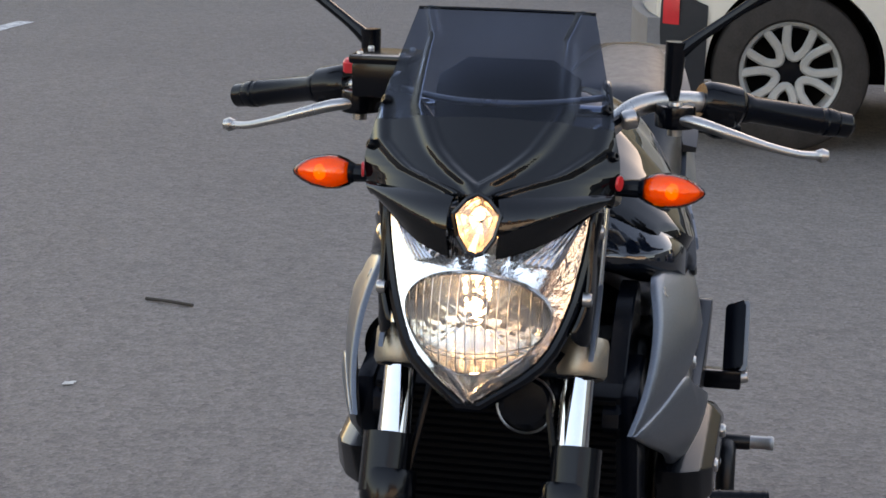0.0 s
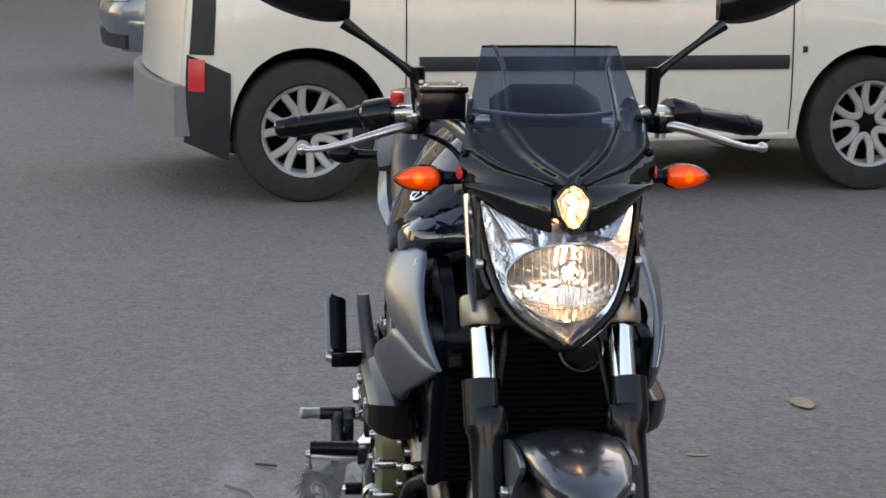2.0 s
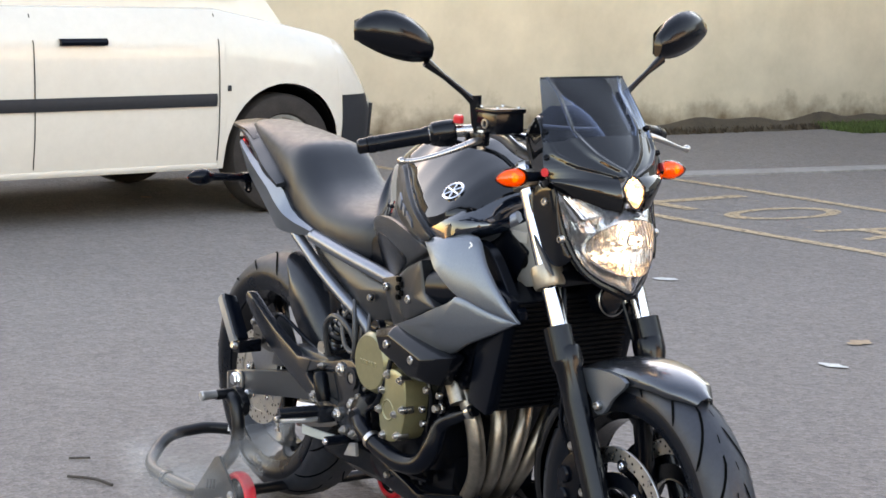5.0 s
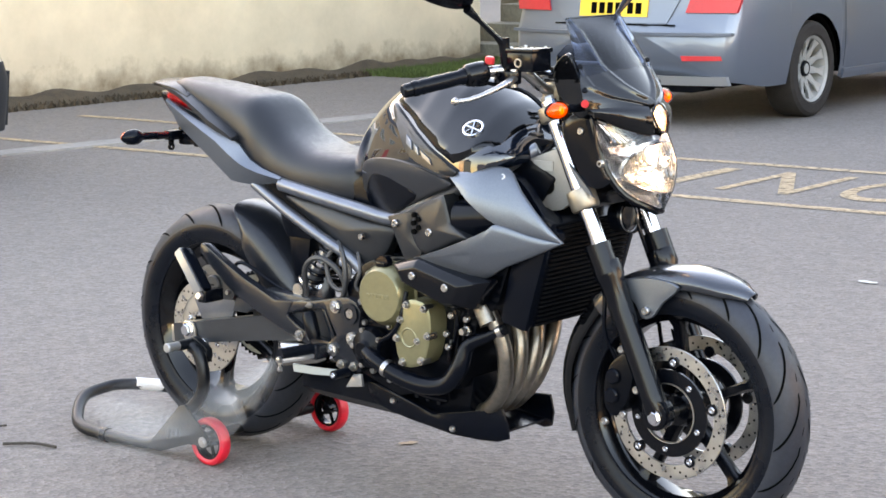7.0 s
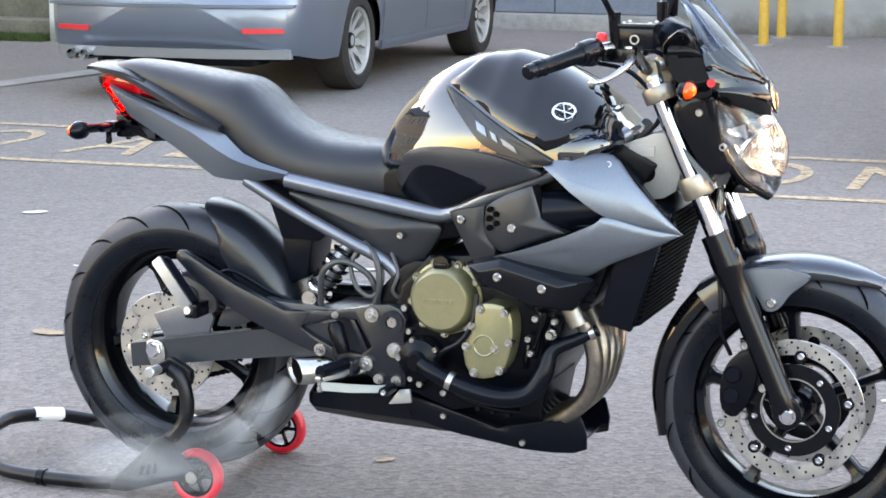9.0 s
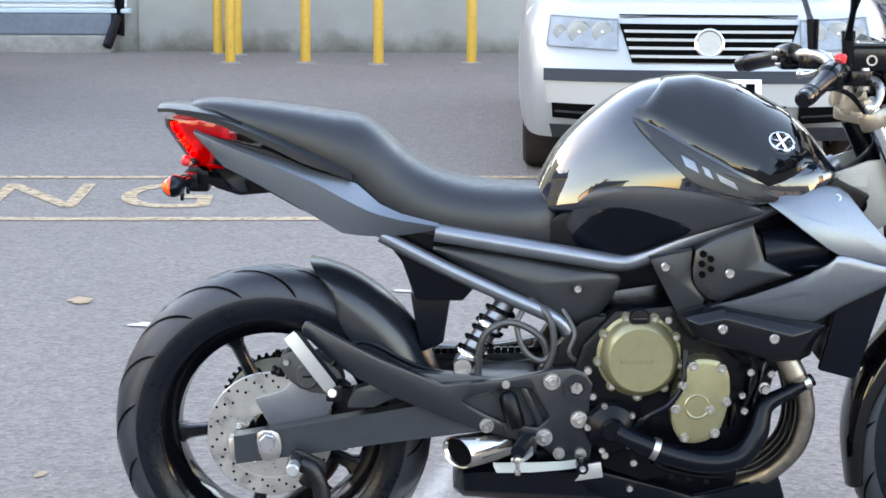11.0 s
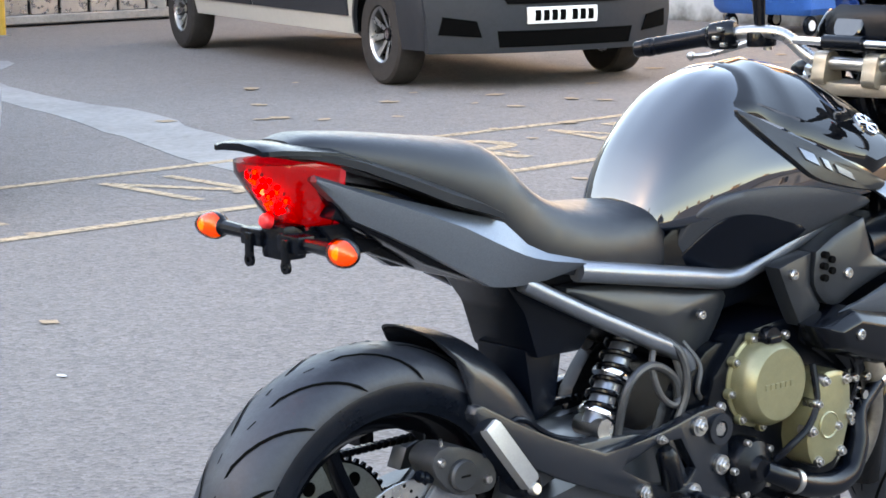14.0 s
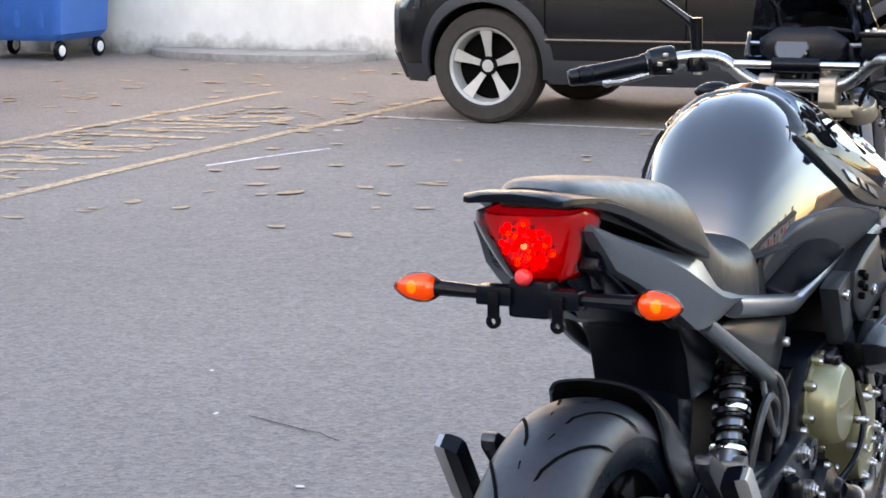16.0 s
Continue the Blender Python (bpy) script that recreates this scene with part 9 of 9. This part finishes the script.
me.from_pydata(verts, [], faces)
me.materials.append(GRIT)
tagged(new("grit", me), "fine pale grit strewn over the asphalt", "grit", kind="stuff")

# the thin vapour that hangs behind the exhaust tip


def vapour(name, most):
    """Wisps: a noise in space decides where the vapour is thick enough to show."""
    m = bpy.data.materials.new(name)
    m.use_nodes = True
    nodes, link = m.node_tree.nodes, m.node_tree.links.new
    nodes.remove(nodes["Principled BSDF"])
    t, d, x = (nodes.new(k) for k in ("ShaderNodeBsdfTransparent", "ShaderNodeBsdfDiffuse", "ShaderNodeMixShader"))
    d.inputs["Color"].default_value = (0.8, 0.8, 0.8, 1)
    at = nodes.new("ShaderNodeTexCoord")
    n1 = node(m, "ShaderNodeTexNoise", Scale=5.5, Detail=5.0, Roughness=0.55, Distortion=0.6)
    r = nodes.new("ShaderNodeMapRange")
    r.inputs["From Min"].default_value, r.inputs["From Max"].default_value = 0.40, 0.68
    r.inputs["To Min"].default_value, r.inputs["To Max"].default_value = 0.0, most
    link(at.outputs["Object"], n1.inputs["Vector"])
    link(n1.outputs["Fac"], r.inputs["Value"])
    link(r.outputs["Result"], x.inputs[0])
    link(t.outputs[0], x.inputs[1])
    link(d.outputs[0], x.inputs[2])
    link(x.outputs[0], nodes["Material Output"].inputs["Surface"])
    return m


PLUME = [((0.35, -0.20, 0.30), 0.018), ((0.33, -0.23, 0.26), 0.042), ((0.28, -0.28, 0.20), 0.07), ((0.20, -0.34, 0.15), 0.092), ((0.10, -0.39, 0.14), 0.095), ((0.0, -0.42, 0.15), 0.075), ((-0.08, -0.44, 0.17), 0.03)]
plume = thing("exhaust_vapour", "thin white vapour drifting from the exhaust tip", "vapour", (0.35, -0.20, 0.0), kind="stuff")
for k, (grow, most) in enumerate(((1.0, 0.034), (0.72, 0.05), (0.42, 0.068))):
    rings = []
    mids = curve([p for p, w in PLUME], 4)
    for i, q in enumerate(mids):
        f = i / (len(mids) - 1) * (len(PLUME) - 1)
        n = min(int(f), len(PLUME) - 2)
        w = (PLUME[n][1] + (PLUME[n + 1][1] - PLUME[n][1]) * (f - n)) * grow
        way = (mids[min(i + 1, len(mids) - 1)] - mids[max(i - 1, 0)]).normalized()
        u = way.orthogonal().normalized()
        v = way.cross(u)
        ring = []
        for j in range(28):
            a = 2 * math.pi * j / 28
            p = math.cos(a) * u + math.sin(a) * v
            c = q + p * w * (1 + 0.55 * noise.noise((q + p * w) * 6.0 + Vector((k * 7, 0, 0))))
            ring.append(Vector((c.x, c.y, max(c.z, 0.02))))
        rings.append(ring)
    part("wisp", loft(rings), vapour("vapour_wisp", most), plume, "", 180).visible_shadow = False
